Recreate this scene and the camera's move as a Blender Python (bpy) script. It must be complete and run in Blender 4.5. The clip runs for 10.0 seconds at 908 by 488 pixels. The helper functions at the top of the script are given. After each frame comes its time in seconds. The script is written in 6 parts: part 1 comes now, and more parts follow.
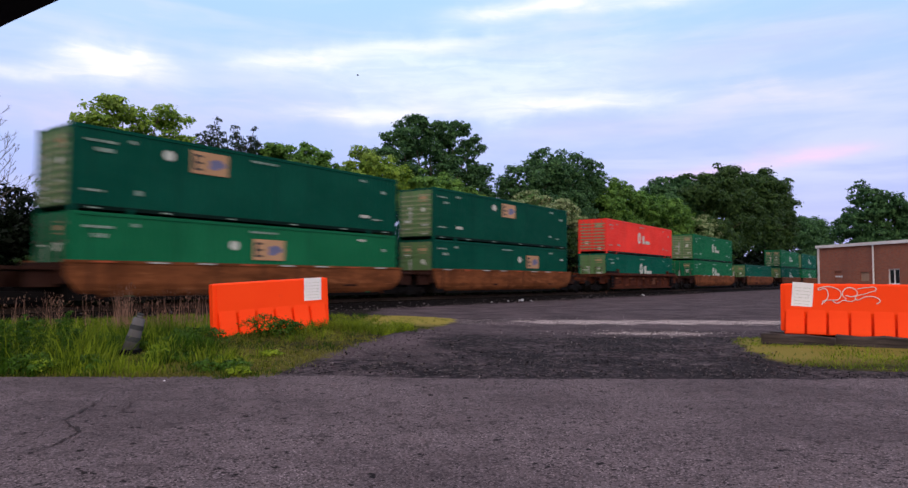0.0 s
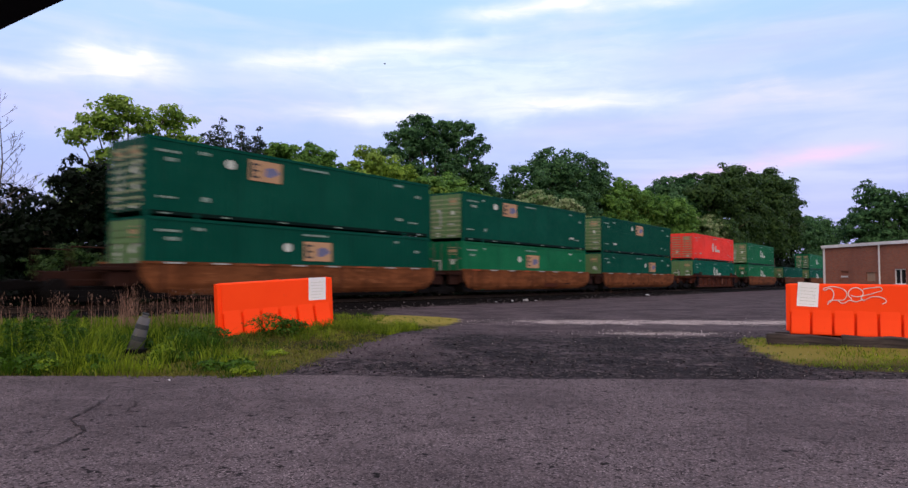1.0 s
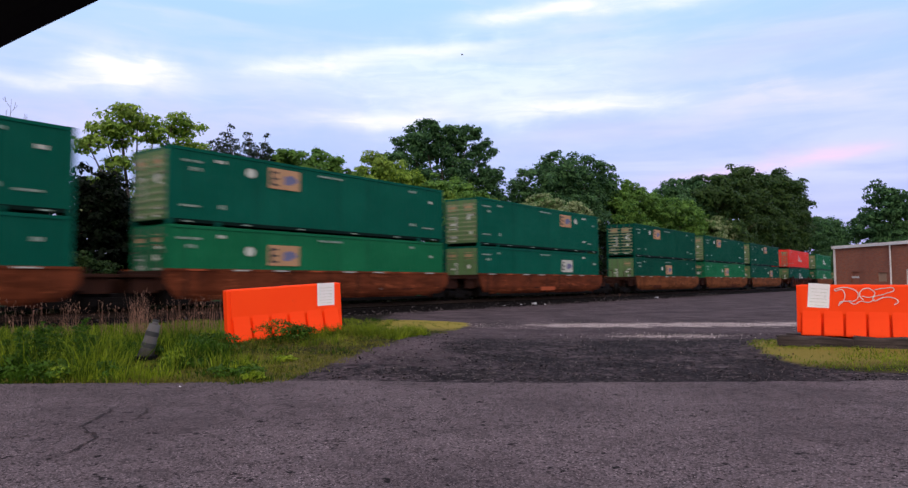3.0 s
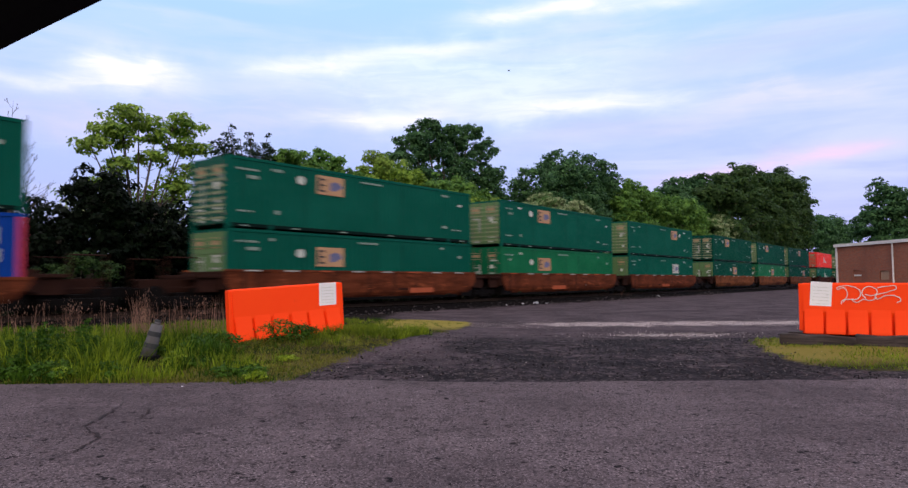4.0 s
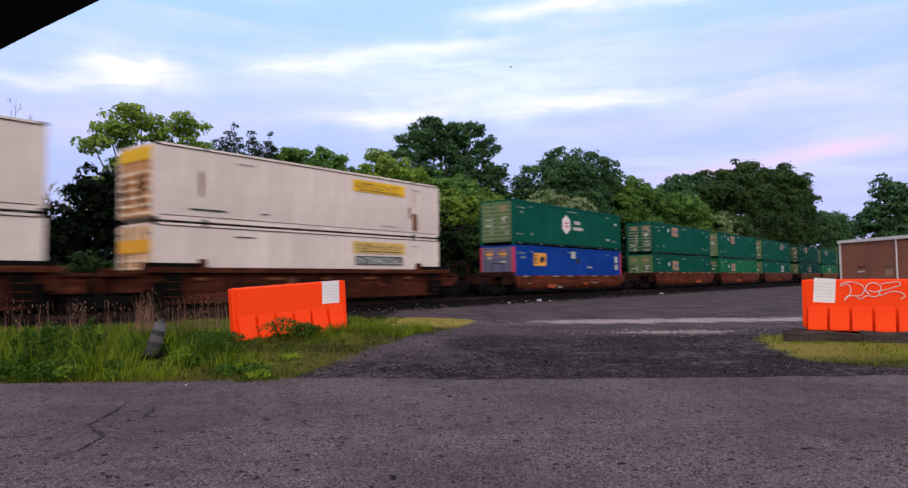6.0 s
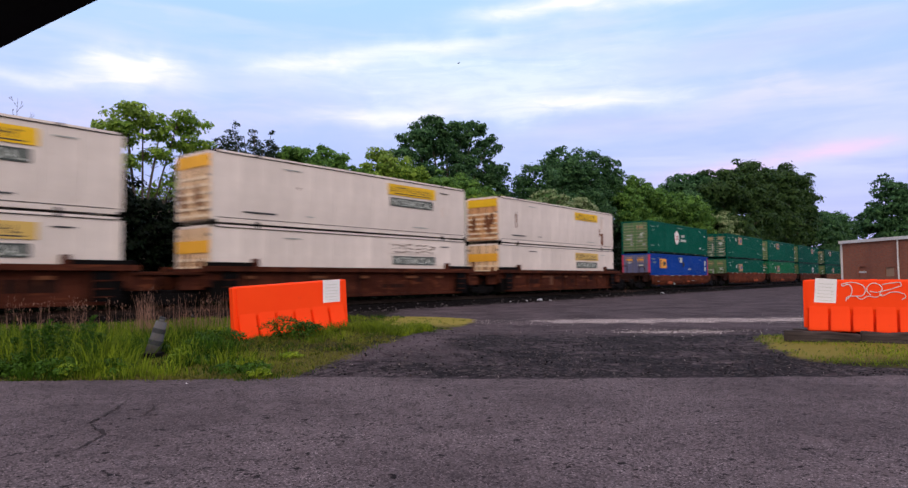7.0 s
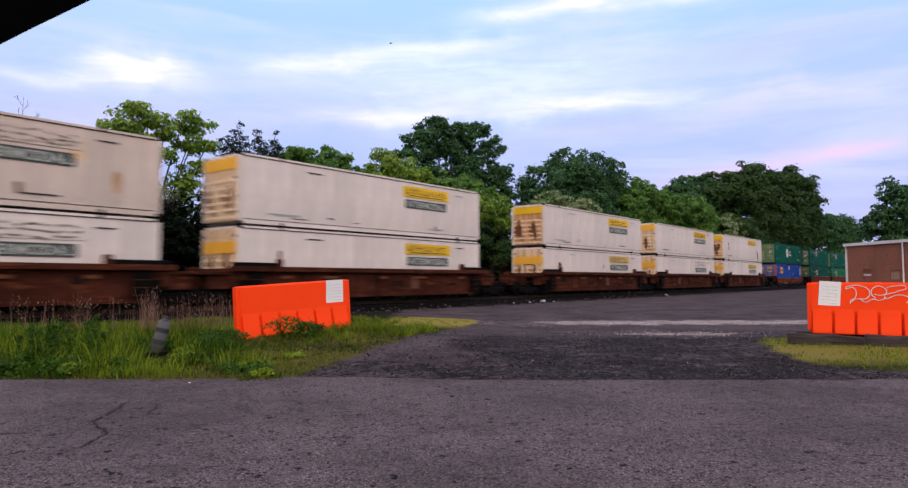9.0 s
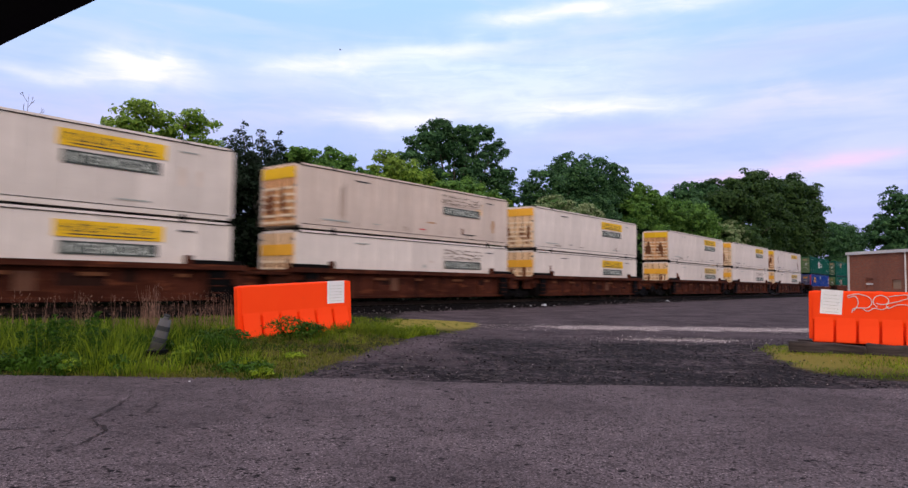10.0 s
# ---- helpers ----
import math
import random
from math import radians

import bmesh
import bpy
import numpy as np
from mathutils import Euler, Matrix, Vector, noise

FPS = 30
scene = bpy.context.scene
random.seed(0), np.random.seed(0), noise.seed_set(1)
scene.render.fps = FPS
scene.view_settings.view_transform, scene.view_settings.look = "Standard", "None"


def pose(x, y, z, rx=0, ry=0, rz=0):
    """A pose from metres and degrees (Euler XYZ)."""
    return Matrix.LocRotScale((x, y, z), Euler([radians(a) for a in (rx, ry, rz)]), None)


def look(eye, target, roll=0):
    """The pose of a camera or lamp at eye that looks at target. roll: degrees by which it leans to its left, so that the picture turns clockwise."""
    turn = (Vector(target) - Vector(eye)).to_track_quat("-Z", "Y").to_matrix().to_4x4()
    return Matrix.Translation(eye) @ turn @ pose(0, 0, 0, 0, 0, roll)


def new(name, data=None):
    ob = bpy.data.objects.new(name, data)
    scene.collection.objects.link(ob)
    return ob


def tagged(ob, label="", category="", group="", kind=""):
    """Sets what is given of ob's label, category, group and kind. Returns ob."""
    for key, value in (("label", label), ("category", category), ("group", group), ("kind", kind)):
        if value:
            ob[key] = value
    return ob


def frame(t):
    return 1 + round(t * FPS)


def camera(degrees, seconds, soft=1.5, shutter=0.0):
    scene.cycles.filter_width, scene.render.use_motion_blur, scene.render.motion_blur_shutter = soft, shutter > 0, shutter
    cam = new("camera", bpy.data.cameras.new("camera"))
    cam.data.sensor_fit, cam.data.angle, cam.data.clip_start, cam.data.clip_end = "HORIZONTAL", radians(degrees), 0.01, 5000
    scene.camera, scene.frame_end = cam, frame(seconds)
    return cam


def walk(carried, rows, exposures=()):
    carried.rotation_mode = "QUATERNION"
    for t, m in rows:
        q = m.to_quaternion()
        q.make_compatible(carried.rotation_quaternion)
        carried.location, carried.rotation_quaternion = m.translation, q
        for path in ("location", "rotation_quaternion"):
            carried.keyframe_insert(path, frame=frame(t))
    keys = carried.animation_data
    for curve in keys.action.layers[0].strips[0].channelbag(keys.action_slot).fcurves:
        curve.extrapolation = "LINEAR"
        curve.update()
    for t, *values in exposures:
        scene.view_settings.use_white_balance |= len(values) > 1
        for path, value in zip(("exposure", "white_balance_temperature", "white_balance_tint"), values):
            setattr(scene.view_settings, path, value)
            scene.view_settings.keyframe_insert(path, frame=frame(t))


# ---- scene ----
cam = camera(67.8, 10.0, soft=1.4, shutter=0.5)

# ---------------------------------------------------------------- camera
EYE = (0.0, 0.0, 1.35)
TURNS = [
    (0, 0.000, 2.991, 0.237), (0.5, -0.277, 2.974, -0.004), (1, -0.374, 2.970, 0.282),
    (1.5, -0.612, 3.163, 0.486), (2, -0.722, 3.262, 0.297), (2.5, -0.843, 3.328, 0.126),
    (2.7, -0.890, 3.332, -0.097), (3.8, -1.161, 3.295, -0.372), (4, -1.170, 3.277, -0.409),
    (4.5, -1.207, 3.196, 0.013), (5, -1.293, 3.146, -0.041), (5.5, -1.290, 3.141, -0.374),
    (6.8, -1.538, 3.014, -0.796), (7, -1.487, 3.027, -0.453), (7.5, -1.451, 2.994, -0.058),
    (8, -1.477, 3.067, -0.057), (8.5, -1.542, 3.070, 0.007), (9, -1.799, 3.098, -0.164),
    (9.5, -1.869, 3.114, 0.522), (10, -1.954, 3.324, 0.716)]


# the small sideways sway of the camera in the car
SWAY = [(0, 0.0048), (1, 0.006), (1.5, 0.003), (2, 0.0), (2.5, 0.002), (2.7, 0.003), (3.8, 0.0), (4, 0.002), (4.5, 0.005), (5, 0.0015),
        (5.5, 0.003), (7, 0.005), (7.5, 0.013), (8, 0.017), (8.5, 0.017), (9, 0.0145), (9.5, 0.0195), (10, 0.012)]


def aim(t, yaw, pitch, roll):
    a, b = radians(yaw), radians(pitch)
    eye = Vector(EYE) + Vector((float(np.interp(t, [q[0] for q in SWAY], [q[1] for q in SWAY])), 0, 0))
    way = Vector((math.sin(a) * math.cos(b), math.cos(a) * math.cos(b), math.sin(b)))
    return look(eye, eye + way, roll)


walk(cam, [(t, aim(t, a, b, c)) for t, a, b, c in TURNS],
     exposures=[(0, 0.32), (5, 0.33), (7, 0.30), (10, 0.29)])

# ---------------------------------------------------------------- the railway's line
TRACK_TURN = 53.5                      # the line's heading, from +x
U = Vector((math.cos(radians(TRACK_TURN)), math.sin(radians(TRACK_TURN)), 0))
N = Vector((-U.y, U.x, 0))
NEAR_SIDE = 23.25                      # the containers' near side, from the camera
CENTRE = NEAR_SIDE + 1.30
RAIL_TOP = 0.37


def on_line(s, n, z=0.0):
    return U * s + N * n + Vector((0, 0, z))


def line_pose(s, n, z=0.0, turn=0.0):
    p = on_line(s, n, z)
    return pose(p.x, p.y, p.z, 0, 0, TRACK_TURN + turn)


# ---------------------------------------------------------------- sky and sun
SUN_AZ, SUN_EL = 176.0, 24.0          # bearing from +y towards +x, and height


def make_world():
    w = bpy.data.worlds.new("dusk_sky")
    scene.world = w
    w.use_nodes = True
    nt = w.node_tree
    nt.nodes.clear()
    L = nt.links.new

    def nd(kind, **kw):
        n = nt.nodes.new(kind)
        for k, v in kw.items():
            setattr(n, k, v)
        return n

    def val(socket, x):
        if isinstance(x, (int, float)):
            socket.default_value = x
        else:
            L(x, socket)

    def m(op, a, b=0.0, c=None):
        n = nd("ShaderNodeMath", operation=op)
        val(n.inputs[0], a)
        val(n.inputs[1], b)
        if c is not None:
            val(n.inputs[2], c)
        return n.outputs[0]

    def mix(f, a, b):
        n = nd("ShaderNodeMix", data_type="RGBA")
        val(n.inputs[0], f)
        for s, x in ((n.inputs[6], a), (n.inputs[7], b)):
            if isinstance(x, tuple):
                s.default_value = (*x, 1)
            else:
                L(x, s)
        return n.outputs[2]

    tc = nd("ShaderNodeTexCoord")
    sep = nd("ShaderNodeSeparateXYZ")
    L(tc.outputs["Generated"], sep.inputs[0])
    az = m("MULTIPLY", m("ARCTAN2", sep.outputs[0], sep.outputs[1]), 57.2958)
    el = m("MULTIPLY", m("ARCSINE", sep.outputs[2]), 57.2958)
    # ragged edges for everything below
    wob = nd("ShaderNodeTexNoise")
    wob.inputs["Scale"].default_value = 9.0
    wob.inputs["Detail"].default_value = 5.0
    L(tc.outputs["Generated"], wob.inputs["Vector"])
    fl = nd("ShaderNodeMapping")
    fl.inputs["Scale"].default_value = (5.0, 5.0, 26.0)
    fl.inputs["Rotation"].default_value = (0, radians(-6), 0)
    L(tc.outputs["Generated"], fl.inputs[0])
    fibre = nd("ShaderNodeTexNoise")
    fibre.inputs["Scale"].default_value = 2.6
    fibre.inputs["Detail"].default_value = 8.0
    fibre.inputs["Roughness"].default_value = 0.62
    fibre.inputs["Distortion"].default_value = 0.8
    L(fl.outputs[0], fibre.inputs["Vector"])
    w2 = m("SUBTRACT", fibre.outputs["Fac"], 0.5)
    w1 = m("SUBTRACT", wob.outputs["Fac"], 0.5)
    sky = nd("ShaderNodeTexSky", sky_type="NISHITA", sun_disc=False,
             sun_elevation=radians(SUN_EL), sun_rotation=radians(SUN_AZ))
    dim = nd("ShaderNodeVectorMath", operation="SCALE")
    L(sky.outputs[0], dim.inputs[0])
    dim.inputs["Scale"].default_value = 0.10
    up = nd("ShaderNodeMapRange")
    L(el, up.inputs[0])
    up.inputs[1].default_value, up.inputs[2].default_value = 2.0, 24.0
    veil = mix(up.outputs[0], (0.42, 0.42, 0.84), (0.40, 0.63, 0.95))
    # overhead the cloud sheet closes, lit from the west, where the sun goes down
    high = nd("ShaderNodeMapRange", interpolation_type="SMOOTHSTEP")
    L(el, high.inputs[0])
    high.inputs[1].default_value, high.inputs[2].default_value = 24.0, 50.0
    veil = mix(high.outputs[0], veil, (1.17, 1.05, 1.15))
    west = m("ADD", m("MULTIPLY", sep.outputs[0], math.sin(radians(SUN_AZ))), m("MULTIPLY", sep.outputs[1], math.cos(radians(SUN_AZ))))
    glow = nd("ShaderNodeMapRange", interpolation_type="SMOOTHSTEP")
    L(west, glow.inputs[0])
    glow.inputs[1].default_value, glow.inputs[2].default_value = -0.15, 0.9
    veil = mix(glow.outputs[0], veil, (0.95, 0.76, 0.72))
    col = mix(0.92, dim.outputs[0], veil)
    # long thin cloud layers
    mp = nd("ShaderNodeMapping")
    mp.inputs["Scale"].default_value = (1.5, 1.5, 11.0)
    mp.inputs["Rotation"].default_value = (0, radians(4), 0)
    L(tc.outputs["Generated"], mp.inputs[0])
    ns = nd("ShaderNodeTexNoise")
    ns.inputs["Scale"].default_value = 1.9
    ns.inputs["Detail"].default_value = 7.0
    ns.inputs["Roughness"].default_value = 0.55
    ns.inputs["Distortion"].default_value = 0.4
    L(mp.outputs[0], ns.inputs["Vector"])
    thin = nd("ShaderNodeMapRange", interpolation_type="SMOOTHSTEP")
    L(ns.outputs["Fac"], thin.inputs[0])
    thin.inputs[1].default_value, thin.inputs[2].default_value = 0.40, 0.72
    col = mix(m("MULTIPLY", thin.outputs[0], 0.42), col, (0.74, 0.74, 0.97))
    # the brighter clouds: bearing, height, half length, half depth, slope, strength, colour
    white, pink = (1.0, 0.95, 1.0), (0.92, 0.58, 0.86)
    clouds = [(-27.2, 15.8, 4.0, 1.2, 0.03, 0.95, white), (-33.5, 14.7, 4.0, 0.7, 0.0, 0.35, white),
              (-12.8, 17.7, 5.6, 0.8, 0.08, 0.78, white), (-3.5, 19.1, 5.5, 0.5, 0.08, 0.55, white),
              (-6.5, 13.7, 7.0, 0.6, 0.03, 0.68, white), (9.0, 14.6, 8.0, 0.8, 0.03, 0.75, white),
              (25.0, 14.0, 8.0, 1.3, 0.06, 0.45, (0.80, 0.74, 0.98)), (28.6, 9.3, 3.0, 0.5, 0.12, 0.7, pink),
              (21.0, 8.4, 6.0, 0.8, 0.12, 0.42, pink), (3.2, 21.7, 4.0, 0.6, 0.05, 0.6, white),
              (9.2, 22.3, 4.2, 0.7, 0.02, 0.7, white), (17.0, 21.9, 4.5, 0.6, 0.02, 0.5, white),
              (-20.0, 13.0, 16.0, 1.8, 0.02, 0.30, (0.72, 0.66, 0.96)), (-2.0, 15.8, 14.0, 1.5, 0.02, 0.28, (0.76, 0.72, 0.98)),
              (24.0, 17.6, 12.0, 1.5, 0.05, 0.45, (0.44, 0.50, 0.90)),
              (2.0, 17.0, 14.0, 2.8, 0.03, 0.60, (0.78, 0.86, 1.0)), (-25.0, 19.3, 9.0, 1.9, -0.02, 0.55, (0.38, 0.58, 0.97)),
              (12.0, 12.4, 12.0, 1.0, 0.03, 0.35, (0.54, 0.54, 0.92)), (-30.0, 12.0, 8.0, 1.4, 0.0, 0.4, (0.66, 0.60, 0.92))]
    for a0, e0, la, le, slope, k, c in clouds:
        da = m("SUBTRACT", az, a0)
        de = m("SUBTRACT", m("SUBTRACT", el, e0), m("MULTIPLY", da, slope))
        de = m("ADD", de, m("MULTIPLY", w1, le * 3.2))
        q = m("ADD", m("POWER", m("DIVIDE", da, la), 2.0), m("POWER", m("ABSOLUTE", m("DIVIDE", de, le)), 2.0))
        q = m("MAXIMUM", m("ADD", q, m("MULTIPLY", w2, 1.9)), 0.0)
        f = m("MULTIPLY", m("POWER", 2.718, m("MULTIPLY", q, -1.1)), k)
        col = mix(f, col, c)
    bg = nd("ShaderNodeBackground")
    bg.inputs["Strength"].default_value = 1.0
    L(col, bg.inputs[0])
    L(bg.outputs[0], nd("ShaderNodeOutputWorld").inputs[0])


make_world()
sun = new("sun", bpy.data.lights.new("sun", "SUN"))
sun.data.energy, sun.data.angle, sun.data.color = 0.8, radians(26), (1.0, 0.86, 0.74)
_a, _e = radians(SUN_AZ), radians(SUN_EL)
sun.matrix_world = look((60 * math.sin(_a), 60 * math.cos(_a), 40), (60 * math.sin(_a) - math.sin(_a) * math.cos(_e), 60 * math.cos(_a) - math.cos(_a) * math.cos(_e), 40 - math.sin(_e)))

# ---------------------------------------------------------------- materials


class Mat:
    """A small builder for procedural materials."""

    def __init__(self, name, rough=0.6, metal=0.0):
        self.mat = bpy.data.materials.new(name)
        self.mat.use_nodes = True
        self.nt = self.mat.node_tree
        self.b = self.nt.nodes["Principled BSDF"]
        self.b.inputs["Roughness"].default_value = rough
        self.b.inputs["Metallic"].default_value = metal
        self.tc = self.nt.nodes.new("ShaderNodeTexCoord")

    def node(self, kind, **kw):
        n = self.nt.nodes.new(kind)
        for k, v in kw.items():
            setattr(n, k, v)
        return n

    def link(self, a, b):
        self.nt.links.new(a, b)

    def noise(self, scale, detail=4.0, rough=0.55, stretch=(1, 1, 1), coord="Object", distort=0.0):
        mp = self.node("ShaderNodeMapping")
        mp.inputs["Scale"].default_value = stretch
        self.link(self.tc.outputs[coord], mp.inputs[0])
        n = self.node("ShaderNodeTexNoise")
        n.inputs["Scale"].default_value = scale
        n.inputs["Detail"].default_value = detail
        n.inputs["Roughness"].default_value = rough
        n.inputs["Distortion"].default_value = distort
        self.link(mp.outputs[0], n.inputs["Vector"])
        return n.outputs["Fac"]

    def ramp(self, fac, lo, hi, a=0.0, b=1.0):
        n = self.node("ShaderNodeMapRange", interpolation_type="SMOOTHSTEP")
        self.link(fac, n.inputs[0])
        for i, v in enumerate((lo, hi, a, b)):
            n.inputs[i + 1].default_value = v
        return n.outputs[0]

    def math(self, op, a, b):
        n = self.node("ShaderNodeMath", operation=op)
        for s, v in zip(n.inputs, (a, b)):
            if isinstance(v, (int, float)):
                s.default_value = v
            else:
                self.link(v, s)
        return n.outputs[0]

    def mix(self, fac, a, b, blend="MIX"):
        n = self.node("ShaderNodeMix", data_type="RGBA", blend_type=blend)
        if isinstance(fac, (int, float)):
            n.inputs[0].default_value = fac
        else:
            self.link(fac, n.inputs[0])
        for s, v in ((n.inputs[6], a), (n.inputs[7], b)):
            if isinstance(v, tuple):
                s.default_value = (*v, 1)
            else:
                self.link(v, s)
        return n.outputs[2]

    def attr(self, name):
        return self.node("ShaderNodeAttribute", attribute_name=name).outputs["Fac"]

    def island(self):
        return self.node("ShaderNodeNewGeometry").outputs["Random Per Island"]

    def object_random(self):
        return self.node("ShaderNodeObjectInfo").outputs["Random"]

    def colour(self, c):
        if isinstance(c, tuple):
            self.b.inputs["Base Color"].default_value = (*c, 1)
        else:
            self.link(c, self.b.inputs["Base Color"])
        return self

    def rough(self, s):
        self.link(s, self.b.inputs["Roughness"])
        return self

    def bump(self, fac, strength=0.3, distance=0.02):
        n = self.node("ShaderNodeBump")
        n.inputs["Strength"].default_value = strength
        n.inputs["Distance"].default_value = distance
        self.link(fac, n.inputs["Height"])
        self.link(n.outputs[0], self.b.inputs["Normal"])
        return self


def paint(name, c, rough=0.5, streak=0.35, dirt=(0.05, 0.045, 0.04), rust=0.0):
    """Weathered sheet-metal paint: faded patches, grime that runs down, rust freckles."""
    k = Mat(name, rough)
    k.b.inputs["Specular IOR Level"].default_value = 0.05
    faded = tuple(min(1.0, v * 1.25 + 0.002) for v in c)
    big = k.ramp(k.noise(0.35, 3), 0.35, 0.7)
    col = k.mix(big, c, faded)
    col = k.mix(k.math("MULTIPLY", k.object_random(), 0.35), col, tuple(v * 0.72 for v in c))
    run = k.ramp(k.noise(1.0, 5, 0.6, (2.2, 2.2, 0.14)), 0.52, 0.78, 0, streak)
    col = k.mix(run, col, dirt)
    if rust:
        fr = k.ramp(k.noise(1.6, 8, 0.68, (1, 1, 0.45)), 0.60 - 0.07 * (rust > 0.9), 0.70 - 0.06 * (rust > 0.9), 0, rust)
        col = k.mix(fr, col, (0.16, 0.055, 0.022))
    fine = k.ramp(k.noise(14, 4), 0.55, 0.75, 0, 0.18)
    col = k.mix(fine, col, dirt)
    k.colour(col).bump(k.noise(3.0, 3), 0.12, 0.02)
    k.rough(k.ramp(k.noise(2.5, 4), 0.3, 0.7, rough - 0.1, rough + 0.15))
    return k.mat


def hull_paint(name, c, worn, blackened):
    """Well-car plate: scraped through to bright rust along its length, sooty runs from the top."""
    k = Mat(name, 0.8)
    k.b.inputs["Specular IOR Level"].default_value = 0.06
    col = k.mix(k.ramp(k.noise(0.8, 6, 0.7, (0.5, 1, 1.6)), 0.38, 0.62), c, tuple(v * 0.5 for v in c))
    col = k.mix(k.ramp(k.noise(1.1, 8, 0.75, (0.45, 1, 2.6)), 0.53, 0.66, 0, 0.85), col, worn)
    col = k.mix(k.ramp(k.noise(1.0, 6, 0.65, (2.4, 2.4, 0.22)), 0.50, 0.72, 0, 0.8), col, blackened)
    col = k.mix(k.ramp(k.noise(9, 6, 0.75), 0.56, 0.70, 0, 0.5), col, blackened)
    k.colour(col).bump(k.noise(4.0, 4), 0.2, 0.03)
    return k.mat


M = {}
M["green_deep"] = paint("deep_green_paint", (0.0005, 0.054, 0.036), 0.55, 0.4, (0.001, 0.024, 0.018))
M["green_dark"] = paint("dark_green_paint", (0.0012, 0.078, 0.054), 0.55, 0.4, (0.001, 0.024, 0.018))
M["green_mid"] = paint("mid_green_paint", (0.006, 0.115, 0.050), 0.5, 0.4, (0.005, 0.050, 0.028))
M["green_end"] = paint("faded_green_paint", (0.10, 0.19, 0.08), 0.55, 0.45)
M["slat"] = paint("bleached_olive_door_paint", (0.22, 0.27, 0.16), 0.55, 0.5, (0.06, 0.07, 0.04))
# shade of the seam between stacked containers, painted on the upper one's bottom rail
M["foot_shade"] = paint("green_black_shade_paint", (0.0012, 0.010, 0.008), 0.6, 0.3, (0.001, 0.004, 0.003))
M["red"] = paint("red_paint", (0.70, 0.045, 0.035), 0.45, 0.15)
M["blue"] = paint("blue_paint", (0.003, 0.040, 0.25), 0.42, 0.2, (0.006, 0.02, 0.11))
M["pink"] = paint("faded_red_paint", (0.50, 0.05, 0.10), 0.5, 0.2)
M["white"] = paint("white_paint", (0.67, 0.61, 0.56), 0.45, 0.16, (0.30, 0.26, 0.24), 0.10)
M["door_rust"] = paint("rust_eaten_orange_door_paint", (0.60, 0.33, 0.16), 0.6, 0.8, (0.20, 0.075, 0.03), 0.95)
M["cream"] = paint("stained_cream_paint", (0.80, 0.66, 0.48), 0.55, 0.5, (0.42, 0.22, 0.10), 0.3)
M["yellow_faded"] = paint("sun_faded_yellow_decal", (0.60, 0.42, 0.13), 0.55, 0.4, (0.34, 0.26, 0.14), 0.2)
M["yellow_worn"] = paint("worn_orange_yellow_decal", (0.80, 0.42, 0.05), 0.5, 0.6, (0.34, 0.14, 0.04), 0.6)
M["white_rusty"] = paint("rust_stained_white_paint", (0.72, 0.52, 0.33), 0.55, 0.6, (0.34, 0.15, 0.05), 0.95)
M["well_orange"] = hull_paint("rusty_orange_brown_paint", (0.19, 0.066, 0.026), (0.27, 0.105, 0.045), (0.045, 0.018, 0.010))
M["well_red"] = hull_paint("scraped_red_brown_paint", (0.135, 0.036, 0.016), (0.30, 0.085, 0.035), (0.018, 0.009, 0.007))
M["primer"] = paint("brown_primer_patch", (0.13, 0.062, 0.040), 0.8, 0.5, (0.03, 0.014, 0.010), 0.3)
M["scrape"] = paint("bright_rust_scrape", (0.34, 0.085, 0.040), 0.8, 0.5, (0.12, 0.03, 0.015), 0.3)
M["well_brown"] = hull_paint("dark_brown_rusty_paint", (0.078, 0.023, 0.013), (0.150, 0.046, 0.021), (0.010, 0.005, 0.004))
M["well_sooty"] = paint("sooty_brown_steel", (0.026, 0.011, 0.008), 0.75, 0.5, (0.006, 0.004, 0.004), 0.4)
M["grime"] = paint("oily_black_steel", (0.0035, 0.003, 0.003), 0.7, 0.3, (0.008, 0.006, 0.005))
M["rail"] = paint("worn_rail_steel", (0.030, 0.022, 0.018), 0.6, 0.3)
M["rod"] = paint("galvanised_rod_steel", (0.12, 0.11, 0.10), 0.5, 0.3)
M["tan"] = paint("tan_decal", (0.42, 0.26, 0.15), 0.5, 0.2)
M["tan_dull"] = paint("dull_tan_notice", (0.36, 0.25, 0.15), 0.6, 0.3)
M["orange_decal"] = paint("orange_decal", (0.80, 0.38, 0.06), 0.5, 0.15)
M["yellow"] = paint("yellow_decal", (0.74, 0.46, 0.025), 0.5, 0.45, (0.30, 0.20, 0.06), 0.2)
M["mark"] = paint("white_marking", (0.46, 0.50, 0.46), 0.5, 0.25)
M["mark_grey"] = paint("pale_grey_marking", (0.34, 0.37, 0.35), 0.5, 0.1)
M["mark_faint"] = paint("weathered_pale_green_marking", (0.21, 0.30, 0.26), 0.55, 0.35)
M["ink"] = paint("dark_marking", (0.04, 0.045, 0.05), 0.5, 0.1)
M["ink_blue"] = paint("blue_marking", (0.13, 0.14, 0.25), 0.5, 0.1)
M["strip"] = paint("dark_grey_strip", (0.060, 0.072, 0.068), 0.5, 0.2)
M["ink_red"] = paint("red_marking", (0.55, 0.05, 0.06), 0.5, 0.1)
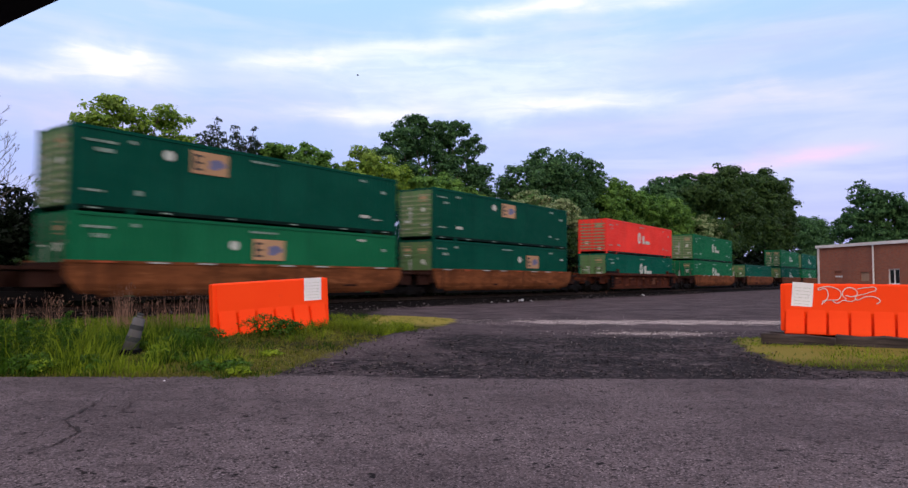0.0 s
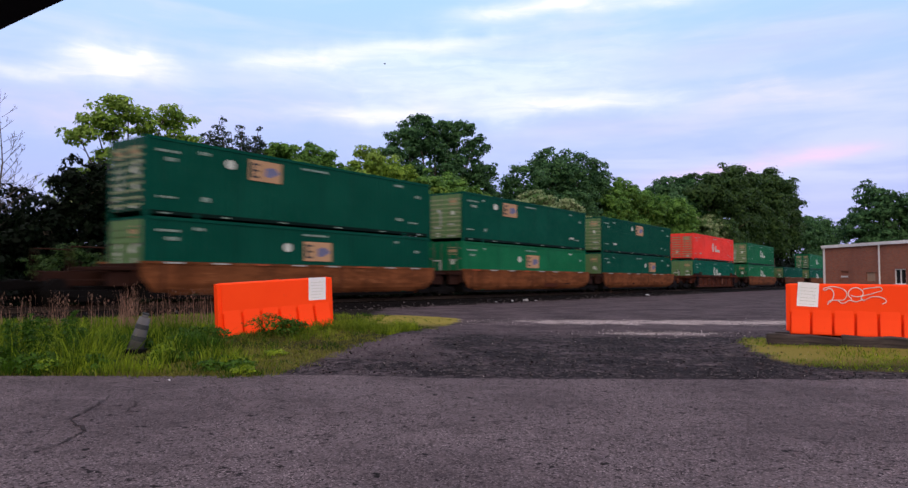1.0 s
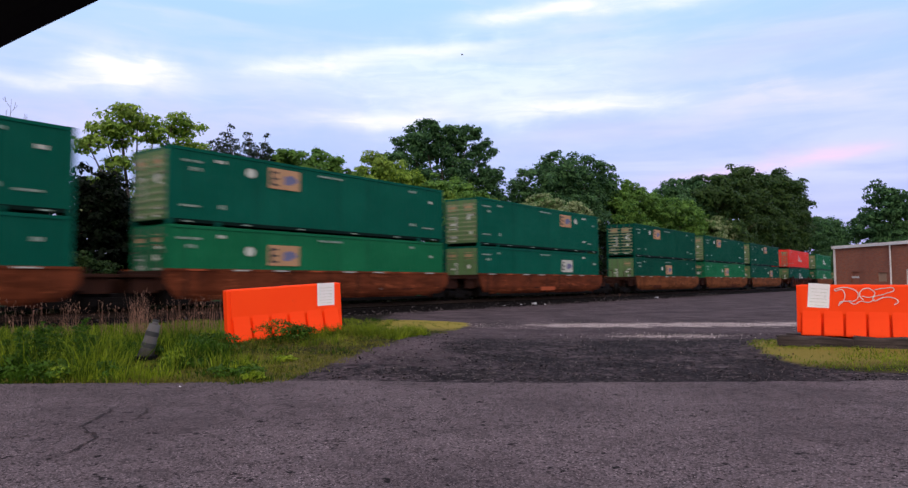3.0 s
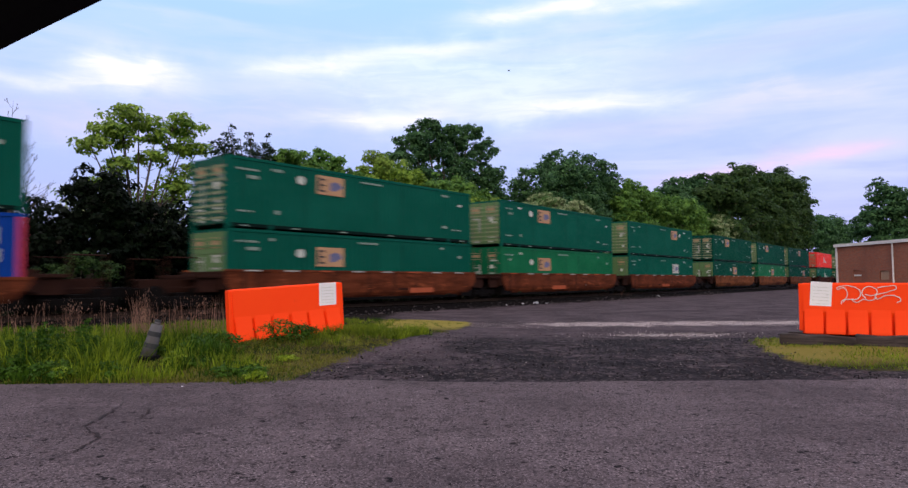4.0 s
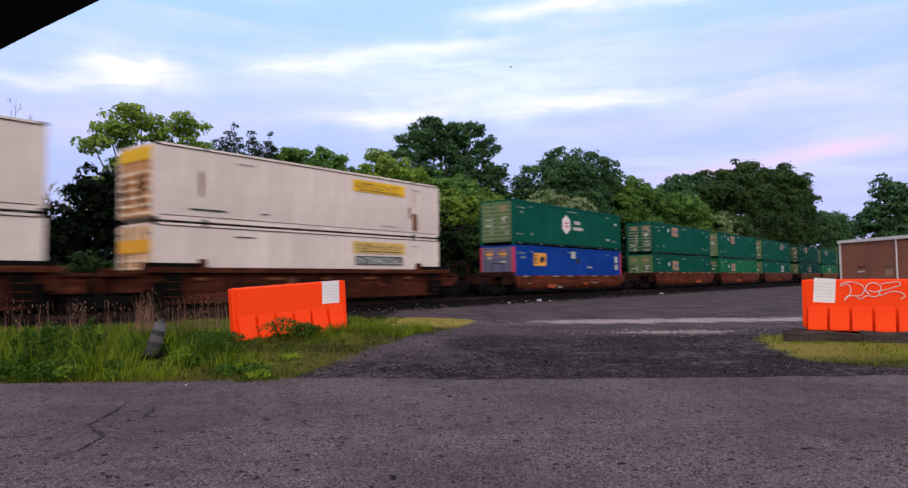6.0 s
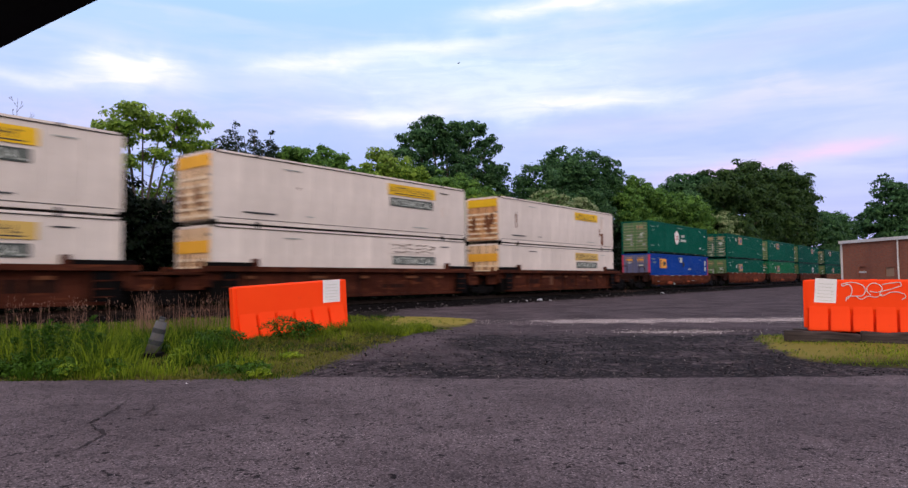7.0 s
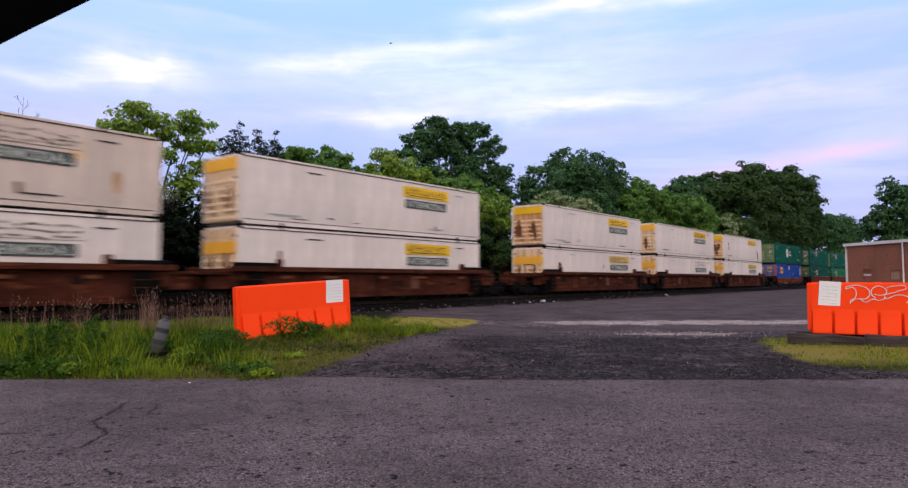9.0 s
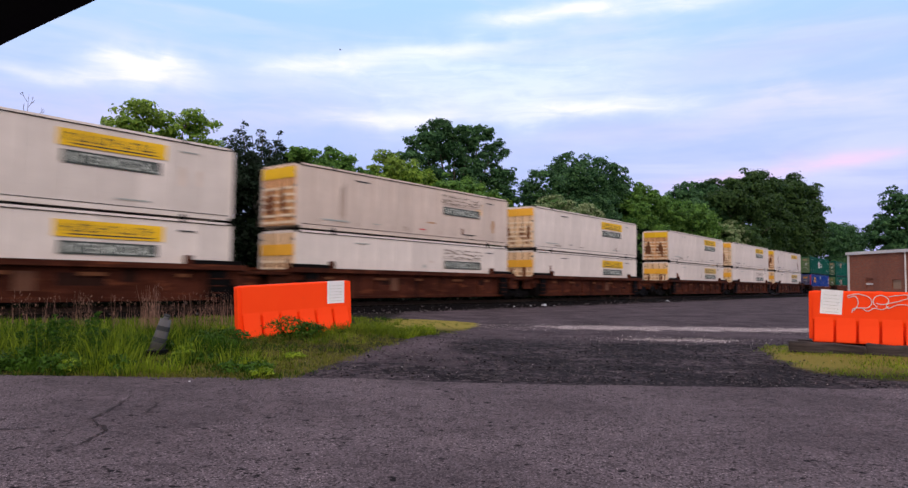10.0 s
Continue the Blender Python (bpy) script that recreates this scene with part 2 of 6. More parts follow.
M["post_grey"] = paint("scuffed_grey_plastic", (0.105, 0.105, 0.112), 0.6, 0.6)
M["seal"] = paint("black_rubber", (0.004, 0.004, 0.0045), 0.6, 0.1)
M["trim"] = paint("white_trim_paint", (0.70, 0.68, 0.66), 0.5, 0.15)
M["dingy"] = paint("dingy_pinkish_white_paint", (0.60, 0.51, 0.445), 0.55, 0.3, (0.30, 0.20, 0.14), 0.25)
M["tar"] = paint("old_tar", (0.030, 0.024, 0.026), 0.8, 0.3)
M["board"] = paint("beige_board", (0.34, 0.22, 0.15), 0.7, 0.3)
M["board_red"] = paint("reddish_board", (0.30, 0.12, 0.08), 0.7, 0.3)
M["dingier"] = paint("grey_brown_grime_on_white", (0.42, 0.34, 0.285), 0.6, 0.5, (0.26, 0.19, 0.15), 0.2)
M["ghost"] = paint("ghost_of_lettering", (0.19, 0.155, 0.125), 0.6, 0.3)
M["stain"] = paint("dark_rust_stain", (0.15, 0.060, 0.030), 0.8, 0.5)
M["paper"] = paint("white_notice_sheet", (0.82, 0.84, 0.88), 0.6, 0.05)


def plastic(name, c):
    k = Mat(name, 0.5)
    k.b.inputs["Specular IOR Level"].default_value = 0.12
    col = k.mix(k.ramp(k.noise(1.3, 4), 0.35, 0.7), c, tuple(min(1, v * 1.12) for v in c))
    scuff = k.ramp(k.noise(6, 7, 0.7, (1, 1, 0.4)), 0.62, 0.74, 0, 0.5)
    col = k.mix(scuff, col, tuple(0.45 * v + 0.03 for v in c))
    k.colour(col).bump(k.noise(18, 3), 0.08, 0.01)
    k.b.inputs["Subsurface Weight"].default_value = 0.0
    return k.mat


M["barrier"] = plastic("orange_red_plastic", (0.98, 0.060, 0.006))


def wood():
    k = Mat("weathered_dark_timber", 0.85)
    g = k.noise(3, 6, 0.6, (0.4, 6, 6))
    k.colour(k.mix(k.ramp(g, 0.35, 0.7), (0.014, 0.010, 0.010), (0.065, 0.048, 0.046))).bump(g, 0.6, 0.02)
    return k.mat


M["timber"] = wood()
# sleepers near-black: the shade below the train is in their colour
M["sleeper"] = paint("shade_black_timber", (0.0045, 0.0036, 0.0034), 0.85, 0.5, (0.012, 0.009, 0.008))


def bark():
    k = Mat("bark", 0.9)
    g = k.noise(6, 6, 0.6, (3, 3, 0.6))
    k.colour(k.mix(g, (0.03, 0.024, 0.018), (0.12, 0.10, 0.08))).bump(g, 0.6, 0.03)
    return k.mat


M["bark"] = bark()


def foliage(name, c1, c2, c3):
    k = Mat(name, 0.55)
    col = k.mix(k.ramp(k.island(), 0.0, 1.0, 0.05, 0.75), c1, c2)
    col = k.mix(k.ramp(k.noise(0.45, 3), 0.42, 0.66, 0, 0.8), col, c3)
    col = k.mix(k.ramp(k.noise(1.5, 3, 0.6), 0.50, 0.64, 0, 0.6), col, c2)
    k.colour(col)
    k.b.inputs["Specular IOR Level"].default_value = 0.08
    tr = k.node("ShaderNodeBsdfTranslucent")
    k.link(col, tr.inputs[0])
    ms = k.node("ShaderNodeMixShader")
    ms.inputs[0].default_value = 0.28
    out = k.nt.nodes["Material Output"]
    k.link(k.b.outputs[0], ms.inputs[1])
    k.link(tr.outputs[0], ms.inputs[2])
    k.link(ms.outputs[0], out.inputs[0])
    return k.mat


M["leaf_bright"] = foliage("bright_leaves", (0.040, 0.12, 0.014), (0.29, 0.44, 0.060), (0.21, 0.32, 0.070))
M["leaf_mid"] = foliage("green_leaves", (0.014, 0.072, 0.018), (0.185, 0.350, 0.065), (0.10, 0.22, 0.050))
M["leaf_dark"] = foliage("dark_leaves", (0.007, 0.040, 0.017), (0.105, 0.225, 0.080), (0.032, 0.090, 0.040))
M["leaf_pale"] = foliage("pale_flowering_leaves", (0.06, 0.14, 0.04), (0.42, 0.48, 0.27), (0.07, 0.17, 0.045))
M["leaf_olive"] = foliage("olive_leaves", (0.010, 0.040, 0.014), (0.078, 0.140, 0.036), (0.030, 0.066, 0.022))
# near-black leaves: the shade under the crowns is put into their colour
M["leaf_shade"] = foliage("shaded_leaves", (0.0015, 0.005, 0.002), (0.006, 0.015, 0.005), (0.003, 0.008, 0.003))
M["needle"] = foliage("dark_needles", (0.014, 0.032, 0.020), (0.035, 0.062, 0.035), (0.03, 0.05, 0.03))
M["grass"] = foliage("grass_blades", (0.014, 0.045, 0.003), (0.27, 0.36, 0.024), (0.075, 0.115, 0.010))
M["grass_lush"] = foliage("lush_grass_blades", (0.006, 0.026, 0.002), (0.055, 0.125, 0.008), (0.025, 0.065, 0.005))
M["grass_dry"] = foliage("dry_grass_blades", (0.045, 0.062, 0.008), (0.23, 0.235, 0.038), (0.12, 0.105, 0.034))
M["weed"] = foliage("weed_leaves", (0.010, 0.040, 0.004), (0.080, 0.17, 0.018), (0.035, 0.09, 0.008))
M["weed_lime"] = foliage("lime_weed_leaves", (0.07, 0.14, 0.006), (0.28, 0.38, 0.030), (0.16, 0.24, 0.015))
M["straw"] = foliage("dry_stalks", (0.11, 0.058, 0.044), (0.36, 0.22, 0.165), (0.18, 0.10, 0.075))


def asphalt():
    k = Mat("old_asphalt", 0.95)
    k.b.inputs["Specular IOR Level"].default_value = 0.08

    def chips(scale):
        v = k.node("ShaderNodeTexVoronoi")
        v.inputs["Scale"].default_value = scale
        k.link(k.tc.outputs["Object"], v.inputs["Vector"])
        c = k.node("ShaderNodeSeparateColor")
        k.link(v.outputs["Color"], c.inputs[0])
        return v.outputs["Distance"], c.outputs[0], c.outputs[1]
    d1, a1, b1 = chips(48)
    d2, a2, b2 = chips(85)
    col = k.mix(a2, (0.019, 0.015, 0.017), (0.180, 0.144, 0.158))
    col = k.mix(k.ramp(a1, 0.15, 0.95, 0, 0.55), col, (0.120, 0.096, 0.105))
    col = k.mix(k.ramp(b1, 0.89, 0.93, 0, 0.9), col, (0.012, 0.010, 0.011))
    col = k.mix(k.ramp(b2, 0.90, 0.94, 0, 0.85), col, (0.29, 0.235, 0.255))
    col = k.mix(k.ramp(k.noise(0.38, 6, 0.65), 0.40, 0.62, 0, 0.55), col, (0.046, 0.036, 0.041))
    col = k.mix(k.ramp(k.noise(2.0, 8, 0.78, (1, 0.6, 1)), 0.50, 0.70, 0, 0.5), col, (0.125, 0.098, 0.106))
    col = k.mix(k.ramp(k.noise(3.4, 9, 0.85), 0.52, 0.64, 0, 0.6), col, (0.028, 0.022, 0.026))
    pits = k.ramp(k.noise(10, 2, 0.5), 0.66, 0.70, 0, 0.95)
    col = k.mix(pits, col, (0.008, 0.007, 0.008))
    k.colour(col).bump(d1, 0.8, 0.015)
    return k.mat


M["asphalt"] = asphalt()


def ground_mat():
    k = Mat("lot_ground", 0.95)
    k.b.inputs["Specular IOR Level"].default_value = 0.06
    edge = k.math("SUBTRACT", k.noise(1.6, 6, 0.65), 0.5)
    v = k.node("ShaderNodeTexVoronoi")
    v.inputs["Scale"].default_value = 26
    k.link(k.tc.outputs["Object"], v.inputs["Vector"])
    cell = k.node("ShaderNodeSeparateColor")
    k.link(v.outputs["Color"], cell.inputs[0])
    # packed grey stone dust
    col = k.mix(k.ramp(k.noise(0.6, 6, 0.65), 0.3, 0.7), (0.082, 0.062, 0.071), (0.030, 0.023, 0.027))
    col = k.mix(k.ramp(cell.outputs[0], 0.80, 0.9, 0, 0.4), col, (0.16, 0.14, 0.14))

    def zone(name, lo, hi, amp):
        return k.ramp(k.math("ADD", k.attr(name), k.math("MULTIPLY", edge, amp)), lo, hi)

    dark = k.mix(k.ramp(k.noise(5, 8, 0.8, (1, 0.7, 1)), 0.40, 0.64), (0.006, 0.005, 0.0065), (0.092, 0.072, 0.082))
    dark = k.mix(k.ramp(k.noise(0.8, 6, 0.7, (1, 0.6, 1)), 0.42, 0.58, 0, 0.9), dark, (0.010, 0.008, 0.010))
    dark = k.mix(k.ramp(k.noise(1.3, 7, 0.75, (1, 0.6, 1)), 0.56, 0.70, 0, 0.7), dark, (0.12, 0.098, 0.098))
    rut = k.noise(0.55, 5, 0.6, (0.35, 1.9, 1), distort=1.4)
    dark = k.mix(k.ramp(rut, 0.46, 0.60, 0, 0.6), dark, (0.009, 0.008, 0.010))
    dark = k.mix(k.ramp(k.noise(9, 6, 0.85), 0.54, 0.66, 0, 0.6), dark, (0.095, 0.077, 0.084))
    dark = k.mix(k.ramp(cell.outputs[1], 0.90, 0.95, 0, 0.4), dark, (0.17, 0.145, 0.14))
    col = k.mix(zone("dark", 0.35, 0.65, 0.9), col, dark)
    pale = k.mix(cell.outputs[2], (0.14, 0.115, 0.115), (0.50, 0.43, 0.42))
    pale = k.mix(k.ramp(k.noise(2.2, 8, 0.8, (0.5, 1, 1)), 0.47, 0.62, 0, 0.85), pale, (0.085, 0.068, 0.074))
    scatter = k.math("MULTIPLY", k.math("SUBTRACT", k.noise(2.6, 9, 0.85, (0.45, 1.0, 1)), 0.5), 1.6)
    col = k.mix(k.ramp(k.math("ADD", zone("pale", 0.05, 1.0, 1.6), scatter), 0.30, 0.75), col, pale)
    turf = k.mix(k.ramp(k.noise(2.2, 6, 0.7), 0.35, 0.65), (0.008, 0.011, 0.004), (0.050, 0.048, 0.014))
    turf = k.mix(k.ramp(k.noise(0.5, 3, 0.5), 0.45, 0.6, 0, 0.5), turf, (0.012, 0.015, 0.005))
    turf = k.mix(k.ramp(k.noise(14, 5, 0.7), 0.48, 0.66, 0, 0.8), turf, (0.040, 0.030, 0.020))
    turf = k.mix(k.math("MULTIPLY", k.attr("straw"), 0.85), turf, (0.25, 0.21, 0.045))
    col = k.mix(zone("turf", 0.40, 0.60, 0.9), col, turf)
    # near-black zone of ground beside the track
    col = k.mix(zone("blackened", 0.40, 0.60, 0.8), col, k.mix(k.ramp(k.noise(9, 5, 0.7), 0.45, 0.65), (0.006, 0.005, 0.005), (0.030, 0.024, 0.020)))
    k.colour(col).bump(k.noise(20, 6, 0.7), 0.7, 0.03)
    return k.mat


M["ground"] = ground_mat()


def ballast_mat():
    k = Mat("dark_ballast", 0.95)
    k.b.inputs["Specular IOR Level"].default_value = 0.05
    v = k.node("ShaderNodeTexVoronoi")
    v.inputs["Scale"].default_value = 14
    k.link(k.tc.outputs["Object"], v.inputs["Vector"])
    cell = k.node("ShaderNodeSeparateColor")
    k.link(v.outputs["Color"], cell.inputs[0])
    # stones near-black, standing in for the shade beneath the train
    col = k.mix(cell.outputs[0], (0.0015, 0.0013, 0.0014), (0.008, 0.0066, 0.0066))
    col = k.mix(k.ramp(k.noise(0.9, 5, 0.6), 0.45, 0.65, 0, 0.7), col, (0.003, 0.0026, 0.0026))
    k.colour(col).bump(v.outputs["Distance"], 1.0, 0.06)
    return k.mat


M["ballast"] = ballast_mat()


def stone_mat():
    k = Mat("loose_stones", 0.85)
    k.colour(k.mix(k.ramp(k.island(), 0.2, 1.0), (0.09, 0.075, 0.075), (0.56, 0.50, 0.48)))
    return k.mat


M["stone"] = stone_mat()


def cinder_mat():
    k = Mat("dark_cinders", 0.9)
    k.b.inputs["Specular IOR Level"].default_value = 0.1
    k.colour(k.mix(k.ramp(k.island(), 0.35, 1.0), (0.008, 0.0065, 0.008), (0.13, 0.11, 0.115)))
    return k.mat


M["cinder"] = cinder_mat()


def brick_mat():
    k = Mat("red_brown_brick", 0.85)
    b = k.node("ShaderNodeTexBrick")
    b.inputs["Scale"].default_value = 1.0
    b.inputs["Brick Width"].default_value = 0.21
    b.inputs["Row Height"].default_value = 0.075
    b.inputs["Mortar Size"].default_value = 0.009
    b.inputs["Color1"].default_value = (0.27, 0.080, 0.042, 1)
    b.inputs["Color2"].default_value = (0.35, 0.110, 0.058, 1)
    b.inputs["Mortar"].default_value = (0.22, 0.125, 0.09, 1)
    mp = k.node("ShaderNodeMapping")
    mp.inputs["Rotation"].default_value = (radians(90), 0, 0)
    k.link(k.tc.outputs["Object"], mp.inputs[0])
    k.link(mp.outputs[0], b.inputs["Vector"])
    col = k.mix(k.ramp(k.noise(0.5, 5, 0.6, (1, 1, 0.3)), 0.45, 0.7, 0, 0.4), b.outputs["Color"], (0.15, 0.055, 0.04))
    k.colour(col).bump(b.outputs["Fac"], 0.3, 0.01)
    return k.mat


M["brick"] = brick_mat()
gl = Mat("dark_window_glass", 0.08)
gl.colour((0.02, 0.022, 0.025))
M["glass"] = gl.mat

# ---------------------------------------------------------------- mesh helpers


def box(bm, x0, x1, y0, y1, z0, z1, bevel=0.0):
    r = bmesh.ops.create_cube(bm, size=1.0)
    for v in r["verts"]:
        v.co = Vector((x0 + (v.co.x + 0.5) * (x1 - x0), y0 + (v.co.y + 0.5) * (y1 - y0), z0 + (v.co.z + 0.5) * (z1 - z0)))
    if bevel:
        es = list({e for v in r["verts"] for e in v.link_edges})
        bmesh.ops.bevel(bm, geom=es, offset=bevel, segments=2, affect="EDGES", profile=0.6)
    return bm


def boxed(*a, **k):
    return box(bmesh.new(), *a, **k)


def tube(bm, a, b, r0, r1=None, n=8):
    a, b = Vector(a), Vector(b)
    m = Matrix.Translation((a + b) / 2) @ (b - a).to_track_quat("Z", "Y").to_matrix().to_4x4()
    bmesh.ops.create_cone(bm, cap_ends=True, segments=n, radius1=r0, radius2=r0 if r1 is None else r1, depth=(b - a).length, matrix=m)
    return bm


def extrude_profile(bm, pts, x0, x1):
    """A closed profile of (y, z) drawn out along x."""
    a = [bm.verts.new((x0, y, z)) for y, z in pts]
    b = [bm.verts.new((x1, y, z)) for y, z in pts]
    n = len(pts)
    for i in range(n):
        bm.faces.new((a[i], a[(i + 1) % n], b[(i + 1) % n], b[i]))
    bm.faces.new(a[::-1])
    bm.faces.new(b)
    return bm


MESHES = {}


def mesh_of(key, make, material):
    """One shared mesh for alike parts."""
    k = (key, material.name)
    if k not in MESHES:
        bm = make()
        bmesh.ops.recalc_face_normals(bm, faces=bm.faces)
        me = bpy.data.meshes.new(key if isinstance(key, str) else key[0])
        bm.to_mesh(me)
        bm.free()
        me.materials.append(material)
        MESHES[k] = me
    return MESHES[k]


def part(name, bm, material, parent=None, label="", at=None, smooth=False):
    me = bpy.data.meshes.new(name)
    bmesh.ops.recalc_face_normals(bm, faces=bm.faces)
    bm.to_mesh(me)
    bm.free()
    me.materials.append(material)
    if smooth:
        for p in me.polygons:
            p.use_smooth = True
    ob = new(name, me)
    ob.parent = parent
    if at is not None:
        ob.matrix_basis = at
    if label:
        tagged(ob, label)
    return ob


def shared(name, key, make, material, parent, at=None, label=""):
    ob = new(name, mesh_of(key, make, material))
    ob.parent = parent
    if at is not None:
        ob.matrix_basis = at
    if label:
        tagged(ob, label)
    return ob


def raw_mesh(name, verts, faces, material, smooth=False):
    me = bpy.data.meshes.new(name)
    me.from_pydata(verts, [], faces)
    me.materials.append(material)
    if smooth:
        me.polygons.foreach_set("use_smooth", [True] * len(me.polygons))
    me.update()
    return me


# ---------------------------------------------------------------- ground, road, track


def interp(x, xs, ys):
    return float(np.interp(x, xs, ys))


def turf_left(y):
    return np.interp(y, [9.0, 9.3, 10.0, 11.9, 13.6, 17.0, 21.4, 23.0, 24.2, 25.0, 25.6], [-2.9, -2.6, -2.3, -1.9, -1.45, -0.95, 0.0, 0.1, -0.6, -2.0, -6.0])


def turf_right(y):
    return np.interp(y, [9.7, 10.2, 11.0, 12.8, 14.6, 15.8, 16.4], [9.0, 5.9, 5.4, 5.6, 6.1, 6.6, 9.5])


def height_at(x, y):
    h = 0.28 * math.exp(-(((x + 3.6) / (2.2 if x < -3.6 else 3.4)) ** 2 + ((y - 14.2) / 3.2) ** 2))
    h += 0.08 * math.exp(-(((x - 8.5) / 2.6) ** 2 + ((y - 13.2) / 2.2) ** 2))
    return h


def grid_lines(lo, a, b, hi, step):
    mid = list(np.arange(a, b + 1e-6, step))
    out, d = [], step
    x = b
    while x < hi:
        d *= 1.35
        x += d
        out.append(x)
    back, d, x = [], step, a
    while x > lo:
        d *= 1.35
        x -= d
        back.append(x)
    return back[::-1] + mid + out


def make_ground():
    xs = grid_lines(-3500, -14, 22, 3500, 0.22)
    ys = grid_lines(-3500, 8, 30, 3500, 0.22)
    verts, turf, dark, pale, straw, blackened = [], [], [], [], [], []
    for y in ys:
        for x in xs:
            bump = 0.012 * noise.noise((x * 0.9, y * 0.9, 0)) if -20 < x < 40 and 5 < y < 60 else 0.0
            n = -U.y * x + U.x * y
            verts.append((x, y, height_at(x, y) + bump))
            gl_ = min(1.0, max(0.0, 0.5 + (turf_left(y) - x) / 1.2)) if 9.0 < y < 25.6 else 0.0
            gr_ = min(1.0, max(0.0, 0.5 + (x - turf_right(y)) / 1.2)) if 9.7 < y < 16.4 else 0.0
            far = 1.0 if n > 30 or abs(x) > 120 or y > 160 or y < -14 else 0.0
            if x < -7 and n < 19.5 and y > 9:
                gl_ = 1.0
            turf.append(max(gl_, gr_, far))
            # goes near-black towards the track, left of the entrance
            blackened.append(min(1.0, max(0.0, (n - 13.2) / 1.5)) * min(1.0, max(0.0, (-2.2 - x) / 2.0)) if n < 29 else 0.0)
            d = 1.0 - abs(y - 12.2) / 5.6
            d = min(1.0, max(0.0, d * 1.8)) * min(1.0, max(0.25, (x + 1.6) / 2.4)) * (1.0 if x < 16 else 0.0)
            if 9.0 < y < 11.2 and x < 16:
                d = max(d, min(1.0, max(0.0, (x + 3.0) / 0.8)) * min(1.0, (11.2 - y) / 0.7))
            dark.append(d)
            band = max(0.0, 1.0 - abs(y - 21.7 - 0.03 * (x - 4)) / 2.0) * min(1, max(0, (x - 0.3) / 3.0)) * min(1, max(0, (17 - x) / 3.0))
            patch = math.exp(-(((x - 5.2) / 1.8) ** 2 + ((y - 17.2) / 0.75) ** 2)) * 0.75
            pale.append(max(band, patch))
            straw.append(min(1.0, max(0.0, (y - 18.5) / 2.5)) * min(1.0, max(0.0, (x + 5.5) / 2.0)) if y < 26 else 0.0)
            if gr_ > 0:
                straw[-1] = 0.75 * min(1.0, max(0.0, (y - 10.6) / 1.2))
            elif x > -4.6 and y < 11.6:
                straw[-1] = 0.30
    w = len(xs)
    faces = [(j * w + i, j * w + i + 1, (j + 1) * w + i + 1, (j + 1) * w + i) for j in range(len(ys) - 1) for i in range(w - 1)]
    me = raw_mesh("ground", verts, faces, M["ground"], True)
    for nm, data in (("turf", turf), ("dark", dark), ("pale", pale), ("straw", straw), ("blackened", blackened)):
        me.attributes.new(nm, "FLOAT", "POINT").data.foreach_set("value", data)
    tagged(new("ground", me), "dark stone-dust lot with pale gravel and grass verges", "ground", kind="structure")


make_ground()


def make_road():
    rng = random.Random(4)
    xs = list(np.arange(-16, 18, 0.16))
    xs = [-160, -80, -40, -24] + xs + [24, 40, 80, 160]
    verts, faces = [], []
    ys = [-9.0, 0.0, 4.0, 7.0]
    for x in xs:
        e = interp(x, [-160, -6.1, -4.2, -3.0, -1.8, 0.1, 3.2, 5.7, 160], [9.15, 9.18, 9.2, 9.5, 9.42, 9.18, 9.2, 9.35, 9.6])
        e += 0.10 * noise.noise((x * 1.1, 3.0, 0)) + 0.05 * noise.noise((x * 4.0, 7.0, 0)) + rng.uniform(-0.02, 0.02)
        row = ys + [e - 0.12, e]
        for y in row:
            z = 0.028 + 0.006 * noise.noise((x * 0.5, y * 0.5, 2))
            verts.append((x, y, z - (0.012 if y == e else 0)))
        verts.append((x, e + 0.03, -0.02))
    w = 7
    for i in range(len(xs) - 1):
        for j in range(w - 1):
            faces.append((i * w + j, (i + 1) * w + j, (i + 1) * w + j + 1, i * w + j + 1))
    road = tagged(new("road", raw_mesh("road", verts, faces, M["asphalt"])), "old grey asphalt road with a crumbling edge", "road", kind="structure")

    def crack(pts, wd):
        # a ragged thin seam along the points
        fine = []
        for (x0, y0), (x1, y1) in zip(pts, pts[1:]):
            for k in range(8):
                t = k / 8
                fine.append((x0 + (x1 - x0) * t + rng.uniform(-0.02, 0.02), y0 + (y1 - y0) * t + rng.uniform(-0.03, 0.03)))
        vs, fs = [], []
        for i, (x, y) in enumerate(fine):
            h = wd * rng.uniform(0.35, 1.0) * min(1, 0.3 + i / 5, 0.3 + (len(fine) - 1 - i) / 5)
            vs += [(x - h * 0.5, y - h, 0.036), (x + h * 0.5, y + h, 0.036)]
        for i in range(len(fine) - 1):
            fs.append((2 * i, 2 * i + 2, 2 * i + 3, 2 * i + 1))
        c = new("crack", raw_mesh("crack", vs, fs, M["tar"]))
        c.parent = road
    crack([(-5.2, 5.6), (-4.06, 5.83), (-3.85, 5.94), (-3.59, 6.31), (-3.69, 6.88), (-3.91, 7.68)], 0.022)
    crack([(-3.25, 6.6), (-3.30, 6.95), (-3.48, 7.33)], 0.022)
    crack([(-3.58, 6.31), (-3.2, 5.85), (-3.14, 5.45), (-3.16, 5.18)], 0.022)


make_road()


